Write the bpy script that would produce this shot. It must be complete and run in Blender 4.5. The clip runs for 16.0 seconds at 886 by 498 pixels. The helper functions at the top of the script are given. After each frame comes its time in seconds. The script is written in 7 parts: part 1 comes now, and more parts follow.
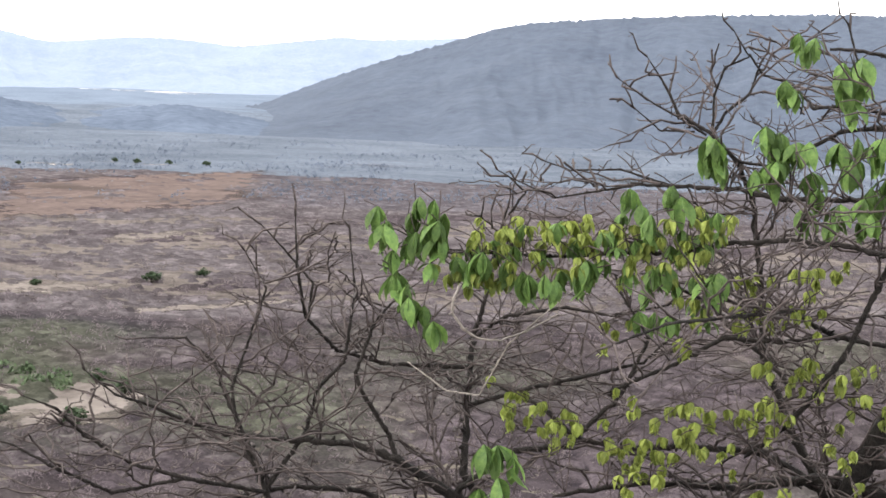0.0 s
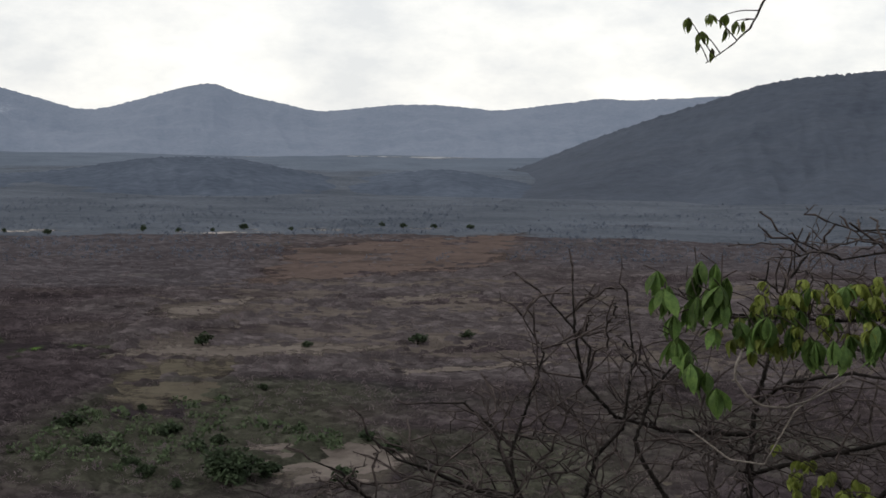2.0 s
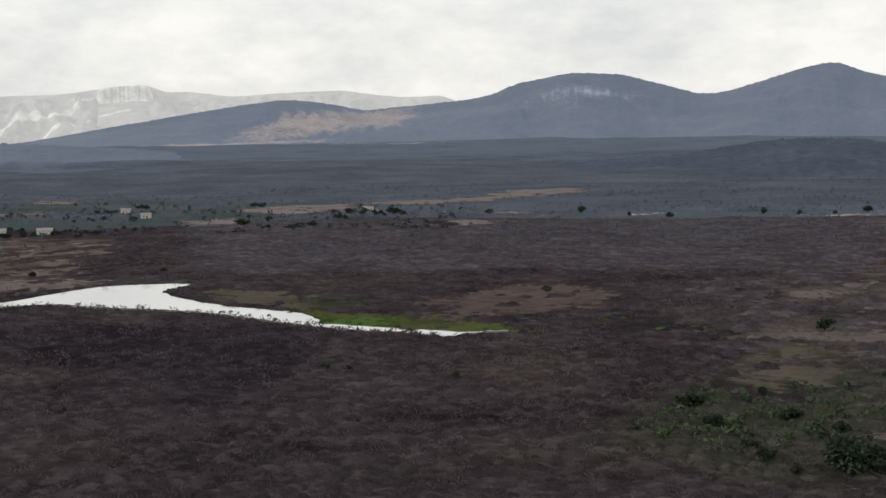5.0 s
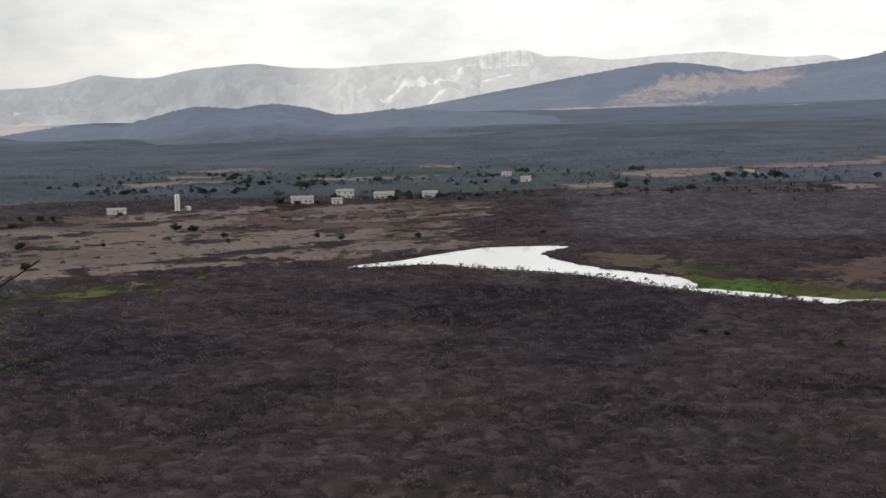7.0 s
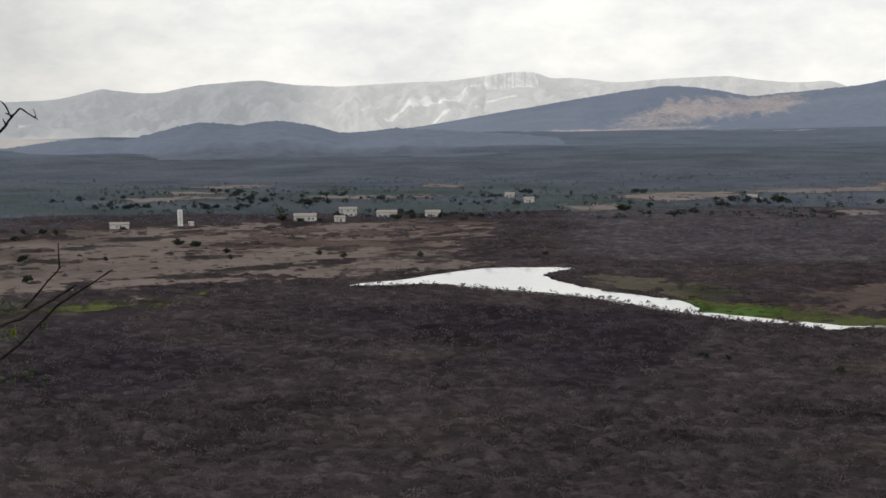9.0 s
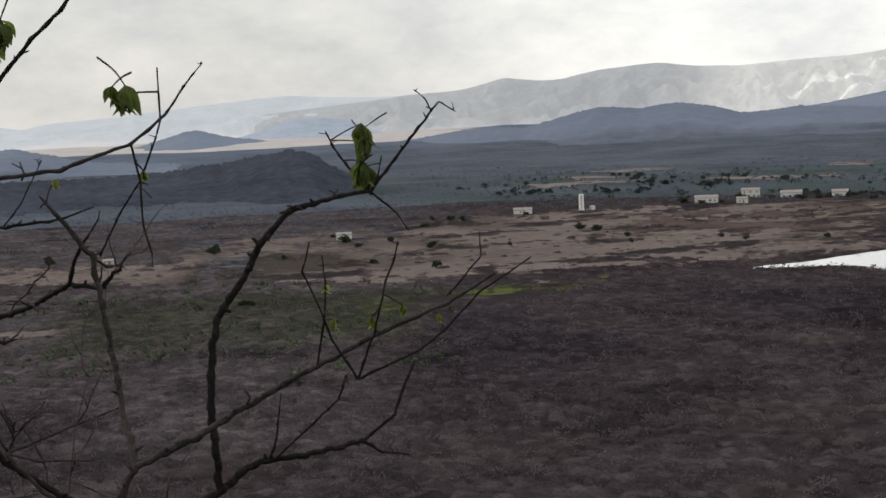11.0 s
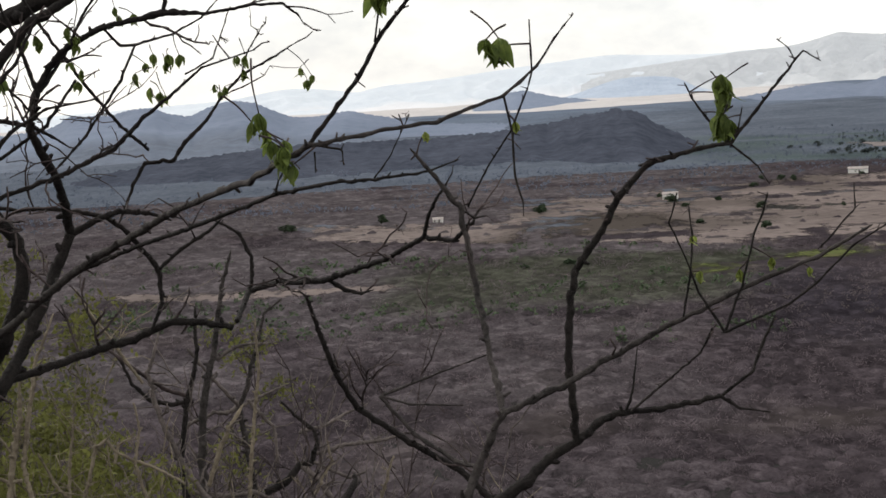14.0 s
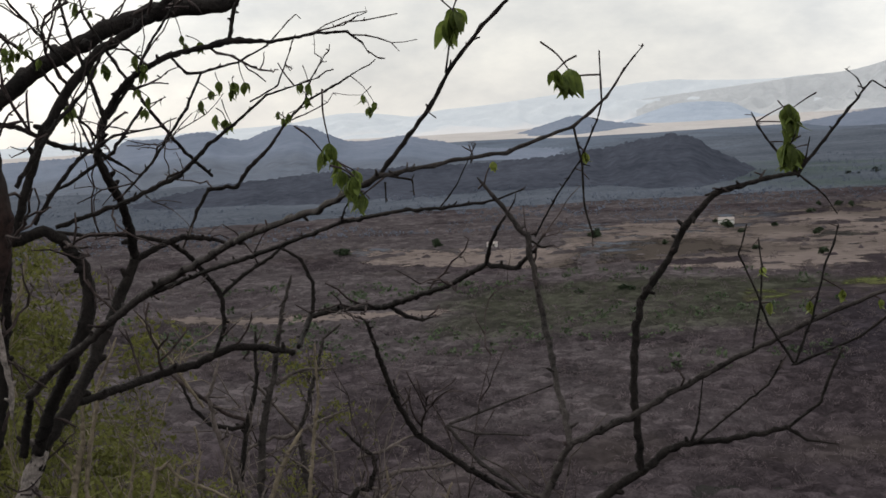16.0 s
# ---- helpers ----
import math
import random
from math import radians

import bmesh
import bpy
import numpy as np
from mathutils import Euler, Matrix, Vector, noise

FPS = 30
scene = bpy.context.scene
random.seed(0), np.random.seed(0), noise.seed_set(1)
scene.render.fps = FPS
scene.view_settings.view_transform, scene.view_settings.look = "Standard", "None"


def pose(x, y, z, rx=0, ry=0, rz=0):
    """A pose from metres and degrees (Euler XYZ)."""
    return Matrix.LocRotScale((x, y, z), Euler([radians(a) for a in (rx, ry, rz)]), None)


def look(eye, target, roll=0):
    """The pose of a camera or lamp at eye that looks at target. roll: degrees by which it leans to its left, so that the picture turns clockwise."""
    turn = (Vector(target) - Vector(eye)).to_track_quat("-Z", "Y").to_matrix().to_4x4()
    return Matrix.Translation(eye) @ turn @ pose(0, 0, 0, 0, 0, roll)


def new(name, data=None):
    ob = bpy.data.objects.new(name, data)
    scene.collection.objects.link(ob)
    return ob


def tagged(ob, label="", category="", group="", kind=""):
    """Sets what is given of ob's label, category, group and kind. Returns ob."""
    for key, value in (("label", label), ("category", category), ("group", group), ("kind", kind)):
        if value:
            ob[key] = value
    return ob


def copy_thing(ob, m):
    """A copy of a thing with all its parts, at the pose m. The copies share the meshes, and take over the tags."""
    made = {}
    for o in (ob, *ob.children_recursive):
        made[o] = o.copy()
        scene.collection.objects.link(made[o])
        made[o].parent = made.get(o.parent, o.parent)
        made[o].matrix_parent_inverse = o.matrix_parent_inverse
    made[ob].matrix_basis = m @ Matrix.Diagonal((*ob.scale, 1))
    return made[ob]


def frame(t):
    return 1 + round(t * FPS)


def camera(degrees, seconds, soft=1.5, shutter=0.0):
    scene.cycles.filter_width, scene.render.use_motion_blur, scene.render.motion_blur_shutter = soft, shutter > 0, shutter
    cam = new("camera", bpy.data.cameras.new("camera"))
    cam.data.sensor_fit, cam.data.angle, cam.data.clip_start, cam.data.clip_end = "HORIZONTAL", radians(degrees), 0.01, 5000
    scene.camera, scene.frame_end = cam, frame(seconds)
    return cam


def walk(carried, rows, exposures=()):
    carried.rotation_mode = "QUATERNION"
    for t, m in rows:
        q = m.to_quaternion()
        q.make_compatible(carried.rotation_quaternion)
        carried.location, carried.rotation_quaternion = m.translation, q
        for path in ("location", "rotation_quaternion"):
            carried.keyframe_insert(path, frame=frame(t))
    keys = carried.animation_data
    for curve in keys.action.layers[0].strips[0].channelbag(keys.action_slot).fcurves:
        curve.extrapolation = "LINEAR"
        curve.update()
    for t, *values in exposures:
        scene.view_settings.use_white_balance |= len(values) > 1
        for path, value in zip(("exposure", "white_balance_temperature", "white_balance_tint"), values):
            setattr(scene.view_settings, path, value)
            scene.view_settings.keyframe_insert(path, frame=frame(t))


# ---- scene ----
FOV = 33.56
cam = camera(FOV, 16.0, soft=1.6)
walk(cam, [
    (0.0, pose(-0.058, 0.406, -0.046, 83.920, -2.214, -0.003)),
    (0.5, pose(-0.066, 0.398, -0.046, 83.450, -2.156, 2.543)),
    (1.0, pose(-0.083, 0.412, -0.048, 83.162, -1.936, 5.087)),
    (1.5, pose(-0.091, 0.421, -0.041, 85.233, -1.227, 8.662)),
    (2.0, pose(-0.109, 0.424, -0.037, 86.055, -0.774, 10.133)),
    (2.5, pose(-0.134, 0.436, -0.038, 85.284, 0.414, 14.847)),
    (3.0, pose(-0.138, 0.449, -0.041, 85.308, 0.595, 19.556)),
    (3.5, pose(-0.134, 0.450, -0.039, 85.284, 1.271, 25.676)),
    (4.0, pose(-0.155, 0.435, -0.038, 84.926, 1.290, 29.131)),
    (4.5, pose(-0.189, 0.410, -0.037, 84.940, 1.760, 30.246)),
    (5.0, pose(-0.228, 0.382, -0.037, 85.396, 0.847, 33.923)),
    (5.2, pose(-0.265, 0.351, -0.037, 85.216, 0.607, 36.265)),
    (7.3, pose(-0.300, 0.319, -0.038, 84.658, 1.492, 49.013)),
    (7.5, pose(-0.329, 0.290, -0.039, 85.256, 1.157, 48.725)),
    (8.0, pose(-0.353, 0.261, -0.040, 85.339, 0.650, 48.061)),
    (8.2, pose(-0.374, 0.235, -0.042, 85.161, 0.572, 47.893)),
    (10.3, pose(-0.390, 0.214, -0.044, 84.244, 1.647, 57.190)),
    (10.5, pose(-0.396, 0.208, -0.046, 84.106, 2.029, 59.653)),
    (11.0, pose(-0.401, 0.202, -0.037, 84.835, 2.720, 64.148)),
    (11.5, pose(-0.406, 0.195, -0.043, 84.316, 2.822, 64.921)),
    (12.0, pose(-0.418, 0.184, -0.044, 84.122, 2.691, 66.597)),
    (12.5, pose(-0.422, 0.158, -0.046, 83.689, 2.693, 68.792)),
    (13.0, pose(-0.423, 0.131, -0.046, 83.874, 2.719, 71.653)),
    (13.5, pose(-0.424, 0.121, -0.047, 83.997, 3.264, 74.293)),
    (14.0, pose(-0.426, 0.124, -0.049, 83.942, 3.527, 76.782)),
    (14.5, pose(-0.431, 0.112, -0.052, 83.861, 3.445, 80.284)),
    (15.0, pose(-0.433, 0.093, -0.038, 85.021, 3.804, 81.698)),
    (15.5, pose(-0.428, 0.096, -0.037, 85.336, 3.492, 81.192)),
    (16.0, pose(-0.426, 0.096, -0.036, 85.016, 3.410, 78.916)),
], exposures=[(0.0, 2.2), (0.5, 1.95), (1.0, 1.85), (1.5, 1.36), (2.0, 0.12), (2.5, 0.0), (5.2, -0.05), (7.5, 0.18), (8.0, 0.0), (10.5, 0.12), (12.0, 0.28), (12.5, 0.46), (14.0, 0.65), (14.5, 0.77), (15.0, 0.7), (15.5, 0.48), (16.0, 0.28)])

# ---------------------------------------------------------------- sky and sun
SUN_AZ, SUN_EL = 118.0, 24.0          # degrees left of north, above the horizon
world = bpy.data.worlds.new("sky")
scene.world = world
world.use_nodes = True
wn, wl = world.node_tree.nodes, world.node_tree.links
wn.clear()
sky = wn.new("ShaderNodeTexSky")
sky.sky_type, sky.sun_disc = "NISHITA", False
sky.sun_elevation, sky.sun_rotation = radians(SUN_EL), radians(-SUN_AZ)
coord = wn.new("ShaderNodeTexCoord")
stretch = wn.new("ShaderNodeMapping")
stretch.inputs["Scale"].default_value = (3.0, 3.0, 6.5)
cloud = wn.new("ShaderNodeTexNoise")
cloud.inputs["Scale"].default_value, cloud.inputs["Detail"].default_value = 3.4, 6.0
cloud.inputs["Roughness"].default_value = 0.62
ramp = wn.new("ShaderNodeValToRGB")
ramp.color_ramp.elements[0].position, ramp.color_ramp.elements[0].color = 0.34, (0.71, 0.719, 0.727, 1)
ramp.color_ramp.elements[1].position, ramp.color_ramp.elements[1].color = 0.66, (0.96, 0.943, 0.90, 1)
dim = wn.new("ShaderNodeMix")
dim.data_type, dim.blend_type = "RGBA", "MULTIPLY"
dim.inputs["Factor"].default_value = 1.0
dim.inputs["B"].default_value = (0.09, 0.09, 0.09, 1)
veil = wn.new("ShaderNodeMix")
veil.data_type = "RGBA"
veil.inputs["Factor"].default_value = 0.9
bg = wn.new("ShaderNodeBackground")
wout = wn.new("ShaderNodeOutputWorld")
wl.new(coord.outputs["Generated"], stretch.inputs["Vector"])
wl.new(stretch.outputs["Vector"], cloud.inputs["Vector"])
wl.new(cloud.outputs["Fac"], ramp.inputs["Fac"])
wl.new(sky.outputs["Color"], dim.inputs["A"])
wl.new(dim.outputs["Result"], veil.inputs["A"])
wl.new(ramp.outputs["Color"], veil.inputs["B"])
parts_of = wn.new("ShaderNodeSeparateXYZ")
west = wn.new("ShaderNodeMapRange")
west.interpolation_type = "SMOOTHSTEP"
west.inputs["From Min"].default_value, west.inputs["From Max"].default_value = -0.80, -0.96
west.inputs["To Min"].default_value, west.inputs["To Max"].default_value = 1.0, 0.70
thick = wn.new("ShaderNodeMix")
thick.data_type, thick.blend_type = "RGBA", "MULTIPLY"
thick.inputs["Factor"].default_value = 1.0
wl.new(coord.outputs["Generated"], parts_of.inputs["Vector"])
wl.new(parts_of.outputs["X"], west.inputs["Value"])
wl.new(veil.outputs["Result"], thick.inputs["A"])
wl.new(west.outputs["Result"], thick.inputs["B"])
towards = wn.new("ShaderNodeVectorMath")
towards.operation = "DOT_PRODUCT"
towards.inputs[1].default_value = (-math.sin(radians(SUN_AZ)) * math.cos(radians(SUN_EL)), math.cos(radians(SUN_AZ)) * math.cos(radians(SUN_EL)), math.sin(radians(SUN_EL)))
sunward = wn.new("ShaderNodeMapRange")
sunward.interpolation_type = "SMOOTHSTEP"
sunward.inputs["From Min"].default_value, sunward.inputs["From Max"].default_value = 0.74, 1.0
sunward.inputs["To Min"].default_value, sunward.inputs["To Max"].default_value = 1.0, 1.7
bright = wn.new("ShaderNodeMix")
bright.data_type, bright.blend_type = "RGBA", "MULTIPLY"
bright.inputs["Factor"].default_value = 1.0
wl.new(coord.outputs["Generated"], towards.inputs[0])
wl.new(towards.outputs["Value"], sunward.inputs["Value"])
wl.new(thick.outputs["Result"], bright.inputs["A"])
wl.new(sunward.outputs["Result"], bright.inputs["B"])
wl.new(bright.outputs["Result"], bg.inputs["Color"])
wl.new(bg.outputs["Background"], wout.inputs["Surface"])
bg.inputs["Strength"].default_value = 1.12

sun = new("sun", bpy.data.lights.new("sun", "SUN"))
sun.data.energy, sun.data.angle, sun.data.color = 0.5, radians(14), (1.0, 0.93, 0.83)
sun.matrix_world = look((-math.sin(radians(SUN_AZ)) * math.cos(radians(SUN_EL)), math.cos(radians(SUN_AZ)) * math.cos(radians(SUN_EL)),
                         math.sin(radians(SUN_EL))), (0, 0, 0))


# ---------------------------------------------------------------- materials
def worn_share(n, l, attribute, fine, broad, breakup):
    """How far one cover gives way to another: a value kept on the mesh, broken up by noise."""
    a = n.new("ShaderNodeAttribute")
    a.attribute_name = attribute
    both = n.new("ShaderNodeMath")
    both.operation = "ADD"
    l.new(fine, both.inputs[0])
    l.new(broad, both.inputs[1])
    shifted = n.new("ShaderNodeMath")
    shifted.operation = "MULTIPLY_ADD"
    shifted.inputs[1].default_value = breakup
    l.new(both.outputs["Value"], shifted.inputs[0])
    l.new(a.outputs["Fac"], shifted.inputs[2])
    edge = n.new("ShaderNodeMapRange")
    edge.interpolation_type = "SMOOTHSTEP"
    edge.inputs["From Min"].default_value, edge.inputs["From Max"].default_value = 0.5 + breakup - 0.28, 0.5 + breakup + 0.28
    l.new(shifted.outputs["Value"], edge.inputs["Value"])
    return edge.outputs["Result"]


def surface(name, dark, light, scale, fine, rough=0.9, bump=0.4, third=None, haze_glow=None, per_piece=0.0, through_light=0.0, spec=0.2, cells=0.0, blends=(), thinning=None, own_tone=None):
    """Two colours mixed by broad and fine noise, a third in broad patches, fine relief."""
    m = bpy.data.materials.new(name)
    m.use_nodes = True
    n, l = m.node_tree.nodes, m.node_tree.links
    b = n["Principled BSDF"]
    b.inputs["Roughness"].default_value = rough
    b.inputs["Specular IOR Level"].default_value = spec
    tc = n.new("ShaderNodeTexCoord")
    big, small = n.new("ShaderNodeTexNoise"), n.new("ShaderNodeTexNoise")
    for t, s, d in ((big, scale, 5.0), (small, fine, 6.0)):
        t.inputs["Scale"].default_value, t.inputs["Detail"].default_value, t.inputs["Roughness"].default_value = s, d, 0.65
        l.new(tc.outputs["Object"], t.inputs["Vector"])
    add = n.new("ShaderNodeMath")
    add.operation = "ADD"
    l.new(big.outputs["Fac"], add.inputs[0])
    l.new(small.outputs["Fac"], add.inputs[1])
    spread = n.new("ShaderNodeMapRange")
    spread.inputs["From Min"].default_value, spread.inputs["From Max"].default_value = 0.72, 1.28
    l.new(add.outputs["Value"], spread.inputs["Value"])
    mix = n.new("ShaderNodeMix")
    mix.data_type = "RGBA"
    mix.inputs["A"].default_value, mix.inputs["B"].default_value = (*dark, 1), (*light, 1)
    l.new(spread.outputs["Result"], mix.inputs["Factor"])
    colour = mix.outputs["Result"]
    if third:
        patch = n.new("ShaderNodeTexNoise")
        patch.inputs["Scale"].default_value, patch.inputs["Detail"].default_value = scale * 0.45, 4.0
        l.new(tc.outputs["Object"], patch.inputs["Vector"])
        cut = n.new("ShaderNodeMapRange")
        cut.inputs["From Min"].default_value, cut.inputs["From Max"].default_value = 0.54, 0.68
        l.new(patch.outputs["Fac"], cut.inputs["Value"])
        mix3 = n.new("ShaderNodeMix")
        mix3.data_type = "RGBA"
        mix3.inputs["B"].default_value = (*third, 1)
        l.new(cut.outputs["Result"], mix3.inputs["Factor"])
        l.new(colour, mix3.inputs["A"])
        colour = mix3.outputs["Result"]
    for attribute, dark2, light2, breakup in blends:
        other = n.new("ShaderNodeMix")
        other.data_type = "RGBA"
        other.inputs["A"].default_value, other.inputs["B"].default_value = (*dark2, 1), (*light2, 1)
        l.new(spread.outputs["Result"], other.inputs["Factor"])
        share = worn_share(n, l, attribute, small.outputs["Fac"], big.outputs["Fac"], breakup)
        over = n.new("ShaderNodeMix")
        over.data_type = "RGBA"
        l.new(share, over.inputs["Factor"])
        l.new(colour, over.inputs["A"])
        l.new(other.outputs["Result"], over.inputs["B"])
        colour = over.outputs["Result"]
    if cells:
        cell = n.new("ShaderNodeTexVoronoi")
        cell.inputs["Scale"].default_value = cells
        l.new(tc.outputs["Object"], cell.inputs["Vector"])
        grey = n.new("ShaderNodeSeparateColor")
        l.new(cell.outputs["Color"], grey.inputs["Color"])
        tone = n.new("ShaderNodeMapRange")
        tone.inputs["To Min"].default_value, tone.inputs["To Max"].default_value = 0.78, 1.24
        l.new(grey.outputs["Red"], tone.inputs["Value"])
        each = n.new("ShaderNodeHueSaturation")
        l.new(tone.outputs["Result"], each.inputs["Value"])
        l.new(colour, each.inputs["Color"])
        colour = each.outputs["Color"]
    if own_tone:
        own = n.new("ShaderNodeAttribute")
        own.attribute_name = own_tone
        shade = n.new("ShaderNodeMapRange")
        shade.inputs["To Min"].default_value, shade.inputs["To Max"].default_value = 0.78, 1.60
        l.new(own.outputs["Fac"], shade.inputs["Value"])
        tint = n.new("ShaderNodeHueSaturation")
        l.new(shade.outputs["Result"], tint.inputs["Value"])
        l.new(colour, tint.inputs["Color"])
        colour = tint.outputs["Color"]
    if per_piece:
        info = n.new("ShaderNodeObjectInfo")
        hue = n.new("ShaderNodeHueSaturation")
        val = n.new("ShaderNodeMapRange")
        val.inputs["To Min"].default_value, val.inputs["To Max"].default_value = 1 - per_piece, 1 + per_piece
        l.new(info.outputs["Random"], val.inputs["Value"])
        l.new(val.outputs["Result"], hue.inputs["Value"])
        l.new(colour, hue.inputs["Color"])
        colour = hue.outputs["Color"]
    l.new(colour, b.inputs["Base Color"])
    if bump:
        bp = n.new("ShaderNodeBump")
        bp.inputs["Strength"].default_value, bp.inputs["Distance"].default_value = bump, 1.0 / fine
        l.new(small.outputs["Fac"], bp.inputs["Height"])
        l.new(bp.outputs["Normal"], b.inputs["Normal"])
    # Emission that stands in for haze over the far hills.
    if haze_glow:
        b.inputs["Emission Color"].default_value, b.inputs["Emission Strength"].default_value = (*haze_glow, 1), 1.0
    if thinning:
        share = worn_share(n, l, thinning, small.outputs["Fac"], big.outputs["Fac"], 1.0)
        gap = n.new("ShaderNodeBsdfTransparent")
        mg = n.new("ShaderNodeMixShader")
        l.new(share, mg.inputs["Fac"])
        l.new(gap.outputs["BSDF"], mg.inputs[1])
        l.new(b.outputs["BSDF"], mg.inputs[2])
        l.new(mg.outputs["Shader"], n["Material Output"].inputs["Surface"])
    if through_light:
        tr = n.new("ShaderNodeBsdfTranslucent")
        l.new(colour, tr.inputs["Color"])
        ms = n.new("ShaderNodeMixShader")
        ms.inputs["Fac"].default_value = through_light
        l.new(b.outputs["BSDF"], ms.inputs[1])
        l.new(tr.outputs["BSDF"], ms.inputs[2])
        l.new(ms.outputs["Shader"], n["Material Output"].inputs["Surface"])
    return m


LOWLAND = ("lowland", (0.054, 0.067, 0.094), (0.100, 0.120, 0.162), 0.14)       # haze-blue woodland of the plain, painted up the feet of the hills
# Towards the rim the plain turns bluer, then pale: haze painted into it.
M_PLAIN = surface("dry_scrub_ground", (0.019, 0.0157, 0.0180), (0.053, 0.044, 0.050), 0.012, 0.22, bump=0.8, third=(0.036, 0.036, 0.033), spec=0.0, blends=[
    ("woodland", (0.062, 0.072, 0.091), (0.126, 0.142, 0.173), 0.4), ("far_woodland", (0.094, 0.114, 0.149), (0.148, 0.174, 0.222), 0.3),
    ("haze_plain", (0.42, 0.395, 0.385), (0.58, 0.545, 0.53), 0.5), ("gardens", (0.040, 0.053, 0.056), (0.098, 0.120, 0.122), 0.9),
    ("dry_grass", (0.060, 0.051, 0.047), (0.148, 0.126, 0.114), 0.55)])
M_CANOPY = surface("twiggy_scrub_canopy", (0.0168, 0.0136, 0.0154), (0.066, 0.0540, 0.0592), 0.045, 1.4, bump=0.6, third=(0.052, 0.043, 0.042), spec=0.0, own_tone="tone", blends=[
    ("grey", (0.037, 0.0318, 0.0338), (0.097, 0.0840, 0.0880), 0.4), ("purple", (0.037, 0.0330, 0.0370), (0.086, 0.0770, 0.0850), 0.3), ("thicket", (0.0125, 0.0107, 0.0135), (0.042, 0.036, 0.043), 0.3), ("olive", (0.022, 0.0228, 0.0175), (0.062, 0.0625, 0.0490), 0.5)])
M_SCRUB = surface("bare_thorn_scrub", (0.056, 0.045, 0.050), (0.158, 0.130, 0.139), 0.020, 0.30, bump=0, third=(0.125, 0.108, 0.098), through_light=0.5, cells=0.36, spec=0.0)
# Bluer copy of the scrub for the far plain: haze in its colour.
M_FAR_SCRUB = surface("hazed_far_scrub", (0.058, 0.071, 0.098), (0.126, 0.148, 0.196), 0.012, 0.10, bump=0, through_light=0.5)
M_GREEN_SCRUB = surface("green_scrub_leaves", (0.036, 0.054, 0.028), (0.085, 0.115, 0.062), 0.05, 0.6, bump=0)
M_RED = surface("red_earth_field", (0.062, 0.048, 0.045), (0.120, 0.091, 0.083), 0.05, 0.25, third=(0.055, 0.044, 0.040), thinning="cover", spec=0.0)
M_TAN = surface("dry_pasture", (0.102, 0.083, 0.077), (0.194, 0.160, 0.148), 0.02, 0.22, third=(0.062, 0.052, 0.046), thinning="cover", spec=0.0)
# Dry pasture greyed and paled in the base colour, as through haze.
M_FAR_FIELD = surface("hazed_fallow_field", (0.120, 0.105, 0.104), (0.215, 0.190, 0.184), 0.02, 0.12, thinning="cover", spec=0.0)
M_SAND = surface("pale_sand", (0.078, 0.066, 0.060), (0.160, 0.138, 0.126), 0.03, 0.3, thinning="cover", spec=0.0)
M_WHITE_SAND = surface("white_dry_sand", (0.16, 0.14, 0.13), (0.34, 0.31, 0.29), 0.01, 0.1, thinning="cover")
# Sand of the far flats, bluer than the white sand above.
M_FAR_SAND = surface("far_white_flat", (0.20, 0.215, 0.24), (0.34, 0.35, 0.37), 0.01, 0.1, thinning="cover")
M_DRY = surface("pale_dry_grass", (0.054, 0.047, 0.040), (0.110, 0.096, 0.080), 0.03, 0.5, third=(0.045, 0.040, 0.040), thinning="cover", spec=0.0)
# Knoll and low ridges: bluish haze is mixed into the base colour.
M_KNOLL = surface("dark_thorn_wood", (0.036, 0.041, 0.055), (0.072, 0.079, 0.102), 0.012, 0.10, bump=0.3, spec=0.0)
M_FORELAND = surface("hazed_wooded_ridge", (0.052, 0.064, 0.088), (0.098, 0.117, 0.155), 0.006, 0.08, bump=0.25, spec=0.0)
M_MARSH = surface("marsh_grass", (0.046, 0.054, 0.022), (0.096, 0.106, 0.042), 0.04, 0.4, third=(0.080, 0.066, 0.042), thinning="cover", spec=0.0)
M_LUSH = surface("fresh_grass", (0.036, 0.066, 0.020), (0.076, 0.126, 0.036), 0.04, 0.4, thinning="cover", spec=0.0)
M_OLIVE = surface("yellow_dry_grass", (0.054, 0.047, 0.038), (0.106, 0.093, 0.073), 0.05, 0.3, third=(0.034, 0.038, 0.026), thinning="cover", spec=0.0)
# Woods of these hills, with the blue of haze added to the base.
M_HILL_NEAR = surface("hazed_near_hill", (0.040, 0.049, 0.069), (0.066, 0.079, 0.106), 0.006, 0.06, bump=0.3, spec=0.05)
M_HILL_MID = surface("hazed_mid_hill", (0.095, 0.120, 0.172), (0.142, 0.168, 0.230), 0.005, 0.06, bump=0.25, blends=[LOWLAND])
# Far hills: air haze put in as pale bluish base plus emission.
M_RANGE = surface("distant_range", (0.055, 0.06, 0.07), (0.10, 0.105, 0.12), 0.005, 0.11, bump=0.4, haze_glow=(0.068, 0.091, 0.134), blends=[("bare", (0.10, 0.085, 0.075), (0.36, 0.28, 0.22), 0.9), ("rock", (0.13, 0.135, 0.145), (0.30, 0.31, 0.33), 1.0)])
# wooded: share of the bluer, darker tint on the western flanks.
M_MESA = surface("pale_far_mountains", (0.40, 0.397, 0.39), (0.53, 0.518, 0.50), 0.004, 0.03, bump=0.6, haze_glow=(0.185, 0.190, 0.195), blends=[("wooded", (0.205, 0.215, 0.230), (0.265, 0.272, 0.284), 0.05), ("bare", (0.46, 0.455, 0.44), (0.92, 0.90, 0.86), 0.6)])
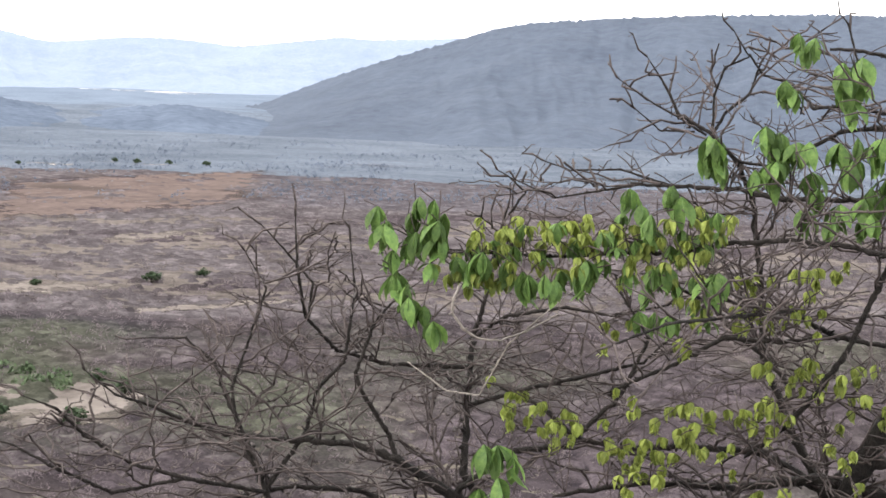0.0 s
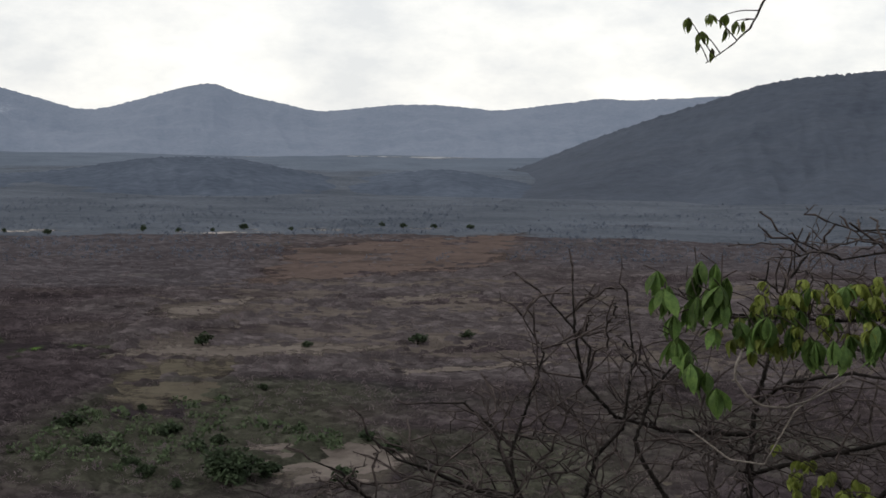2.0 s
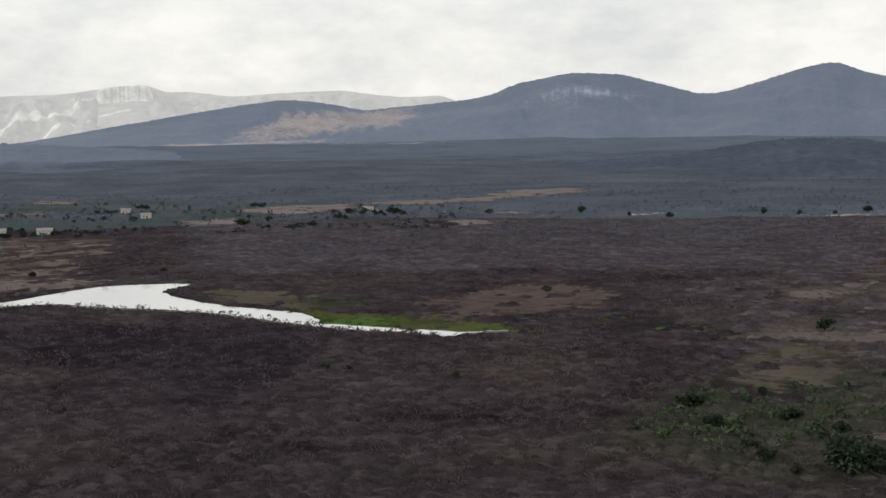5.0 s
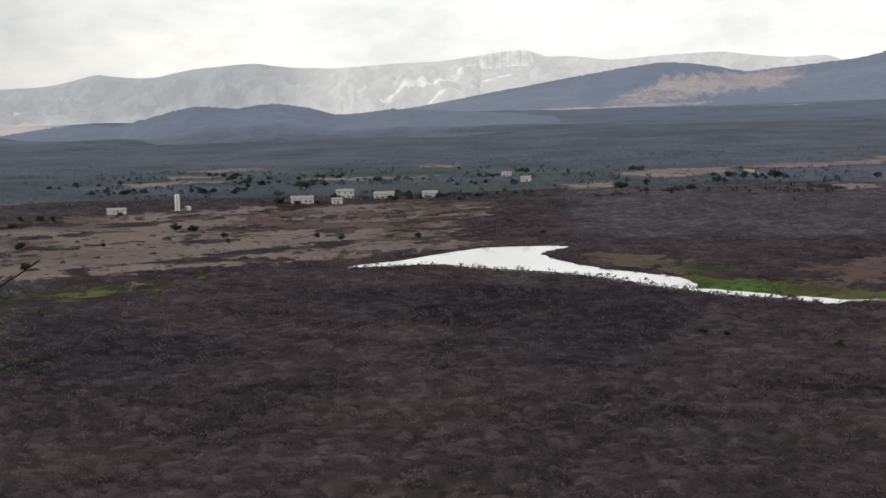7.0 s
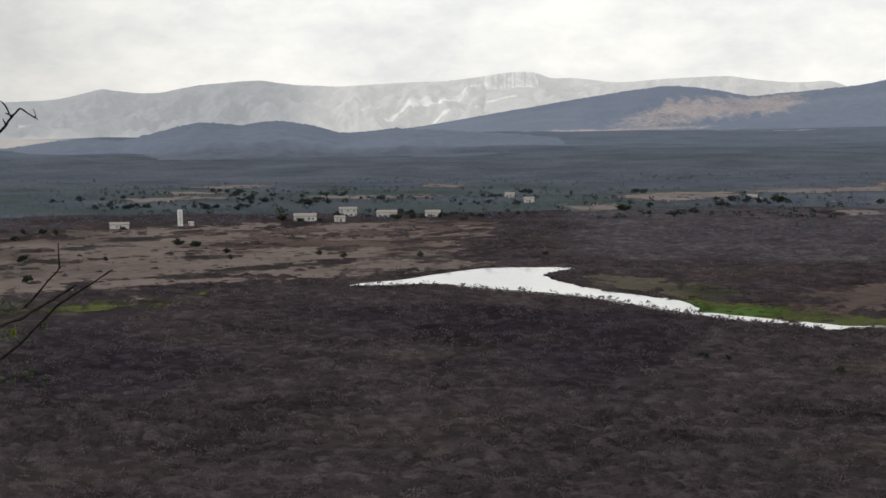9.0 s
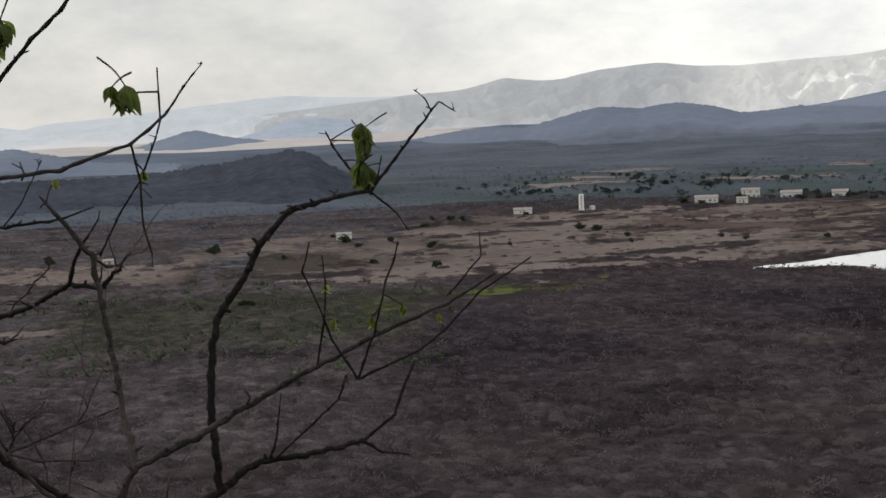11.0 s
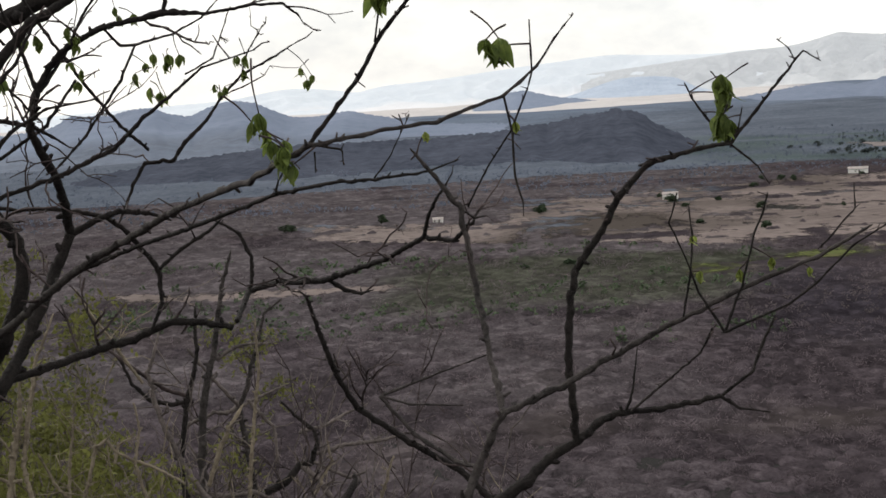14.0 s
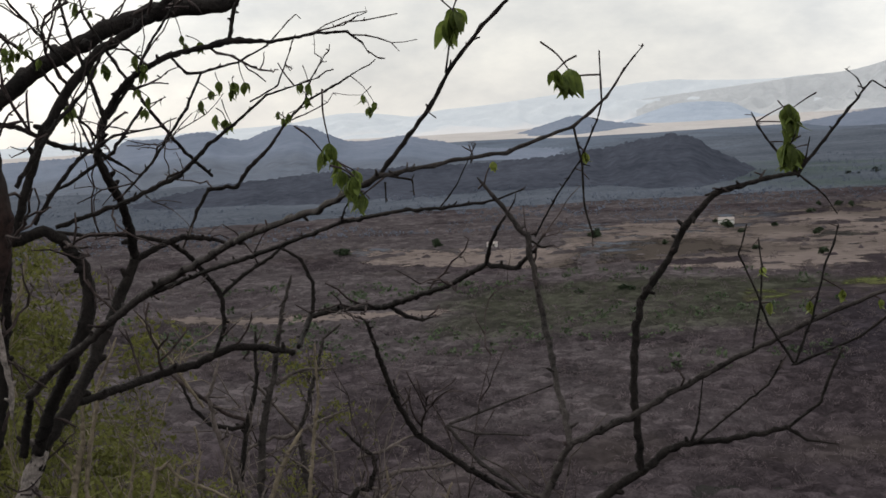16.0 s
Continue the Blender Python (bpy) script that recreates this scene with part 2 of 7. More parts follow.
# The paler share at the mountains' feet is painted haze.
M_PALEST = surface("faintest_far_mountains", (0.25, 0.265, 0.285), (0.32, 0.33, 0.34), 0.004, 0.02, bump=0.3, haze_glow=(0.225, 0.245, 0.265), blends=[("foot_haze", (0.36, 0.335, 0.325), (0.39, 0.36, 0.345), 0.03)])
M_FAR_BLUE = surface("hazy_blue_hill", (0.16, 0.18, 0.21), (0.26, 0.28, 0.31), 0.004, 0.03, bump=0.8, haze_glow=(0.16, 0.19, 0.235))
M_BARK = surface("dark_bark", (0.004, 0.0036, 0.0035), (0.026, 0.021, 0.019), 7.0, 80.0, rough=0.85, spec=0.15, bump=1.0)
M_BARK_RED = surface("flaking_reddish_bark", (0.008, 0.006, 0.006), (0.052, 0.030, 0.026), 7.0, 45.0, bump=0.9, third=(0.03, 0.024, 0.022))
M_VINE = surface("pale_dry_vine", (0.09, 0.08, 0.072), (0.24, 0.21, 0.19), 7.0, 60.0, bump=0.3)
M_BARK_GREY = surface("pale_grey_bark", (0.035, 0.030, 0.028), (0.34, 0.295, 0.270), 9.0, 70.0, rough=0.85, spec=0.15, bump=0.9)
M_BARK_MID = surface("grey_brown_bark", (0.009, 0.0078, 0.0075), (0.066, 0.056, 0.052), 9.0, 70.0, rough=0.85, spec=0.15, bump=0.9)
M_TWIG = surface("brown_twig", (0.012, 0.009, 0.0088), (0.072, 0.053, 0.050), 5.0, 60.0, bump=0)
M_TWIG_RUSSET = surface("russet_grey_twig", (0.014, 0.0108, 0.0107), (0.088, 0.070, 0.067), 5.0, 60.0, bump=0)
M_TWIG_GREY = surface("grey_brown_twig", (0.034, 0.028, 0.026), (0.150, 0.124, 0.112), 5.0, 60.0, bump=0)
M_STRAW = surface("straw_coloured_twig", (0.060, 0.048, 0.035), (0.200, 0.165, 0.118), 5.0, 50.0, bump=0)
M_LEAF = surface("young_green_leaf", (0.034, 0.075, 0.020), (0.130, 0.200, 0.052), 9.0, 60.0, rough=0.55, bump=0.15, per_piece=0.4, through_light=0.35)
M_BUD = surface("yellow_green_leaf", (0.085, 0.115, 0.022), (0.25, 0.285, 0.065), 9.0, 60.0, rough=0.55, bump=0.15, per_piece=0.35, through_light=0.3)
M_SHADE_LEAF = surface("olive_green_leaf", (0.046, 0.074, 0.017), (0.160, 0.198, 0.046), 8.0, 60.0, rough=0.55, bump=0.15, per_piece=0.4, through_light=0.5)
M_BUSH = surface("fine_olive_foliage", (0.046, 0.050, 0.014), (0.160, 0.162, 0.045), 1.6, 9.0, bump=0, through_light=0.35)
M_TREE = surface("dark_green_crown", (0.012, 0.022, 0.012), (0.045, 0.065, 0.032), 0.8, 4.0, bump=0)
# Crowns round the village, with the grey-blue of haze put in.
M_TREE_HAZED = surface("hazed_green_crown", (0.022, 0.031, 0.030), (0.052, 0.064, 0.060), 0.8, 4.0, bump=0)
M_WALL = surface("whitewashed_wall", (0.50, 0.49, 0.46), (0.72, 0.70, 0.67), 0.5, 4.0, bump=0.1)
M_ROOF = surface("weathered_tile_roof", (0.22, 0.19, 0.175), (0.36, 0.32, 0.30), 0.8, 5.0, bump=0.4)
M_DARK = surface("shuttered_opening", (0.10, 0.09, 0.08), (0.17, 0.16, 0.15), 2.0, 9.0, rough=0.4, bump=0)
M_CONCRETE = surface("white_painted_concrete", (0.66, 0.66, 0.64), (0.82, 0.82, 0.80), 0.8, 5.0, bump=0.1)
# Pale base adds the mirrored sky's brightness that the reflection lacks.
M_WATER = surface("still_sky_pale_water", (0.50, 0.50, 0.49), (0.56, 0.56, 0.55), 0.02, 0.3, rough=0.06, bump=0.01, spec=1.0)


# ---------------------------------------------------------------- mesh helpers
def link_mesh(name, verts, faces, material, parent=None, label="", smooth=True):
    me = bpy.data.meshes.new(name)
    me.from_pydata(verts, [], faces)
    for m in (material if isinstance(material, (list, tuple)) else [material]):
        me.materials.append(m)
    if smooth:
        me.polygons.foreach_set("use_smooth", [True] * len(me.polygons))
    me.update()
    ob = new(name, me)
    if parent:
        ob.parent = parent
    if label:
        ob["label"] = label
    return ob


def part(name, bm, material, parent, label=""):
    me = bpy.data.meshes.new(name)
    bm.to_mesh(me)
    bm.free()
    me.materials.append(material)
    ob = new(name, me)
    ob.parent = parent
    if label:
        ob["label"] = label
    return ob


def thing(name, place, label, category, group=""):
    e = new(name)
    e.matrix_basis = Matrix.Translation(place)
    return tagged(e, label, category, group)


def keep_on(ob, name, values):
    """Store one number for each vertex."""
    a = ob.data.attributes.new(name, "FLOAT", "POINT")
    a.data.foreach_set("value", np.asarray(values, np.float32).ravel())


def wave(x, y, seed, scale):
    """Smooth uneven field between about -1 and 1, cheap on whole arrays."""
    rs = np.random.RandomState(seed)
    out = 0
    for k in range(6):
        a, p, f = rs.uniform(0, 6.28), rs.uniform(0, 6.28), (1.0, 1.35, 1.9, 2.6, 3.7, 5.2)[k] / scale
        out = out + np.sin((x * np.cos(a) + y * np.sin(a)) * f * 6.28 + p + 1.5 * np.sin((x * np.sin(a) - y * np.cos(a)) * f * 3.1 + p)) * (0.5, 0.42, 0.3, 0.2, 0.14, 0.1)[k]
    return out


def step(a, b, x):
    t = np.clip((x - a) / (b - a), 0, 1)
    return t * t * (3 - 2 * t)


VALLEY = -55.0


def ground_z(x, y):
    """Height of the ground: a lookout on a steep slope over a wide, nearly flat valley that rises a little towards its far rim."""
    x, y = np.asarray(x, float), np.asarray(y, float)
    r = np.hypot(x, y) + 1e-6
    az = np.degrees(np.arctan2(-x, y))
    flat = 1 - np.exp(-((np.hypot((x + 320) / 170, (y - 340) / 120)) ** 4))
    valley = VALLEY + 1.1 * wave(x, y, 3, 420.0) * step(150, 320, r) * flat
    valley = valley + step(1300, 2900, r) * np.interp(az, (-30, 10, 45, 70, 110), (20, 36, 30, 16, 20)) + 4.0 * wave(x, y, 8, 1100.0) * step(900, 1800, r)
    u = r * (np.cos(np.radians(az - 35)) + 0.2)
    slope = -1.65 - 0.60 * np.maximum(u - 1.1, 0) - 0.12 * np.minimum(u - 1.1, 0) + 0.10 * wave(x, y, 5, 9.0) * step(1.5, 6, r)
    slope = np.minimum(slope, 14)
    d = slope - valley
    return np.where(d > 6, slope, np.where(d < -6, valley, valley + (d + 6) ** 2 / 24))


def polar(az, r):
    a = np.radians(az)
    return -np.sin(a) * r, np.cos(a) * r


def grid_faces(rows, cols):
    i = np.arange(rows - 1)[:, None] * cols + np.arange(cols - 1)[None, :]
    return np.stack([i, i + 1, i + cols + 1, i + cols], -1).reshape(-1, 4).tolist()


# ---------------------------------------------------------------- the ground, one sheet to the horizon
def open_ground(x, y):
    """Share of open dry grass between the bushes: most on the sandy side of the valley."""
    r, az = np.hypot(x, y), np.degrees(np.arctan2(-x, y))
    sandy = step(325, 385, r) * (1 - step(590, 690, r)) * (1 - step(19, 27, az))
    patchy = 0.5 + 0.42 * wave(x, y, 41, 95.0) + 0.32 * wave(x, y, 42, 34.0)
    hollow = np.exp(-((x + 118) / 34) ** 2 - ((y - 318) / 42) ** 2)
    grove = np.exp(-((x + 82) / 36) ** 2 - ((y - 325) / 26) ** 2)
    shallow = step(150, 190, r) * (1 - step(225, 260, r)) * (1 - step(12, 24, az)) * 0.12
    strewn = 0.30 * step(300, 380, r) * step(52, 66, az) * (1 - step(560, 640, r))
    return np.clip(sandy * (0.24 + 0.70 * patchy) + 0.75 * hollow * patchy + (shallow + strewn) * patchy - 0.9 * grove + 0.20 * step(0.9, 1.25, patchy), 0, 1)


def build_ground():
    az = np.concatenate([np.arange(-40, 120, 0.4), np.arange(120, 320.1, 2.5)])
    r = np.concatenate([[0.0005], np.geomspace(0.6, 130, 40), np.geomspace(135, 4980, 190)])
    R, A = np.meshgrid(r, az, indexing="ij")
    x, y = polar(A, R)
    z = ground_z(x, y)
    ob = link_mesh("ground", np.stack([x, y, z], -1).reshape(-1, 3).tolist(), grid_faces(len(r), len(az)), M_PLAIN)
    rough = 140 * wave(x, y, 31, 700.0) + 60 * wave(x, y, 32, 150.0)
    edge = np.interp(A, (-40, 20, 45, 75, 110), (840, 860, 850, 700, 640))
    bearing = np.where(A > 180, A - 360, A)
    # Shares of the haze-tinted colours, growing with distance.
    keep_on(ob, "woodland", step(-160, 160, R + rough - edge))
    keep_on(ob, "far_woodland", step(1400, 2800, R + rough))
    keep_on(ob, "haze_plain", step(2450, 2850, R + rough) * step(60, 66, bearing))
    keep_on(ob, "gardens", (1 - step(150, 300, np.abs(R - 1050 - 6 * (bearing - 45)))) * step(33, 40, bearing) * (1 - step(64, 74, bearing)) * (0.62 + 0.3 * wave(x, y, 35, 220.0)))
    keep_on(ob, "dry_grass", open_ground(x, y) * (1 - step(700, 860, R)))
    return tagged(ob, "dry brown valley floor under leafless thorn scrub", "ground", kind="structure")


build_ground()


# ---------------------------------------------------------------- hills: crest heights at even steps of bearing, worn slopes
def smooth_table(values, x):
    """Cubic through evenly spaced crest heights."""
    v = np.asarray(values, float)
    p = np.concatenate([[2 * v[0] - v[1]], v, [2 * v[-1] - v[-2]]])
    x = np.clip(x, 0, len(v) - 1.0001)
    i = x.astype(int)
    t = x - i
    a, b, c, d = p[i], p[i + 1], p[i + 2], p[i + 3]
    return 0.5 * (2 * b + (c - a) * t + (2 * a - 5 * b + 4 * c - d) * t * t + (3 * b - a - 3 * c + d) * t ** 3)


def hill(name, label, first, stepping, foot, crest, back, heights, material, seed, rough=1.0, daz=0.09, rows=46, lumps=1.8, hollow=1.2, cliff=None, marks=None):
    last = first + stepping * (len(heights) - 1)
    az = np.arange(first, last, daz)
    top = smooth_table(heights, (az - first) / stepping)
    s = np.concatenate([np.linspace(0, 1, rows), np.linspace(1, 2, 12)[1:]])
    verts, levels = [], []
    r_foot = foot * (1 + 0.03 * wave(az * 10, az * 0, seed, 60.0))
    for v in s:
        r = np.where(v <= 1, r_foot + (crest - r_foot) * v, crest + back * (v - 1))
        x, y = polar(az, r)
        base = ground_z(x, y) - 4
        shape = min(v, 2 - v) ** (hollow if v <= 1 else 1.0)
        low = ground_z(*polar(az, r_foot)) - 9
        h = low + np.maximum(top - low, 0.5) * shape
        span = np.maximum(top - low, 1)
        worn = wave(x, y, seed + 1, 520.0) * 0.5 + wave(x, y, seed + 2, 190.0) * 0.32 - np.abs(wave(az * 60, r * 0.25, seed + 3, 170.0)) * 0.5
        h = h + rough * worn * span * 0.09 * max(0.0, 4 * shape * (1 - shape)) ** 0.8
        if cliff:
            a0, a1, lo, hi = cliff
            k = step(a0 - 0.3, a0, az) * (1 - step(a1, a1 + 0.15, az))
            if v <= 1:
                h = h * (1 - k) + k * (low + (top - low) * np.interp(shape, (0, lo, lo + 0.06, 1), (0, lo, hi, 1)))
        h = h + lumps * (wave(az * 40, r * 0.10, seed + 5, 9.0) * 0.5 + 0.5 * wave(az * 40, r * 0.05, seed + 6, 4.0)) * math.exp(-((v - 1) / 0.10) ** 2)
        verts.append(np.stack([x, y, h], -1))
    V = np.stack(verts)
    faces = grid_faces(len(s), len(az))
    ob = link_mesh(name, V.reshape(-1, 3).tolist(), faces, material)
    rr, aa = np.meshgrid(s, az, indexing="ij")
    for key, share in (marks or {}).items():
        keep_on(ob, key, share(rr, aa))
    return tagged(ob, label, "hill", "hills round the valley", "structure")


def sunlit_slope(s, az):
    """Sun patch through cloud, painted warm on the lower hill of the range."""
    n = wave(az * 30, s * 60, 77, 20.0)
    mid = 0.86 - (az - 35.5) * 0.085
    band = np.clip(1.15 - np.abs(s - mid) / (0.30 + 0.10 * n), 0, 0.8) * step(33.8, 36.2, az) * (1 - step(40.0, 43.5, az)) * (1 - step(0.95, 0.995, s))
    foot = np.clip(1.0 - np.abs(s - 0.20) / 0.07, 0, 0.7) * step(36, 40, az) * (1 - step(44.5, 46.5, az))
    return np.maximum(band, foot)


def wooded_foot(s, az):
    """The plain's woodland, tinted with painted haze, on the lowest slopes."""
    return np.clip((0.74 - s) / 0.40, 0, 1)


def far_flank(s, az):
    """Bluer, darker colour of the far flanks towards the west."""
    return step(50, 58, az) * np.clip(0.5 + 0.6 * s, 0, 1)


def pale_rock(s, az):
    """Rock faces under the crest of the rounded hill."""
    streaks = 0.72 + 0.4 * wave(az * 30, s * 2.0, 74, 9.0)
    return np.clip(1.1 - np.abs(s - 0.75 + 0.015 * (az - 28)) / 0.20, 0, 1) * np.clip(1.2 - np.abs(az - 28.7) / 2.7, 0, 1) * streaks * 0.66


def low_haze(s, az):
    """Haze painted pale over the lower flanks."""
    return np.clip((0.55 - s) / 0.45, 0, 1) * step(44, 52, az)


def cliff_face(s, az):
    n = wave(az * 60, s * 60, 79, 40.0)
    wall = step(0.75, 0.775, s) * (1 - step(0.86, 0.88, s)) * step(44.9, 45.1, az) * (1 - step(47.6, 48.4, az)) * (0.66 + 0.4 * wave(az * 100, s * 0, 76, 12.0))
    streak = np.clip(1 - np.abs(s - 0.60 + (az - 49.5) * 0.05) / (0.05 + 0.03 * n), 0, 1) * (1 - step(1.6, 2.6, np.abs(az - 49.8)))
    spur = np.clip(1 - np.abs(s - 0.52 + (az - 48.0) * 0.06) / (0.03 + 0.02 * n), 0, 0.8) * (1 - step(1.6, 2.4, np.abs(az - 47.6)))
    return np.maximum(np.maximum(wall, streak), spur)


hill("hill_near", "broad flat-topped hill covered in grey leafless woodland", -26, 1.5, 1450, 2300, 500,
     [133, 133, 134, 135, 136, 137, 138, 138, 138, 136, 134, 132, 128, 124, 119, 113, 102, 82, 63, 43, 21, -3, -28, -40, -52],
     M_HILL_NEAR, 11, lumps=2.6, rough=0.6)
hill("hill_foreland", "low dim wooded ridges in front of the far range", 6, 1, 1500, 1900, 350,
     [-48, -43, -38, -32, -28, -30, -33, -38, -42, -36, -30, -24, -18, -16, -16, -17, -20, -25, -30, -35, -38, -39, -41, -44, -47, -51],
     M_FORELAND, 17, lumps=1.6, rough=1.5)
# The bare share here is sunlight through cloud, put in as colour.
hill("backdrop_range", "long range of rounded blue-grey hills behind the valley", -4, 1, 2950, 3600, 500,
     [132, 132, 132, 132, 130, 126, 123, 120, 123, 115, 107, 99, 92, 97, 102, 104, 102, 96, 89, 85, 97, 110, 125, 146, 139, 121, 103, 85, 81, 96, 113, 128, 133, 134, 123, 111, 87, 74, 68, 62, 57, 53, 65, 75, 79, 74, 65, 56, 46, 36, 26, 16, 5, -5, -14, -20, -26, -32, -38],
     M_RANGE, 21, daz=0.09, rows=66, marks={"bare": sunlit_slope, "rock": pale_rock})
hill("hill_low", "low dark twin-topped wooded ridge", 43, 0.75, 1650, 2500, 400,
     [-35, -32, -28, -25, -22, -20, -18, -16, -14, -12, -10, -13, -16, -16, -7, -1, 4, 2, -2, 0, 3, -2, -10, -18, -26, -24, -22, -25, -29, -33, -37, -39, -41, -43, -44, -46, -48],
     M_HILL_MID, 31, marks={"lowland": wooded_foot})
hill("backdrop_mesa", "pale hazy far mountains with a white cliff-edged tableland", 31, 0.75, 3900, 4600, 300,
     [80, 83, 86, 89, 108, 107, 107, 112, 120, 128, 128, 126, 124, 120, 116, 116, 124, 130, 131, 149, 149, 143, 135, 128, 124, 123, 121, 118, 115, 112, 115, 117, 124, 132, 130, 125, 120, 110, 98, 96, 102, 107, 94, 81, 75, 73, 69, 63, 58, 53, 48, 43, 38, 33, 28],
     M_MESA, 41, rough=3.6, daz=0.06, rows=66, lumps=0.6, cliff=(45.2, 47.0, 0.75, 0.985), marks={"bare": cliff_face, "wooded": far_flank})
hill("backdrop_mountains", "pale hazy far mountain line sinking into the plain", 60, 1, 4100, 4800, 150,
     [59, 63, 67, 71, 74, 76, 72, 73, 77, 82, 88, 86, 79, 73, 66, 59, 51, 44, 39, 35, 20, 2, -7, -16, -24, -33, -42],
     M_PALEST, 51, lumps=0.5, rough=2.0, marks={"foot_haze": low_haze})
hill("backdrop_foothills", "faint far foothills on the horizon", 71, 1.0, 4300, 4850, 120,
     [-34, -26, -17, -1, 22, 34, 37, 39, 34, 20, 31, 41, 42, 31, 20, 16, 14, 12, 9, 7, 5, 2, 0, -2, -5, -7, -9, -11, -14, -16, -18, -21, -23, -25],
     M_PALEST, 61, lumps=0.5, rough=2.0, marks={"foot_haze": low_haze})
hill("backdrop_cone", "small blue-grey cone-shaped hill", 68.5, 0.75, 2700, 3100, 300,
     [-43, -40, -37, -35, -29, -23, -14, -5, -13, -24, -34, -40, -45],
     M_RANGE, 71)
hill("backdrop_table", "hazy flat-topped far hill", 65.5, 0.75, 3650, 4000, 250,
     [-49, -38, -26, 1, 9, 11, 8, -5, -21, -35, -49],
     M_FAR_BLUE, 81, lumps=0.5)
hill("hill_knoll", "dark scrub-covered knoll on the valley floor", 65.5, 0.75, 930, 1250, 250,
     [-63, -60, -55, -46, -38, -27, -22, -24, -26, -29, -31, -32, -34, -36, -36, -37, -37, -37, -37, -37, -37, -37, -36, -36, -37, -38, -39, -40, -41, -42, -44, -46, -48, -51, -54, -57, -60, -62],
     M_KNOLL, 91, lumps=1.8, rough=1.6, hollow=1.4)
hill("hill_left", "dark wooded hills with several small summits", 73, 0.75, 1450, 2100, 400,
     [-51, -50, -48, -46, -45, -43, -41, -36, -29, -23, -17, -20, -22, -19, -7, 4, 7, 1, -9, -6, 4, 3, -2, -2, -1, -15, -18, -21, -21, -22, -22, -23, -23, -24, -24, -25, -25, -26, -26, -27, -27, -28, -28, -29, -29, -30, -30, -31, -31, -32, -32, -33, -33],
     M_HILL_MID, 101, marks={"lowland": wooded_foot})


# ---------------------------------------------------------------- fields, tracks, marsh and pond on the valley floor
def inside(px, py, poly):
    hit = np.zeros(px.shape, bool)
    n = len(poly)
    for i in range(n):
        (x0, y0), (x1, y1) = poly[i], poly[(i + 1) % n]
        hit ^= ((y0 > py) != (y1 > py)) & (px < (x1 - x0) * (py - y0) / (y1 - y0 + 1e-9) + x0)
    return hit


CLEARED, WET = [], []
PASTURE = [(-690, 195), (-703, 330), (-700, 413), (-632, 518), (-547, 523), (-440, 388), (-416, 336), (-412, 299), (-445, 250), (-440, 195), (-484, 169), (-560, 150)]


def lie_of_land(x, y, lift):
    return ground_z(x, y) + lift


def field(name, label, corners, material, ragged=6.0, gaps=-2.0, lift=0.16, seed=1, category="field"):
    """A patch of the valley floor with an uneven edge, draped on the land."""
    c = np.array(corners, float)
    rr, aa = np.hypot(c[:, 0], c[:, 1]), np.degrees(np.arctan2(-c[:, 0], c[:, 1]))
    r0, r1, a0, a1 = rr.min() - 15 - ragged, rr.max() + 15 + ragged, aa.min() - 2, aa.max() + 2
    az = np.arange(a0, a1, 0.09)
    r = np.exp(np.arange(math.log(r0), math.log(r1), 0.0075))
    R, A = np.meshgrid(r, az, indexing="ij")
    x, y = polar(A, R)
    tongue = ragged * (1.6 * wave(A * 9.0, R * 0.0, seed + 7, 22.0) + 0.9 * wave(A * 9.0, R * 0.05, seed + 8, 6.0))
    wx, wy = x + np.sin(np.radians(A)) * -tongue + ragged * wave(x, y, seed + 1, 45.0) + 0.35 * ragged * wave(x, y, seed + 5, 12.0), y + np.cos(np.radians(A)) * tongue + ragged * wave(x, y, seed + 2, 45.0)
    z = lie_of_land(x, y, lift)
    away = np.full(x.shape, 1e9)
    for (ax, ay), (bx, by) in zip(corners, list(corners[1:]) + [corners[0]]):
        t = np.clip(((wx - ax) * (bx - ax) + (wy - ay) * (by - ay)) / ((bx - ax) ** 2 + (by - ay) ** 2 + 1e-9), 0, 1)
        away = np.minimum(away, np.hypot(wx - ax - t * (bx - ax), wy - ay - t * (by - ay)))
    away = np.where(inside(wx, wy, corners), away, -away)
    soft = max(4.0, ragged * 2.4)
    cover = np.clip(0.5 + away / soft * 0.5, 0, 1) * step(gaps - 1.0, gaps + 1.0, wave(x, y, seed + 3, 75.0) + 0.45 * wave(x, y, seed + 4, 14.0))
    keep = cover > 0.02
    keep = (keep[:-1, :-1] | keep[1:, 1:] | keep[1:, :-1] | keep[:-1, 1:]).ravel()
    faces = [f for f, k in zip(grid_faces(len(r), len(az)), keep) if k]
    used = sorted({i for f in faces for i in f})
    back = {v: i for i, v in enumerate(used)}
    V = np.stack([x, y, z], -1).reshape(-1, 3)[used]
    CLEARED.append((corners, ragged))
    ob = link_mesh(name, V.tolist(), [[back[i] for i in f] for f in faces], material)
    keep_on(ob, "cover", cover.ravel()[used])
    return tagged(ob, label, category, kind="structure")


def strip(name, label, a, b, width, material, seed, gaps=-0.35):
    (ax, ay), (bx, by) = a, b
    ca = math.hypot(ax, ay)
    ux, uy = ax / ca * width / 2, ay / ca * width / 2
    mx, my = (ax + bx) / 2, (ay + by) / 2
    return field(name, label, [(ax - ux, ay - uy), (mx - ux * 1.3, my - uy * 1.3), (bx - ux * 0.6, by - uy * 0.6), (bx + ux * 0.6, by + uy * 0.6),
                               (mx + ux * 0.9, my + uy * 0.9), (ax + ux, ay + uy)], material, ragged=width * 0.28, gaps=gaps, seed=seed)


field("field_red", "bare reddish-brown ploughed field", [(-225, 779), (-110, 937), (-90, 686), (-112, 640), (-181, 568)], M_RED, 8, seed=11)
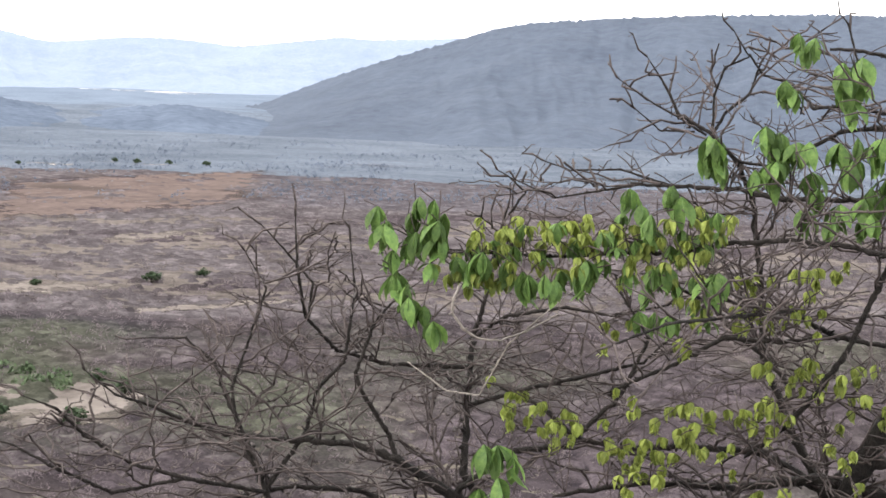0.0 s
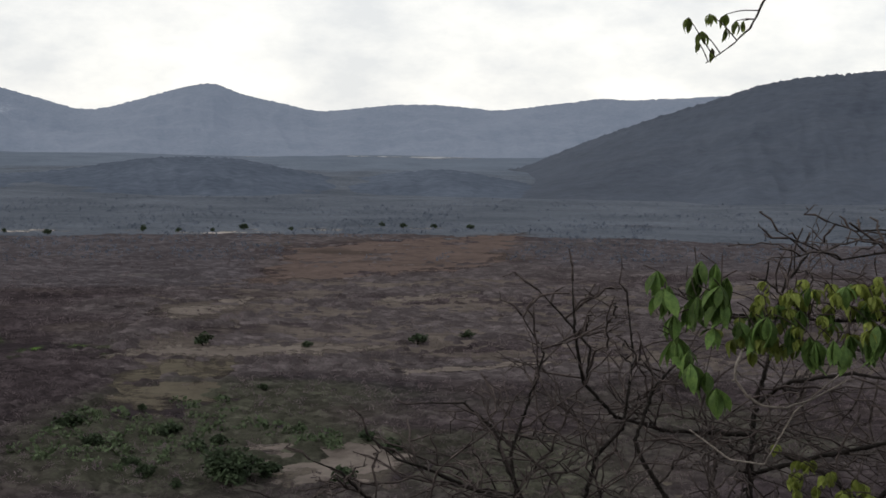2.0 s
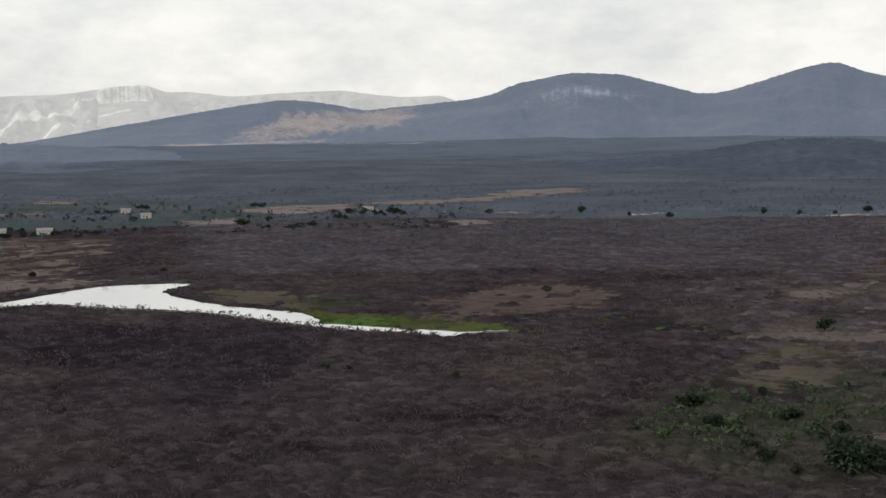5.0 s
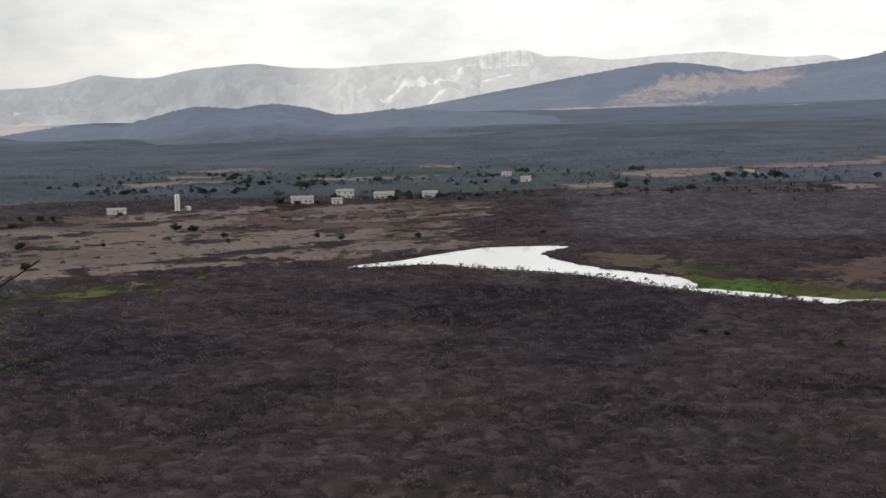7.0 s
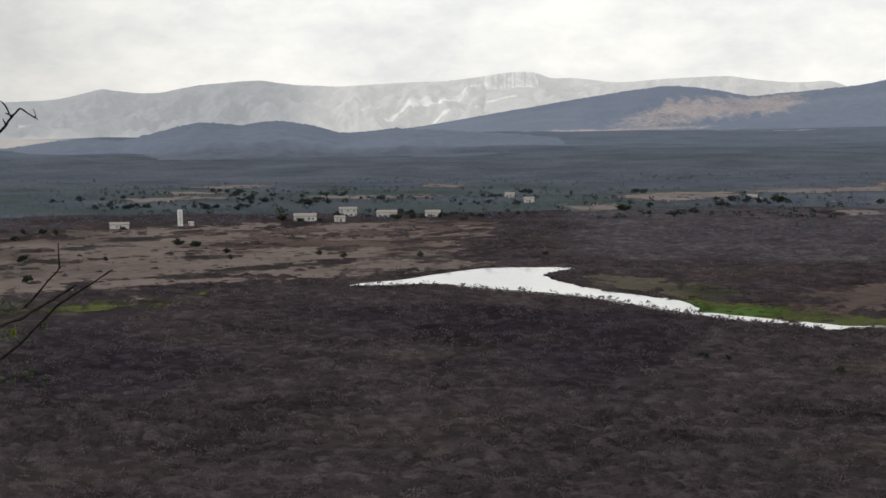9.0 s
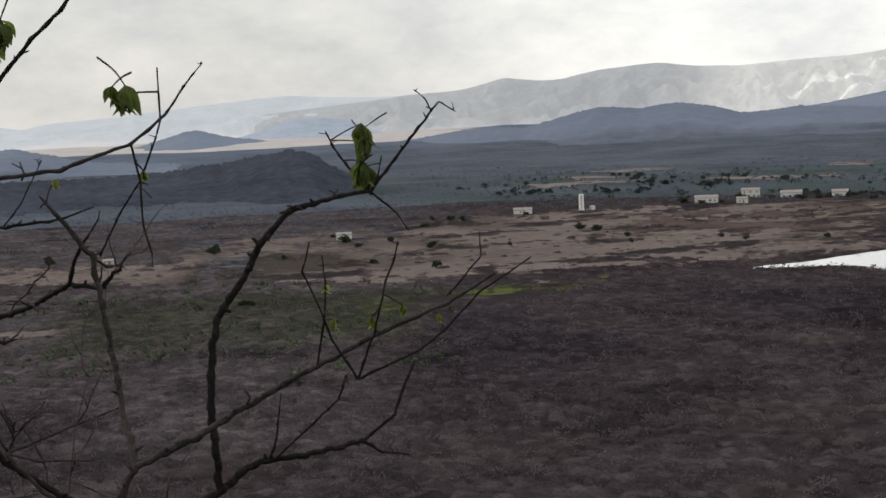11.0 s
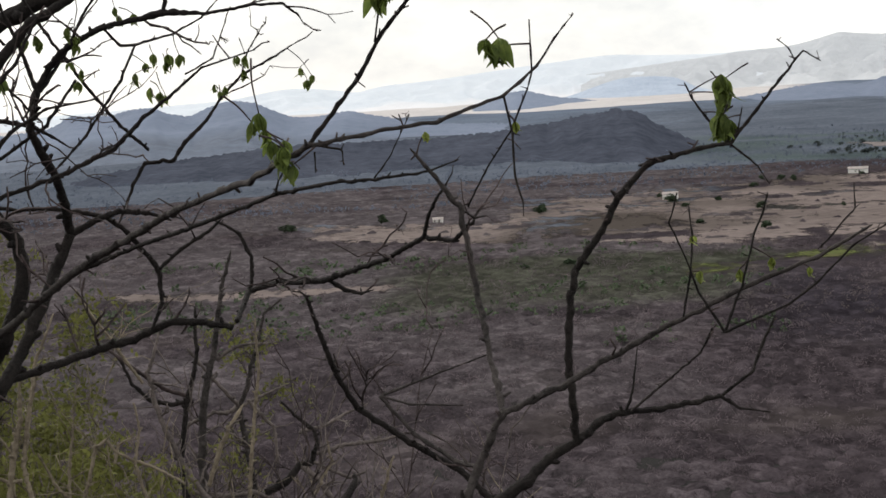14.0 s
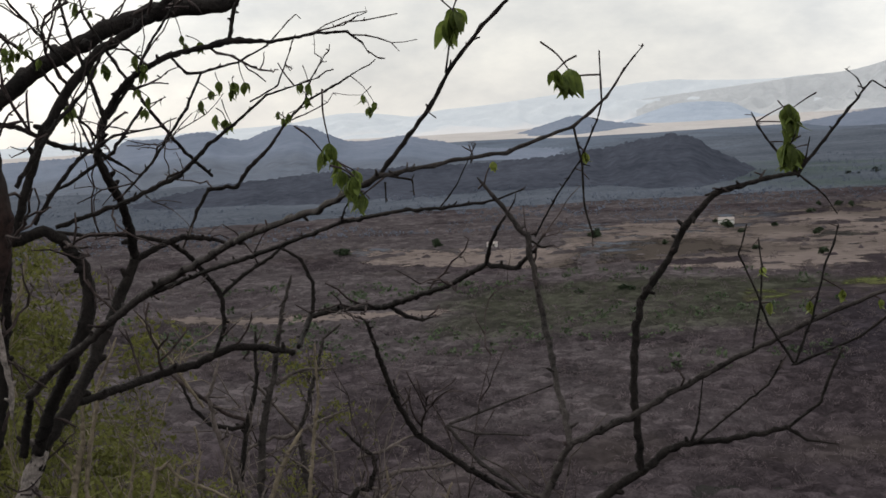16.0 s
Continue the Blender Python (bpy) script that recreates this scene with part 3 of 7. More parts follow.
field("field_mound", "low mound of bare reddish earth beside the marsh", [(-266, 353), (-271, 394), (-271, 443), (-258, 460), (-221, 438), (-205, 401), (-222, 371), (-238, 350)], M_RED, 6, gaps=-1.0, seed=21)
field("field_pasture", "wide dry reddish-tan pasture with patches of scrub", PASTURE, M_TAN, 14, gaps=-0.62, seed=31)
field("field_pasture_low", "bare tan field on a gentle rise", [(-604, 182), (-513, 240), (-540, 270), (-610, 290), (-662, 199)], M_TAN, 8, gaps=-0.3, seed=36, lift=0.3)
field("field_ploughed", "reddish ploughed ground below the houses", [(-540, 345), (-480, 410), (-530, 470), (-600, 455), (-655, 405), (-610, 385)], M_RED, 9, gaps=-0.3, seed=51, lift=0.3)
field("field_dry_low", "yellowish dry field at the scrub's edge", [(-565, 87), (-502, 142), (-552, 160), (-612, 94)], M_TAN, 5, seed=61)
field("field_dry_far", "yellowish dry field below dark hills", [(-645, 80), (-572, 165), (-511, 147), (-576, 79)], M_TAN, 6, gaps=-0.9, seed=71)
field("field_clearing", "small pale clearing in the scrub", [(-458, 0), (-440, 40), (-420, 80), (-406, 76), (-420, 36), (-434, 0)], M_TAN, 4, seed=81)
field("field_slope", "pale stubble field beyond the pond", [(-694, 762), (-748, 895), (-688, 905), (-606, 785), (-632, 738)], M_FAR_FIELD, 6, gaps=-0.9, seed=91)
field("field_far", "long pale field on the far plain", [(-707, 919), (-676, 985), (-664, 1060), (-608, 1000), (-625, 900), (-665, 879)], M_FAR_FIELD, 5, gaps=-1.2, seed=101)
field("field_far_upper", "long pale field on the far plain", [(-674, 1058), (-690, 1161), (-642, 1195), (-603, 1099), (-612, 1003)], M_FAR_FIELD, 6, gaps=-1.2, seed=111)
field("sand_bank", "broken bank of pale sandy soil", [(-172, 430), (-172, 482), (-143, 548), (-129, 530), (-152, 490), (-146, 432)], M_SAND, 6, gaps=-0.35, seed=121)
field("sand_bank_far", "broken bank of pale sandy soil", [(-118, 508), (-85, 563), (-80, 546), (-107, 498)], M_SAND, 4, gaps=-0.6, seed=131)
strip("sand_bank_low", "pale sandy bank in the scrub", (-155, 404), (-118, 440), 22, M_SAND, 136, gaps=-0.1)
field("track", "yellowish sandy track across the scrub", [(-152, 353), (-148, 372), (-106, 400), (-90, 408), (-88, 394), (-119, 368)], M_SAND, 3, gaps=-0.9, seed=141)
field("track_sandy", "pale sandy track across the scrub", [(-78, 364), (-30, 392), (-29, 382), (-73, 354)], M_SAND, 2.5, gaps=-0.9, seed=151)
strip("dry_riverbed", "white dry riverbed lined with trees", (-322, 884), (-252, 912), 34, M_WHITE_SAND, 161, gaps=0.1)
strip("dry_riverbed_upper", "white dry riverbed lined with trees", (-250, 940), (-170, 990), 30, M_WHITE_SAND, 171, gaps=0.25)
strip("dry_riverbed_far", "white dry riverbed lined with trees", (-600, 800), (-340, 890), 28, M_WHITE_SAND, 176, gaps=0.35)
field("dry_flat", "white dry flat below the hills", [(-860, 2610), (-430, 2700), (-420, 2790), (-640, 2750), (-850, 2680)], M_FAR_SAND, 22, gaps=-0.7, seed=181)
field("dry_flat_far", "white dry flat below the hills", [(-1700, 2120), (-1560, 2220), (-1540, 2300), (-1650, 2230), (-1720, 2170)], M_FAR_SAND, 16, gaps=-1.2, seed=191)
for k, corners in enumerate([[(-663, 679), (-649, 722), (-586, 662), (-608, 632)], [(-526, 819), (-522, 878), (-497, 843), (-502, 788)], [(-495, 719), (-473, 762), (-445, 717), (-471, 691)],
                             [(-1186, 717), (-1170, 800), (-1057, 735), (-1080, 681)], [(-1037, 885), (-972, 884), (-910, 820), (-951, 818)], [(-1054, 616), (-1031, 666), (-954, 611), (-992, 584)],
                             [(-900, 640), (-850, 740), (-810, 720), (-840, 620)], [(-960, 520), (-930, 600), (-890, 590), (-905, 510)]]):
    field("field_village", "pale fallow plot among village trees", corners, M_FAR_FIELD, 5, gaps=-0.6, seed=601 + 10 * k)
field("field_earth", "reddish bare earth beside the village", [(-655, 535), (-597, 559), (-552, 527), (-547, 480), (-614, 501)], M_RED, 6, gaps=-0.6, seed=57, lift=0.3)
field("field_shore", "dry brown bank at the pond's far end", [(-489, 398), (-472, 403), (-412, 392), (-398, 372), (-404, 345), (-440, 338)], M_TAN, 6, gaps=-0.4, seed=58, lift=0.25)
field("field_sand_path", "pale sandy clearing by a dark green tree", [(-82, 262), (-60, 264), (-50, 253), (-48, 229), (-68, 228)], M_SAND, 3, gaps=-0.8, seed=201)
field("grass_yellow", "yellowish dry grass with scattered bushes", [(-146, 338), (-120, 364), (-104, 314), (-97, 284), (-114, 276), (-130, 302)], M_OLIVE, 8, gaps=-0.5, seed=211)
field("grass_pale", "pale olive dry grass below the slope", [(-84, 262), (-43, 300), (16, 285), (14, 170), (-27, 165), (-62, 175)], M_DRY, 12, gaps=-0.6, seed=216, lift=0.12)
CLEARED.pop()
field("grass_marsh", "green marsh grass beside the pond", [(-296, 352), (-264, 326), (-216, 328), (-196, 345), (-236, 356)], M_MARSH, 4, seed=221)
field("grass_fresh", "bright green strip of fresh grass", [(-197, 361), (-187, 373), (-163, 376), (-156, 367), (-174, 356)], M_LUSH, 4, gaps=-0.5, seed=231, lift=0.5)
field("grass_pond", "bright green grass at the pond's end", [(-276, 346), (-262, 326), (-235, 327), (-240, 346)], M_LUSH, 4, gaps=-0.3, seed=241, lift=0.3)
field("grass_bank", "brown grassy bank behind the pond", [(-374, 388), (-336, 393), (-285, 380), (-272, 358), (-294, 350), (-324, 352)], M_OLIVE, 5, gaps=-0.9, seed=251, lift=0.1)
field("marsh_left", "yellow-green marsh grass along a dry stream", [(-368, 148), (-366, 193), (-405, 258), (-432, 274), (-412, 210), (-396, 163)], M_MARSH, 7, gaps=0.05, seed=261)


def pond(outline):
    """Water with a wavy shore, flat."""
    pts = []
    n = len(outline)
    for i in range(n):
        p = [Vector((*outline[(i + k) % n], 0)) for k in (-1, 0, 1, 2)]
        for k in range(6):
            t = k / 6
            q = 0.5 * (2 * p[1] + (p[2] - p[0]) * t + (2 * p[0] - 5 * p[1] + 4 * p[2] - p[3]) * t * t + (3 * p[1] - p[0] - 3 * p[2] + p[3]) * t ** 3)
            pts.append((q.x + 0.9 * float(wave(q.x, q.y, 301, 14.0)), q.y + 0.9 * float(wave(q.x, q.y, 302, 9.0))))
    bm = bmesh.new()
    top = [bm.verts.new((x, y, VALLEY + 0.75)) for x, y in pts]
    low = [bm.verts.new((x * 1.002, y * 1.002, VALLEY - 1.0)) for x, y in pts]
    bm.faces.new(top)
    for i in range(len(pts)):
        bm.faces.new((top[i], low[i], low[(i + 1) % len(pts)], top[(i + 1) % len(pts)]))
    bmesh.ops.triangulate(bm, faces=[f for f in bm.faces if len(f.verts) > 4])
    bmesh.ops.recalc_face_normals(bm, faces=bm.faces[:])
    me = bpy.data.meshes.new("water")
    bm.to_mesh(me)
    bm.free()
    me.materials.append(M_WATER)
    WET.append(outline)
    return tagged(new("water", me), "still pond mirroring the white sky", "pond", kind="structure")


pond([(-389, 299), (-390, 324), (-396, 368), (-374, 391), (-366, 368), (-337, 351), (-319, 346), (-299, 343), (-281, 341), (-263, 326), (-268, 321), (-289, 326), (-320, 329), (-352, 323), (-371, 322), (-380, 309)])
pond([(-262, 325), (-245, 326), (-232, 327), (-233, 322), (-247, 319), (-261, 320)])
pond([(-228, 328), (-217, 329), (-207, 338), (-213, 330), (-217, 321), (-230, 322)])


# ---------------------------------------------------------------- leafless scrub over the valley floor
def scrub(name, label, count, r0, r1, az0, az1, seed, material, low, high, blades, thin, avoid=True, only=None):
    rs = np.random.RandomState(seed)
    r = r0 * (r1 / r0) ** rs.rand(count)
    az = rs.uniform(az0, az1, count)
    x, y = polar(az, r)
    ok = np.ones(count, bool)
    if avoid:
        for corners, ragged in CLEARED:
            ok &= ~(inside(x + ragged * 0.5 * wave(x, y, seed + 1, 45.0), y, corners) & (rs.rand(count) > 0.12))
    for outline in WET:
        ok &= ~inside(x, y, outline)
    if only is not None:
        ok &= only(x, y)
    ok &= wave(x, y, seed + 9, 130.0) + 1.5 * rs.rand(count) > -0.55
    x, y, r = x[ok], y[ok], r[ok]
    n = len(x)
    z = lie_of_land(x, y, -0.1)
    size = rs.uniform(low, high, n) * (0.75 + 0.5 * rs.rand(n)) * np.interp(r, (150, 400, 900), (0.85, 1.0, 1.15))
    wide = size * rs.uniform(0.55, 0.95, n)
    k = blades
    a, h = rs.uniform(0, 6.283, (n, k)), rs.rand(n, k) ** 0.8
    rim = np.sqrt(np.clip(1 - (h * 1.15 - 0.25) ** 2, 0.03, 1)) * rs.uniform(0.45, 1.0, (n, k))
    heart = np.stack([np.cos(a) * rim * wide[:, None], np.sin(a) * rim * wide[:, None], (0.12 + 0.88 * h) * size[:, None]], -1)
    along = np.stack([np.cos(a) * 0.7, np.sin(a) * 0.7, 0.25 + 0.5 * h], -1) + rs.normal(0, 0.55, (n, k, 3))
    along /= np.linalg.norm(along, axis=-1)[..., None]
    across = np.cross(along, rs.normal(size=(n, k, 3)))
    across /= np.linalg.norm(across, axis=-1)[..., None] + 1e-6
    reach = size[:, None, None] * rs.uniform(0.14, 0.30, (n, k, 1))
    along, side = along * reach, across * reach * thin * rs.uniform(0.7, 1.4, (n, k, 1))
    root, tip, mid = heart - along, heart + along, heart + along * 0.1
    root[..., 2] = np.maximum(root[..., 2], 0)
    base = np.stack([x, y, z], -1)[:, None, :]
    tris = np.stack([base + root, base + mid + side, base + tip, base + mid - side], 2).reshape(-1, 3)
    m = n * k
    me = bpy.data.meshes.new(name)
    me.vertices.add(m * 4)
    me.vertices.foreach_set("co", tris.astype(np.float32).ravel())
    me.loops.add(m * 4)
    me.loops.foreach_set("vertex_index", np.arange(m * 4, dtype=np.int32))
    me.polygons.add(m)
    me.polygons.foreach_set("loop_start", np.arange(0, m * 4, 4, dtype=np.int32))
    me.materials.append(material)
    me.update(calc_edges=True)
    return tagged(new(name, me), label, "scrub", kind="stuff")


def hashed(i, j, k):
    """A fixed number between 0 and 1 for each cell."""
    v = np.sin(i * 127.1 + j * 311.7 + k * 74.7) * 43758.5453
    return v - np.floor(v)


def cleared_share(x, y):
    """Share of fields and water at each place."""
    out = np.zeros(x.shape)
    for corners, ragged in CLEARED:
        c = np.array(corners, float)
        near = (x > c[:, 0].min() - 20) & (x < c[:, 0].max() + 20) & (y > c[:, 1].min() - 20) & (y < c[:, 1].max() + 20)
        px, py = x[near], y[near]
        out[near] = np.maximum(out[near], (0.985 - 0.8 * step(0.75, 0.95, wave(px, py, 410, 70.0))) * inside(px + ragged * 0.7 * wave(px, py, 402, 45.0), py + ragged * 0.4 * wave(px, py, 403, 20.0), corners))
    for outline in WET:
        c = np.array(outline, float)
        mid = c.mean(0)
        out[inside(x, y, (mid + (c - mid) * 1.02).tolist())] = 1.0
    return out


def scrub_canopy():
    """Bare bushes so close that their crowns meet: domes of twigs, each with its own height and tone, and fine twig ends standing out of them."""
    cell = 2.3
    az = np.arange(-18.6, 99.6, 0.19)
    r, v = [], 172.0
    while v < 900:
        r.append(v)
        v += 0.58 * (v / 200) ** 0.65
    r = np.array(r)
    R, A = np.meshgrid(r, az, indexing="ij")
    x, y = polar(A, R)
    purple = np.maximum(step(16.5, 18.5, A) * (1 - step(42, 46, A)) * step(540, 600, R), (1 - step(5, 8, A)) * step(640, 700, R)) * (0.95 + 0.3 * wave(x, y, 404, 120.0))
    thicket = step(30, 44, A) * (1 - step(60, 72, A)) * (1 - step(400, 470, R)) * (0.55 + 0.5 * wave(x, y, 405, 160.0)) * step(230, 340, R)
    thicket = np.maximum(thicket, 0.8 * np.exp(-((x + 82) / 40) ** 2 - ((y - 325) / 28) ** 2))
    grey = np.maximum(step(58, 70, A) * (0.45 + 0.55 * step(250, 380, R)), 0.95 * (1 - step(20, 29, A)) * step(310, 380, R)) * (0.75 + 0.4 * wave(x, y, 411, 130.0))
    damp = np.exp(-((x + 101) / 40) ** 2 - ((y - 268) / 46) ** 2)
    olive = np.clip(0.9 * damp + step(62, 67, A) * (1 - step(76, 84, A)) * step(330, 380, R) * (1 - step(450, 500, R)) * 0.75 + 0.35 * (1 - step(18, 28, A)) * (1 - step(330, 380, R)) + 0.25 * wave(x, y, 406, 140.0), 0, 1)
    room = np.clip(1.02 - 1.0 * open_ground(x, y) + 0.25 * np.maximum(thicket, purple) + 0.22 * np.minimum(wave(x, y, 407, 60.0), 0), 0, 1) * (1 - cleared_share(x, y))
    stature = np.clip(0.9 + 0.3 * wave(x, y, 408, 110.0) + 0.15 * damp, 0.45, 1.35)
    rise, tone = np.zeros(x.shape), np.full(x.shape, 0.5)
    ix, iy = np.floor(x / cell), np.floor(y / cell)
    for i in (-1, 0, 1):
        for j in (-1, 0, 1):
            cx, cy = ix + i, iy + j
            ox, oy = (cx + hashed(cx, cy, 1)) * cell, (cy + hashed(cx, cy, 2)) * cell
            row = np.clip(np.searchsorted(r, np.hypot(ox, oy)), 0, len(r) - 1)
            col = np.clip(((np.degrees(np.arctan2(-ox, oy)) - az[0]) / 0.19).astype(int), 0, len(az) - 1)
            wide = cell * (0.55 + 0.42 * hashed(cx, cy, 3))
            tall = (0.5 + 0.9 * hashed(cx, cy, 4) ** 1.6) * stature[row, col]
            q = 1 - ((x - ox) ** 2 + (y - oy) ** 2) / wide ** 2
            h = np.where((hashed(cx, cy, 5) < room[row, col]) & (q > 0), tall * np.maximum(q, 0) ** 0.6, 0)
            h = h * (1 + 0.16 * np.sin(x * 5.1 + ox) * np.sin(y * 4.7 + oy))
            tone = np.where(h > rise, hashed(cx, cy, 6) ** 2.2, tone)
            rise = np.maximum(rise, h)
    z = ground_z(x, y) + np.where(rise > 0, rise, -0.5)
    keep = rise > 0
    some = (keep[:-1, :-1] | keep[1:, 1:] | keep[1:, :-1] | keep[:-1, 1:]).ravel()
    faces = np.array(grid_faces(len(r), len(az)))[some]
    used = np.unique(faces)
    back = np.zeros(x.size, int)
    back[used] = np.arange(len(used))
    P = np.stack([x, y, z], -1).reshape(-1, 3)
    ob = link_mesh("thorn_scrub", P[used].tolist(), back[faces].tolist(), M_CANOPY)
    for key, values in (("tone", tone), ("thicket", thicket), ("purple", purple), ("grey", grey), ("olive", olive)):
        keep_on(ob, key, values.ravel()[used])
    tagged(ob, "dense leafless grey-brown thorn scrub", "scrub", kind="stuff")


scrub_canopy()
scrub("thorn_bushes", "pale leafless bushes standing out of thorn scrub", 15000, 172, 760, -19, 100, 415, M_SCRUB, 1.2, 2.4, 18, 0.18)
scrub("far_woodland", "leafless woodland on the far plain, blue-grey with haze", 17000, 700, 1500, -19, 104, 421, M_FAR_SCRUB, 1.2, 2.4, 7, 0.6,
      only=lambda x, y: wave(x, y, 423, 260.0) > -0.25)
SHORE = [(-222, 318), (-240, 316), (-263, 318), (-289, 323), (-320, 326), (-352, 320), (-380, 306), (-389, 297)]


def near_shore(x, y):
    d = np.full(np.shape(x), 1e9)
    for (ax, ay), (bx, by) in zip(SHORE[:-1], SHORE[1:]):
        t = np.clip(((x - ax) * (bx - ax) + (y - ay) * (by - ay)) / ((bx - ax) ** 2 + (by - ay) ** 2), 0, 1)
        d = np.minimum(d, np.hypot(x - ax - t * (bx - ax), y - ay - t * (by - ay)))
    return d < 5.5


scrub("shore_scrub", "grey bushes along the near shore of the pond", 3000, 370, 500, 34, 54, 411, M_SCRUB, 1.0, 2.3, 20, 0.3, avoid=False, only=near_shore)
scrub("green_scrub", "low dark green bushes among the bare scrub", 900, 300, 520, 64, 92, 431, M_GREEN_SCRUB, 1.2, 2.4, 22, 0.5,
      only=lambda x, y: wave(x, y, 433, 120.0) > 0.05)
scrub("green_scrub_right", "dark green bushes in a damp hollow", 1500, 205, 380, 8, 32, 441, M_GREEN_SCRUB, 1.1, 2.7, 24, 0.5, avoid=False,
      only=lambda x, y: np.exp(-((x + 100) / 34) ** 2 - ((y - 262) / 42) ** 2) + 0.30 * wave(x, y, 443, 34.0) > 0.62)
scrub("village_scrub", "green gardens and bushes round the village", 900, 800, 1500, 33, 62, 451, M_TREE_HAZED, 1.6, 2.8, 20, 0.6,
      only=lambda x, y: (np.abs(np.hypot(x, y) - 1000 - 6 * (np.degrees(np.arctan2(-x, y)) - 45)) < 190) & (wave(x, y, 453, 160.0) > -0.1))


# ---------------------------------------------------------------- trees of the plain
def crown_mesh(name, seed, clumps, leaves, leaf, material):
    rs = np.random.RandomState(seed)
    verts, faces = [], []
    for c in range(clumps):
        a, q = rs.uniform(0, 6.283), rs.uniform(0, 1) ** 0.6
        centre = np.array([math.cos(a) * q * 0.42, math.sin(a) * q * 0.42, rs.uniform(0.20, 0.82 - 0.25 * q)])
        size = rs.uniform(0.13, 0.24)
        for k in range(leaves):
            d = rs.normal(size=3)
            d /= np.linalg.norm(d)
            p = centre + d * size * rs.uniform(0.55, 1.08) * np.array([1, 1, 0.8])
            u, v = rs.normal(size=3), rs.normal(size=3)
            u, v = u / np.linalg.norm(u) * leaf, v / np.linalg.norm(v) * leaf * 0.8
            i = len(verts)
            verts += [(p - u).tolist(), (p + v).tolist(), (p + u).tolist(), (p - v).tolist()]
            faces.append((i, i + 1, i + 2, i + 3))
    me = bpy.data.meshes.new(name)
    me.from_pydata(verts, [], faces)
    me.materials.append(material)
    return me


def tube(points, sides=6, knobs=0.0, seed=0, smooth=3):
    """Verts and faces of a tapered, slightly knobbly stem along points (x, y, z, radius)."""
    P = np.array(points, float)
    n = len(P)
    ext = np.vstack([2 * P[0] - P[1], P, 2 * P[-1] - P[-2]])
    out = []
    for i in range(n - 1):
        a, b, c, d = ext[i], ext[i + 1], ext[i + 2], ext[i + 3]
        for k in range(smooth):
            t = k / smooth
            out.append(0.5 * (2 * b + (c - a) * t + (2 * a - 5 * b + 4 * c - d) * t * t + (3 * b - a - 3 * c + d) * t ** 3))
    out.append(P[-1])
    Q = np.array(out)
    Q[:, 3] = np.maximum(Q[:, 3], 0.0006)
    rs = np.random.RandomState(seed)
    if knobs:
        Q[:, 3] *= 1 + knobs * rs.uniform(-0.6, 1.0, len(Q))
        Q[1:-1, :3] += rs.normal(0, knobs * 0.5, (len(Q) - 2, 3)) * Q[1:-1, 3:4]
    tan = np.gradient(Q[:, :3], axis=0)
    tan /= np.linalg.norm(tan, axis=1)[:, None] + 1e-9
    ref = np.array([0.31, 0.23, 0.92])
    u = np.cross(tan, ref)
    u /= np.linalg.norm(u, axis=1)[:, None] + 1e-9
    v = np.cross(tan, u)
    ang = np.arange(sides) / sides * 6.28318
    ring = Q[:, None, :3] + Q[:, 3][:, None, None] * (np.cos(ang)[None, :, None] * u[:, None] + np.sin(ang)[None, :, None] * v[:, None])
    verts = ring.reshape(-1, 3).tolist()
    faces = []
    for i in range(len(Q) - 1):
        for k in range(sides):
            k2 = (k + 1) % sides
            faces.append((i * sides + k, i * sides + k2, (i + 1) * sides + k2, (i + 1) * sides + k))
    faces.append(tuple(range(sides))[::-1])
    faces.append(tuple((len(Q) - 1) * sides + k for k in range(sides)))
    return verts, faces


class Pile:
    """Gathers stems into one mesh."""
    def __init__(self):
        self.v, self.f = [], []

    def add(self, vf):
        o = len(self.v)
        self.v += vf[0]
        self.f += [tuple(i + o for i in f) for f in vf[1]]


def plain_tree(seed, clumps, leaves, leaf, label, material=None):
    t = thing("tree", (0, 0, 0), label, "tree", "trees of the plain")
    rs = np.random.RandomState(seed)
    pile = Pile()
    pile.add(tube([(0, 0, -0.08, 0.045), (0.02, 0, 0.15, 0.038), (0, 0.02, 0.40, 0.028), (0.02, 0, 0.62, 0.012)], 5, smooth=1))
    for k in range(5):
        a = k * 1.257 + rs.rand()
        pile.add(tube([(0, 0, 0.22, 0.024), (math.cos(a) * 0.16, math.sin(a) * 0.16, 0.38, 0.017), (math.cos(a) * 0.34, math.sin(a) * 0.34, 0.52, 0.006)], 4, smooth=1))
    link_mesh("trunk", pile.v, pile.f, M_BARK, t)
    crown = new("crown", crown_mesh("crown", seed + 1, clumps, leaves, leaf, material or M_TREE))
    crown.parent = t
    return t


def plant(models, spots, seed, squash=1.15):
    rs = random.Random(seed)
    for i, (x, y, h) in enumerate(spots):
        k = models[i % len(models)]
        w = h * squash * rs.uniform(0.85, 1.3)
        m = Matrix.Translation((x, y, float(lie_of_land(x, y, 0)))) @ Matrix.Rotation(rs.uniform(0, 6.28), 4, "Z") @ Matrix.Diagonal((w, w, h, 1))
        if i < len(models) and not k.get("planted"):
            k.matrix_basis = m
            k["planted"] = 1
        else:
            c = copy_thing(k, Matrix.Identity(4))
            c.matrix_basis = m


bushes = [plain_tree(500 + 7 * k, 14 + k, 30, 0.08, "dark green round-crowned tree standing in dry scrub") for k in range(3)]
big_tree = plain_tree(560, 26, 70, 0.045, "large dark green spreading tree beside a sandy clearing")
plant([big_tree], [(-74, 227, 8.0)], 1, 1.35)
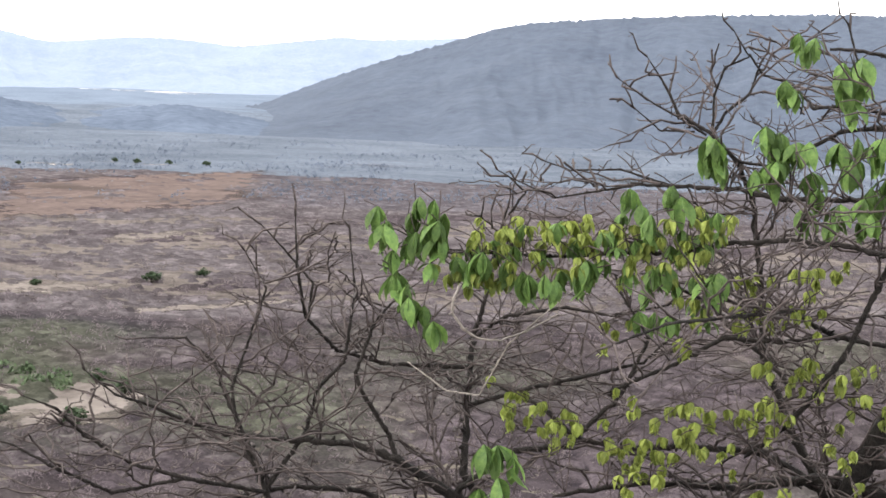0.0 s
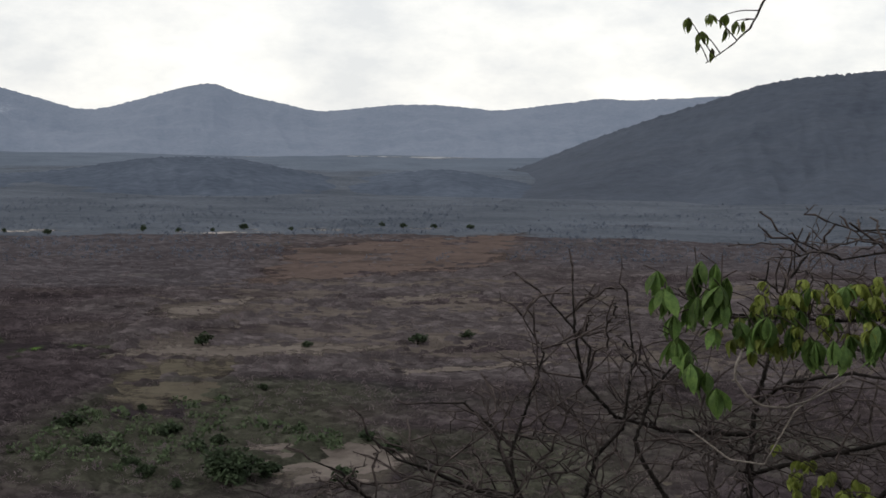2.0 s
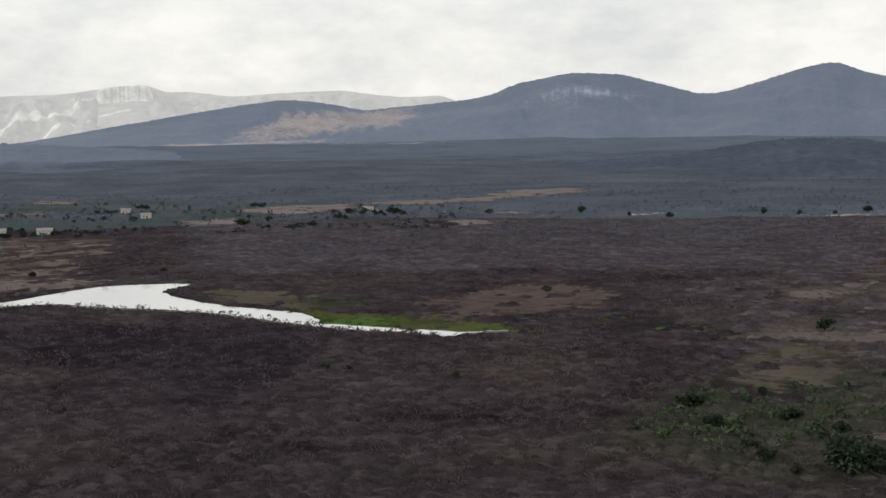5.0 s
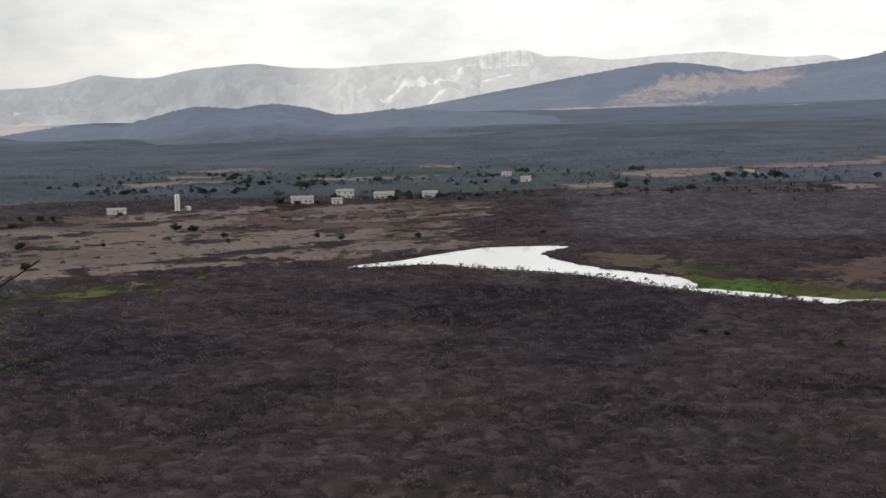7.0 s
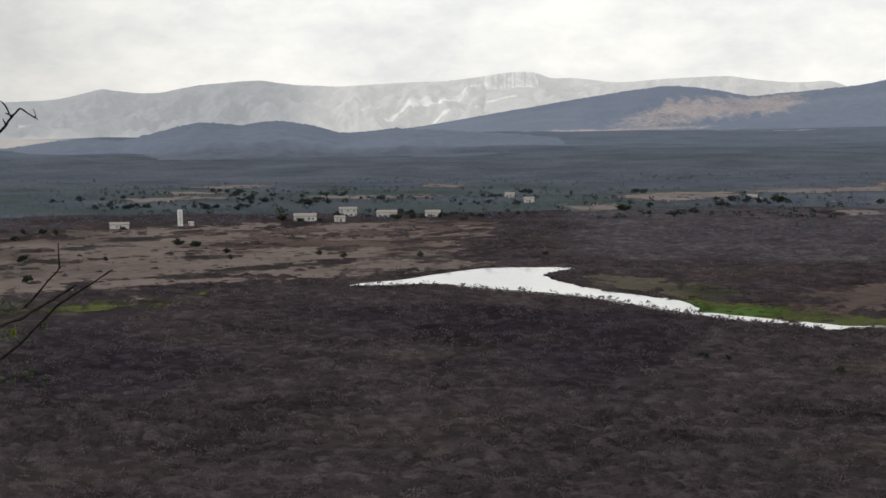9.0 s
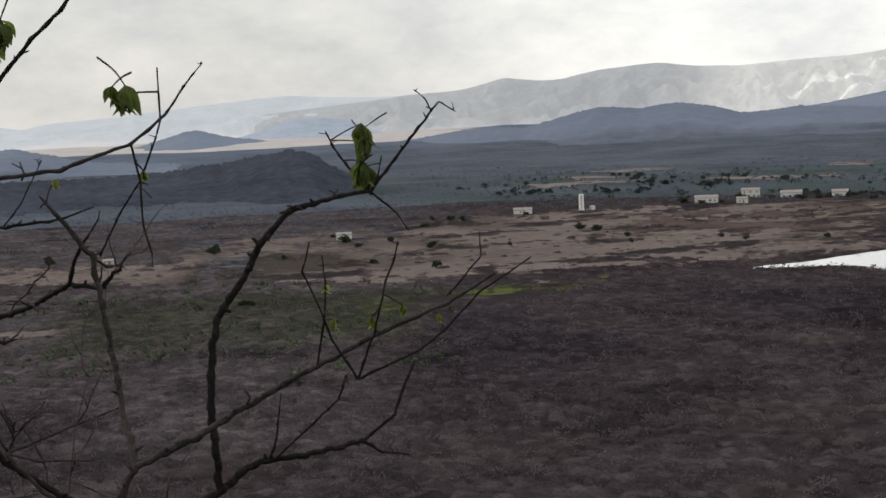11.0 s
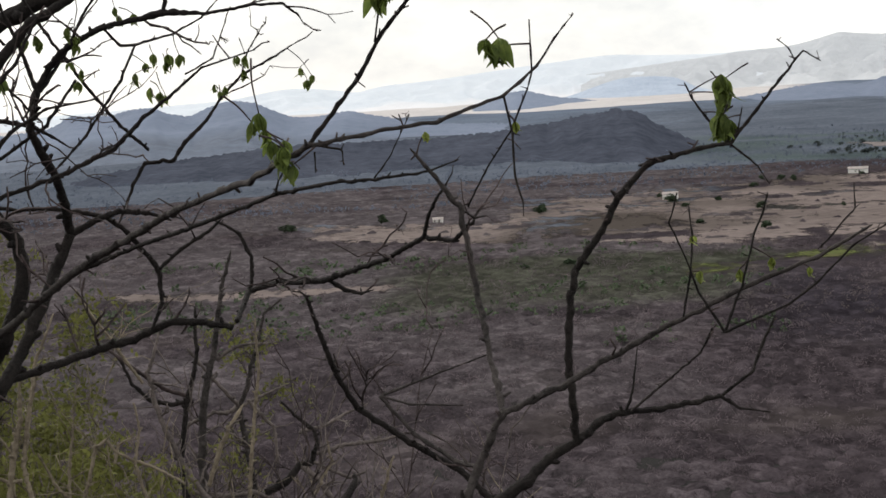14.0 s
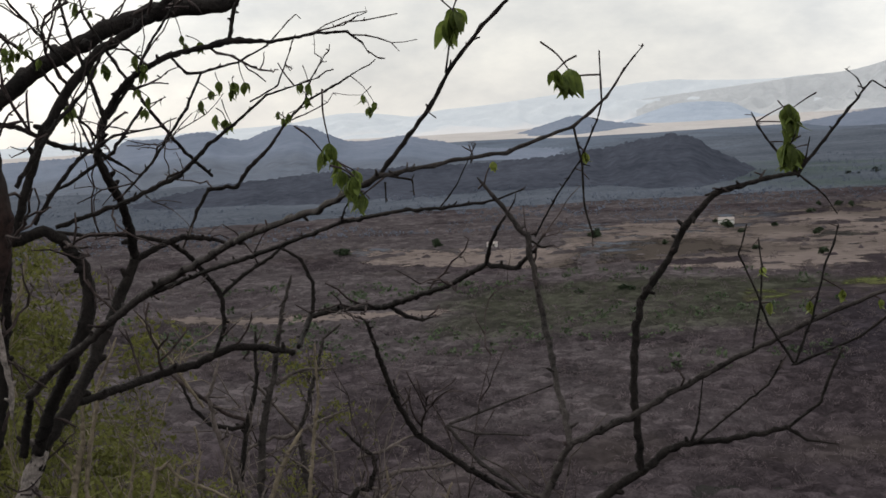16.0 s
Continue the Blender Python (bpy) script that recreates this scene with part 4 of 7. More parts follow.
plant(bushes, [(-89, 250, 3.5), (-90, 227, 3.4), (-99, 263, 3.3), (-120, 265, 4.2), (-109, 251, 3.2), (-87, 257, 2.8), (-135, 384, 4.4), (-108, 393, 2.2), (-80, 411, 3.8),
               (-68, 426, 3.2), (-57, 229, 4.1), (-61, 265, 3.0), (-54, 255, 3.5), (-98, 320, 2.0), (-114, 287, 1.9), (-180, 272, 1.9), (-213, 266, 1.7), (-207, 267, 1.5),
               (-248, 430, 2.2), (-96, 236, 2.6), (-70, 232, 3.4), (-82, 221, 2.4)], 2, 1.25)
plant(bushes, [(-353, 889, 5.0), (-298, 928, 5.2), (-200, 971, 4), (-216, 977, 4), (-181, 982, 4), (-156, 981, 4), (-327, 883, 3.4), (-392, 833, 4), (-468, 859, 5),
               (-570, 791, 4.4), (-591, 662, 5.2), (-519, 825, 4), (-420, 834, 3.6), (-564, 779, 5.6), (-605, 702, 3.8), (-605, 675, 4), (-420, 423, 2.2), (-310, 900, 3), (-262, 915, 3)], 3, 1.3)
plant(bushes, [(-702, 331, 3.4), (-697, 339, 3.4), (-694, 345, 3), (-587, 352, 3.9), (-572, 352, 3.8), (-535, 345, 2.6), (-509, 330, 2.5), (-490, 232, 3.6), (-561, 264, 2.8),
               (-499, 368, 2.6), (-458, 389, 2.5), (-480, 366, 2.2), (-612, 245, 4.8), (-601, 181, 4.3), (-555, 260, 2.2), (-688, 342, 3), (-669, 311, 3), (-615, 115, 3.5)], 4, 1.25)
plant(bushes, [(-560, 197, 2.5), (-522, 220, 2.4), (-426, 136, 2.6), (-647, 253, 2.6), (-613, 74, 4.5), (-634, 118, 3), (-624, 189, 3), (-424, 138, 2.3), (-425, 98, 2), (-426, 122, 2.3),
               (-585, 240, 2.4), (-600, 262, 2.4), (-540, 290, 2.2), (-655, 470, 3.2), (-650, 480, 2.6), (-676, 515, 3.4), (-668, 528, 3.0), (-660, 540, 3.4), (-648, 552, 3.0), (-688, 380, 2.2), (-672, 470, 4.2), (-680, 515, 4.4), (-650, 535, 4), (-640, 560, 4.4), (-700, 420, 3)], 5, 1.25)
village_rng = random.Random(77)
village = []
while len(village) < 150:
    a, r = village_rng.uniform(36, 63), village_rng.uniform(820, 1300)
    if abs(r - 960 - 6 * (a - 45)) > 150 + 70 * village_rng.random():
        continue
    for k in range(village_rng.randint(2, 8)):
        b, q = a + village_rng.gauss(0, 0.45), r + village_rng.gauss(0, 9)
        village.append((round(-math.sin(radians(b)) * q), round(math.cos(radians(b)) * q), round(village_rng.uniform(1.8, 4.4), 1)))
pale_trees = [plain_tree(580 + 7 * k, 13 + k, 28, 0.085, "round-crowned tree among village plots, greyed by haze", M_TREE_HAZED) for k in range(3)]
plant(pale_trees, village, 6, 1.25)


# ---------------------------------------------------------------- houses and water tower
def box_bm(x0, x1, y0, y1, z0, z1, bevel=0.0):
    bm = bmesh.new()
    bmesh.ops.create_cube(bm, size=1, matrix=Matrix.Translation(((x0 + x1) / 2, (y0 + y1) / 2, (z0 + z1) / 2)) @ Matrix.Diagonal((x1 - x0, y1 - y0, z1 - z0, 1)))
    if bevel:
        bmesh.ops.bevel(bm, geom=bm.edges[:], offset=bevel, segments=1, affect="EDGES")
    return bm


def walls_bm(w, d, h, gable):
    """Four walls 0.25 m thick with raised gables at both ends."""
    bm = bmesh.new()
    outline = [(-w / 2, -d / 2), (w / 2, -d / 2), (w / 2, d / 2), (-w / 2, d / 2)]
    inner = [(x * (1 - 0.5 / w), y * (1 - 0.5 / d)) for x, y in outline]
    for ring, flip in ((outline, False), (inner, True)):
        lo = [bm.verts.new((x, y, -1.0)) for x, y in ring]
        hi = [bm.verts.new((x, y, h)) for x, y in ring]
        tips = [bm.verts.new((s * ring[1][0], 0, h + gable)) for s in (-1, 1)]
        quads = [(lo[0], lo[1], hi[1], hi[0]), (lo[2], lo[3], hi[3], hi[2]), (lo[1], lo[2], hi[2], tips[1], hi[1]), (lo[3], lo[0], hi[0], tips[0], hi[3])]
        for q in quads:
            bm.faces.new(q[::-1] if flip else q)
    return bm


def house(x, y, w, d, h, gable, turn, label, openings):
    e = thing("house", (x, y, float(lie_of_land(x, y, 0))), label, "house", "houses by the village")
    e.rotation_euler = (0, 0, radians(turn))
    part("wall", walls_bm(w, d, h, gable), M_WALL, e)
    slope = math.atan2(gable, d / 2)
    for s in (-1, 1):
        bm = box_bm(-w / 2 - 0.2, w / 2 + 0.2, 0, (d / 2 + 0.25) / math.cos(slope), -0.02, 0.16, 0.03)
        bmesh.ops.transform(bm, matrix=Matrix.Translation((0, 0, h + gable + 0.06)) @ Matrix.Rotation(0 if s > 0 else math.pi, 4, "Z") @ Matrix.Rotation(-slope, 4, "X"), verts=bm.verts[:])
        part("roof", bm, M_ROOF, e)
    for kind, ox, oz, ow, oh in openings:
        p = part(kind, box_bm(ox - ow / 2, ox + ow / 2, -d / 2 - 0.06, -d / 2 + 0.05, oz, oz + oh, 0.015), M_DARK, e)
        part("frame", box_bm(ox - ow / 2 - 0.12, ox + ow / 2 + 0.12, -d / 2 - 0.09, -d / 2 - 0.063, oz + oh, oz + oh + 0.14, 0.01), M_WALL, p)
    return e


face = [("door", -1.0, -0.2, 1.0, 2.2), ("window", -4.2, 0.9, 1.2, 1.2), ("window", 2.0, 0.9, 1.2, 1.2), ("window", 4.4, 0.9, 1.0, 1.0)]
small = [("door", 0.6, -0.2, 0.9, 2.0), ("window", -1.3, 0.8, 0.8, 0.8)]
house(-664, 480, 12.5, 7, 2.9, 1.3, 54, "white house with a low gabled tile roof", face)
house(-686, 527, 10.5, 8, 4.9, 0.9, 52, "tall white two-storey house", face + [("window", -3.5, 3.3, 0.9, 1.0), ("window", 0, 3.3, 0.9, 1.0), ("window", 3.5, 3.3, 0.9, 1.0)])
house(-672, 545, 12, 7, 3.2, 1.3, 52, "low white house next to a taller one", face)
house(-655, 566, 9, 7, 3.0, 1.3, 50, "small white house among trees", small)
house(-697, 383, 10, 6, 2.2, 1.0, 60, "low white shed on the pasture", small)
house(-636, 254, 7, 5, 2.3, 0.9, 66, "small pale farmhouse beside a tree", small)
house(-598, 135, 4.2, 4, 1.8, 0.7, 74, "small pale farmhouse at the field's edge", small)
house(-648, 492, 6, 5, 2.4, 0.8, 54, "small white outbuilding near the road", small)
for hx, hy, ht in ((-700, 690, 46), (-760, 730, 46), (-600, 800, 37)):
    house(hx, hy, 7, 5.5, 2.5, 1.0, ht, "small white village house among green trees", small)


def water_tower(x, y):
    e = thing("water_tower", (x, y, float(lie_of_land(x, y, 0))), "slim white concrete water tower on the pasture", "water tower")
    e.rotation_euler = (0, 0, radians(58))

    def drum(name, r0, r1, z0, z1, m, parent):
        bm = bmesh.new()
        bmesh.ops.create_cone(bm, cap_ends=True, segments=24, radius1=r0, radius2=r1, depth=z1 - z0, matrix=Matrix.Translation((0, 0, (z0 + z1) / 2)))
        return part(name, bm, m, parent)
    drum("plinth", 1.75, 1.7, -1.0, 0.3, M_CONCRETE, e)
    shaft = drum("shaft", 1.35, 1.35, 0.3, 8.2, M_CONCRETE, e)
    drum("rim", 1.45, 1.45, 8.2, 8.45, M_CONCRETE, e)
    drum("lid", 1.4, 0.4, 8.45, 8.8, M_CONCRETE, e)
    for s in (-0.2, 0.2):
        part("ladder_rail", box_bm(s - 0.03, s + 0.03, -1.52, -1.46, 0.2, 8.5), M_DARK, shaft)
    for k in range(20):
        part("rung", box_bm(-0.2, 0.2, -1.51, -1.47, 0.5 + 0.4 * k, 0.54 + 0.4 * k), M_DARK, shaft)
    return e


water_tower(-687, 414)
hut = thing("pump_hut", (-684, 419, float(lie_of_land(-684, 419, 0))), "small white pump hut beside the water tower", "hut")
part("wall", box_bm(-1.2, 1.2, -1.0, 1.0, -0.6, 2.1, 0.03), M_WALL, hut)
part("roof", box_bm(-1.4, 1.4, -1.2, 1.2, 2.105, 2.25, 0.02), M_CONCRETE, hut)
part("door", box_bm(-0.4, 0.4, -1.06, -1.004, -0.2, 1.8, 0.01), M_DARK, hut)


# ---------------------------------------------------------------- near trees: limbs, twigs and leaves
def leaflet_mesh(name, length, width, fold, curl, material):
    """One drooping leaf blade, folded along its midrib, hanging from the origin along +x."""
    bm = bmesh.new()
    rows = 5
    grid = []
    for i in range(rows + 1):
        t = i / rows
        w = width * math.sin(math.pi * min(1, t ** 1.25)) ** 0.85 * (0.5 if i else 0) + (0.0015 if i in (0, rows) else 0)
        x, z = length * t * (1 - 0.12 * curl * t), -length * 0.5 * curl * t * t
        grid.append([bm.verts.new((x, s * w, z + abs(s) * w * fold + (0.0008 if s == 0 else 0))) for s in (-1, 0, 1)])
    for i in range(rows):
        for k in range(2):
            bm.faces.new((grid[i][k], grid[i + 1][k], grid[i + 1][k + 1], grid[i][k + 1]))
    me = bpy.data.meshes.new(name)
    bm.to_mesh(me)
    bm.free()
    me.materials.append(material)
    me.polygons.foreach_set("use_smooth", [True] * len(me.polygons))
    return me


LEAFLETS = {
    "tuft": [leaflet_mesh("leaflet", 0.062, 0.027, 0.7, c, M_SHADE_LEAF) for c in (0.9, 1.3, 1.7)],
    "fresh": [leaflet_mesh("leaflet", 0.108, 0.042, 0.45, c, M_LEAF) for c in (0.4, 0.8, 1.2)],
    "curled": [leaflet_mesh("leaflet", 0.046, 0.021, 0.9, c, M_BUD) for c in (0.9, 1.3, 1.6)],
    "shade": [leaflet_mesh("leaflet", 0.080, 0.030, 0.6, c, M_SHADE_LEAF) for c in (0.8, 1.1, 1.4)],
    "bud": [leaflet_mesh("leaflet", 0.040, 0.020, 0.9, c, M_BUD) for c in (0.7, 1.0, 1.3)]}


def leaf_cluster(tree, at, kind, count, droop, rng, size=1.0, twig_from=None, stem_material=None):
    """A whorl of leaflets on its stalk; the stalk runs from the nearest limb."""
    at = Vector(at)
    pile = Pile()
    if twig_from is not None:
        a = Vector(twig_from)
        mid = (a + at) / 2 + Vector((rng.uniform(-1, 1), rng.uniform(-1, 1), rng.uniform(0.2, 1))) * 0.06 * (at - a).length
        pile.add(tube([(*(a - at), 0.0022), (*(mid - at), 0.0018), (0, 0, 0, 0.0013)], 5))
    else:
        pile.add(tube([(0, 0, 0.05, 0.002), (0.004, 0, 0.02, 0.002), (0, 0, 0, 0.0015)], 5))
    stalk = link_mesh("leaf_stalk", pile.v, pile.f, stem_material or M_TWIG, tree)
    stalk.matrix_basis = Matrix.Translation(at)
    turn = rng.uniform(0, 6.28)
    for k in range(count):
        lf = new("leaflet", rng.choice(LEAFLETS[kind]))
        lf.parent = stalk
        down = radians(droop + rng.uniform(-30, 26))
        s = size * rng.uniform(0.75, 1.15)
        lf.matrix_basis = Matrix.Rotation(turn + k * 6.283 / count + rng.uniform(-0.3, 0.3), 4, "Z") @ Matrix.Rotation(down, 4, "Y") @ Matrix.Rotation(rng.uniform(-0.5, 0.5), 4, "X") @ Matrix.Scale(s, 4)
    return stalk


def grow(pile, p, d, length, radius, rng, depth, up=0.25, zig=0.5, tips=None, blunt=0.62, node=0.05, plain=False, flat=0.0, limit=None):
    """A crooked twig with knobbly nodes, short spurs and side shoots."""
    n = max(2, int(length / node + 0.5))
    pts = [(*p, radius)]
    q, v = Vector(p), Vector(d).normalized()
    bend = Vector((rng.uniform(-1, 1), rng.uniform(-1, 1), rng.uniform(-1, 1))).normalized()
    for i in range(n):
        turn = (bend - v * bend.dot(v)) * (zig * (1 if i % 2 else -1))
        v = (v + turn + Vector((rng.gauss(0, 0.22), rng.gauss(0, 0.22), rng.gauss(0, 0.22) + up * 0.15))).normalized()
        v.z *= 1 - flat
        q = q + v.normalized() * (length / n) * rng.uniform(0.75, 1.25)
        if limit and q.z > limit(q.x):
            break
        r = radius * (1 - (1 - blunt) * (i + 1) / n)
        if not plain and depth:
            pts.append((*(q - v * 0.006), r * 0.86))
        pts.append((*q, r * (1.0 if plain else 1.18)))
        if not plain and rng.random() < 0.4:
            w = (turn * -2 + Vector((rng.uniform(-1, 1), rng.uniform(-1, 1), rng.uniform(-0.6, 1)))).normalized()
            e = q + w * rng.uniform(0.008, 0.024)
            pile.add(tube([(*q, r * 0.8), (*e, r * 0.7)], 4, smooth=1))
        if depth > 0 and rng.random() < 0.42:
            w = (v - turn * 1.6 + Vector((rng.uniform(-1, 1), rng.uniform(-1, 1), rng.uniform(-0.7, 0.9))) * 0.7).normalized()
            grow(pile, q, w, length * rng.uniform(0.35, 0.65) * (1 - 0.3 * i / n), r * 0.82, rng, depth - 1, up, zig, tips, blunt, node, plain, flat, limit)
    if len(pts) > 1:
        pile.add(tube(pts, 3 if depth == 0 or plain else 4, smooth=1))
    if tips is not None:
        tips.append(tuple(q))


def gnarled(line, rng, pile):
    """The same limb with swollen nodes, small kinks and bud stubs."""
    out = [tuple(line[0])]
    for a, b in zip(line[:-1], line[1:]):
        A, B = Vector(a[:3]), Vector(b[:3])
        gap = max(0.035, 3.0 * a[3])
        n = max(1, min(6, int((B - A).length / gap + 0.5)))
        for k in range(1, n + 1):
            t = k / n
            r = a[3] + (b[3] - a[3]) * t
            node = A.lerp(B, t) + Vector((rng.gauss(0, 1), rng.gauss(0, 1), rng.gauss(0, 1))) * (0.28 if r < 0.012 else 0.14) * r
            before = A.lerp(B, max(0.0, t - 0.5 / n))
            out.append((*before, r * rng.uniform(0.88, 0.97)))
            out.append((*node, r * rng.uniform(0.98, 1.26 if r < 0.012 else 1.10)))
            if rng.random() < 0.35:
                w = Vector((rng.uniform(-1, 1), rng.uniform(-1, 1), rng.uniform(-0.4, 1))).normalized()
                pile.add(tube([(*node, r * 0.75), (*(node + w * r * 1.5), r * 0.6), (*(node + w * (r * 1.8 + rng.uniform(0.002, 0.012))), r * 0.35)], 5, smooth=1))
    end, prev = Vector(out[-1][:3]), Vector(out[-2][:3])
    if line[-1][3] < 0.012:
        out.append((*(end + (end - prev).normalized() * 6 * line[-1][3]), line[-1][3] * 0.4))
    return out


def bare_tree(name, label, category, limbs, bark, twig_material, base, roots, rng, spacing, reach, depth, thinnest=0.0, root_radius=0.06, keep=1.0, zig=0.32, up=0.25, bark_of=None, plain=(), flat=0.0, limit=None):
    """Limbs given as lines of (x, y, z, radius), a trunk from the ground to their roots, and twigs grown along them."""
    e = thing(name, base, label, category)
    shift = Matrix.Translation(base).inverted()
    nodes = []
    bx, by, bz = base
    lines = list(limbs)
    for rx, ry, rz, rr in roots:
        lines.append([(bx, by, bz - 0.3, root_radius * 1.3), (bx + (rx - bx) * 0.15, by + (ry - by) * 0.15, bz + (rz - bz) * 0.35, root_radius),
                      (bx + (rx - bx) * 0.6, by + (ry - by) * 0.6, bz + (rz - bz) * 0.72, (root_radius + rr) / 2), (rx, ry, rz, rr)])
    for i, line in enumerate(lines):
        wood = Pile()
        wood.add(tube(gnarled(line, rng, wood), 8 if line[0][3] > 0.008 else 6, knobs=0.08, seed=i, smooth=2))
        ob = link_mesh("limb" if i < len(limbs) else "trunk", wood.v, wood.f, (bark_of or {}).get(i, bark), e)
        ob.matrix_basis = shift
        nodes += [Vector(p[:3]) for p in line]
        for k in range(len(line) - 1):
            nodes += [Vector(line[k][:3]).lerp(Vector(line[k + 1][:3]), s) for s in (0.25, 0.5, 0.75)]
        if i >= len(limbs) or i in plain:
            continue
        pile = Pile()
        total = 0.0
        for k in range(len(line) - 1):
            a, b = Vector(line[k][:3]), Vector(line[k + 1][:3])
            seg = (b - a).length
            total += seg
            while total > spacing:
                total -= spacing * rng.uniform(0.6, 1.4)
                if rng.random() > keep:
                    continue
                s = rng.random()
                p = a.lerp(b, s)
                r = line[k][3] * (1 - s) + line[k + 1][3] * s
                side = Vector((rng.uniform(-1, 1), rng.uniform(-1, 1), rng.uniform(-0.5, 1))).normalized()
                d = ((b - a).normalized() * rng.uniform(0.2, 0.9) + side).normalized()
                grow(pile, p, d, reach * rng.uniform(0.35, 1.3) * (1.3 - 0.85 * (k + s) / (len(line) - 1)), min(max(r * 0.5, thinnest), 0.0068), rng, depth, up, zig, flat=flat, limit=limit)
        end, before = Vector(line[-1][:3]), Vector(line[-2][:3])
        if line[-1][3] < 0.006:
            grow(pile, end, end - before, reach * 0.18, max(line[-1][3], thinnest), rng, max(0, depth - 1), up, zig)
        if pile.v:
            t = link_mesh("side_shoot", pile.v, pile.f, twig_material, ob)
            t["kind"] = "stuff"
    return e, nodes


def nearest(nodes, p):
    p = Vector(p)
    return min(nodes, key=lambda q: (q - p).length + (0.02 if q.z < p.z else 0))


def put_leaves(tree, base, nodes, spots, kind, count, droop, rng, size=1.0, material=None, jitter=0.0, extra=0):
    for s in spots:
        for k in range(1 + extra):
            p = Vector(s) + Vector((rng.uniform(-1, 1), rng.uniform(-1, 1), rng.uniform(-1, 1))) * (jitter if k else jitter * 0.3)
            n = nearest(nodes, p)
            if k or (n - p).length > 0.4:
                n = p + Vector((rng.uniform(-1, 1), rng.uniform(-0.6, 0.6), rng.uniform(0.1, 0.7))).normalized() * rng.uniform(0.05, 0.11)
            leaf_cluster(tree, p - Vector(base), kind, count, droop, rng, size * rng.uniform(0.85, 1.15), n - Vector(base), material)


def on_ground(x, y):
    return (x, y, float(ground_z(x, y)))


# the half-leafless tree in front of the valley
rng = random.Random(11)
RIGHT_BASE = on_ground(0.75, 5.9)
right_limbs = []


def crown_top(x):
    """Height of the uneven crown along the tree."""
    return float(np.interp(x, (-1.84, -1.5, -1.19, -0.97, -0.68, -0.49, -0.21, 0.01, 0.19, 0.46, 0.54, 0.66, 0.94, 1.29, 1.63),
                           (-1.29, -1.25, -1.01, -0.93, -0.54, -0.50, -0.48, -0.34, -0.31, -0.24, 0.0, 0.10, 0.19, 0.28, 0.40)))


right_limbs.append([(1.83, 5.49, -1.44, 0.0280), (1.44, 5.52, -1.39, 0.0254), (1.30, 5.47, -1.35, 0.0208), (1.01, 5.42, -1.38, 0.0122), (0.71, 5.38, -1.36, 0.0090), (0.41, 5.30, -1.39, 0.0078)])
right_limbs.append([(1.46, 5.15, -0.45, 0.0096), (1.37, 5.16, -0.66, 0.0096), (1.30, 5.15, -0.83, 0.0096), (1.20, 5.15, -0.99, 0.0096), (1.13, 5.25, -1.12, 0.0088), (1.05, 5.35, -1.23, 0.0080)])
right_limbs.append([(1.37, 4.66, -0.45, 0.0087), (1.25, 4.69, -0.47, 0.0087), (1.15, 4.72, -0.45, 0.0078), (1.01, 4.81, -0.45, 0.0079), (0.85, 4.89, -0.47, 0.0080), (0.69, 4.92, -0.51, 0.0071), (0.52, 4.95, -0.52, 0.0062), (0.34, 4.96, -0.54, 0.0053), (0.08, 4.98, -0.54, 0.0035), (-0.08, 4.98, -0.53, 0.0027)])
right_limbs.append([(1.55, 5.13, -0.30, 0.0087), (1.40, 5.18, -0.34, 0.0087), (1.25, 5.22, -0.35, 0.0087), (1.08, 5.37, -0.36, 0.0088), (0.98, 5.49, -0.34, 0.0080), (0.78, 5.53, -0.34, 0.0070), (0.64, 5.55, -0.34, 0.0050)])
right_limbs.append([(1.47, 4.95, -0.11, 0.0074), (1.33, 5.00, -0.10, 0.0074), (1.20, 5.04, -0.12, 0.0065), (1.09, 5.07, -0.19, 0.0065), (0.99, 5.09, -0.24, 0.0055), (0.90, 5.11, -0.23, 0.0046), (0.83, 5.12, -0.17, 0.0028)])
right_limbs.append([(1.41, 5.72, -1.48, 0.0175), (1.27, 5.72, -1.23, 0.0151), (1.17, 5.79, -0.99, 0.0129), (1.13, 5.74, -0.69, 0.0116), (1.07, 5.68, -0.38, 0.0093), (0.99, 5.60, -0.25, 0.0082), (0.89, 5.62, -0.15, 0.0071), (0.78, 5.64, -0.09, 0.0061), (0.73, 5.65, 0.01, 0.0051), (0.66, 5.66, 0.11, 0.0020)])
right_limbs.append([(0.90, 5.62, -0.16, 0.0061), (0.94, 5.61, -0.08, 0.0051), (1.02, 5.60, -0.01, 0.0051), (1.05, 5.59, 0.10, 0.0031)])
right_limbs.append([(0.90, 5.62, -0.16, 0.0051), (0.90, 5.62, -0.02, 0.0041), (0.93, 5.61, 0.08, 0.0041), (1.01, 5.60, 0.12, 0.0031), (0.95, 5.60, 0.21, 0.0020)])
right_limbs.append([(1.01, 5.60, 0.13, 0.0041), (1.06, 5.59, 0.06, 0.0041), (1.16, 5.57, 0.03, 0.0051), (1.21, 5.45, -0.05, 0.0060), (1.32, 5.42, -0.04, 0.0060), (1.50, 5.37, -0.07, 0.0060)])
right_limbs.append([(0.88, 5.62, -0.16, 0.0051), (0.78, 5.64, -0.10, 0.0041), (0.68, 5.66, -0.05, 0.0031), (0.56, 5.67, 0.03, 0.0020)])
right_limbs.append([(0.84, 5.63, -0.15, 0.0041), (0.72, 5.65, -0.15, 0.0031), (0.62, 5.66, -0.07, 0.0020)])
right_limbs.append([(1.25, 5.44, 0.15, 0.0050), (1.34, 5.41, 0.15, 0.0060), (1.48, 5.37, 0.12, 0.0070)])
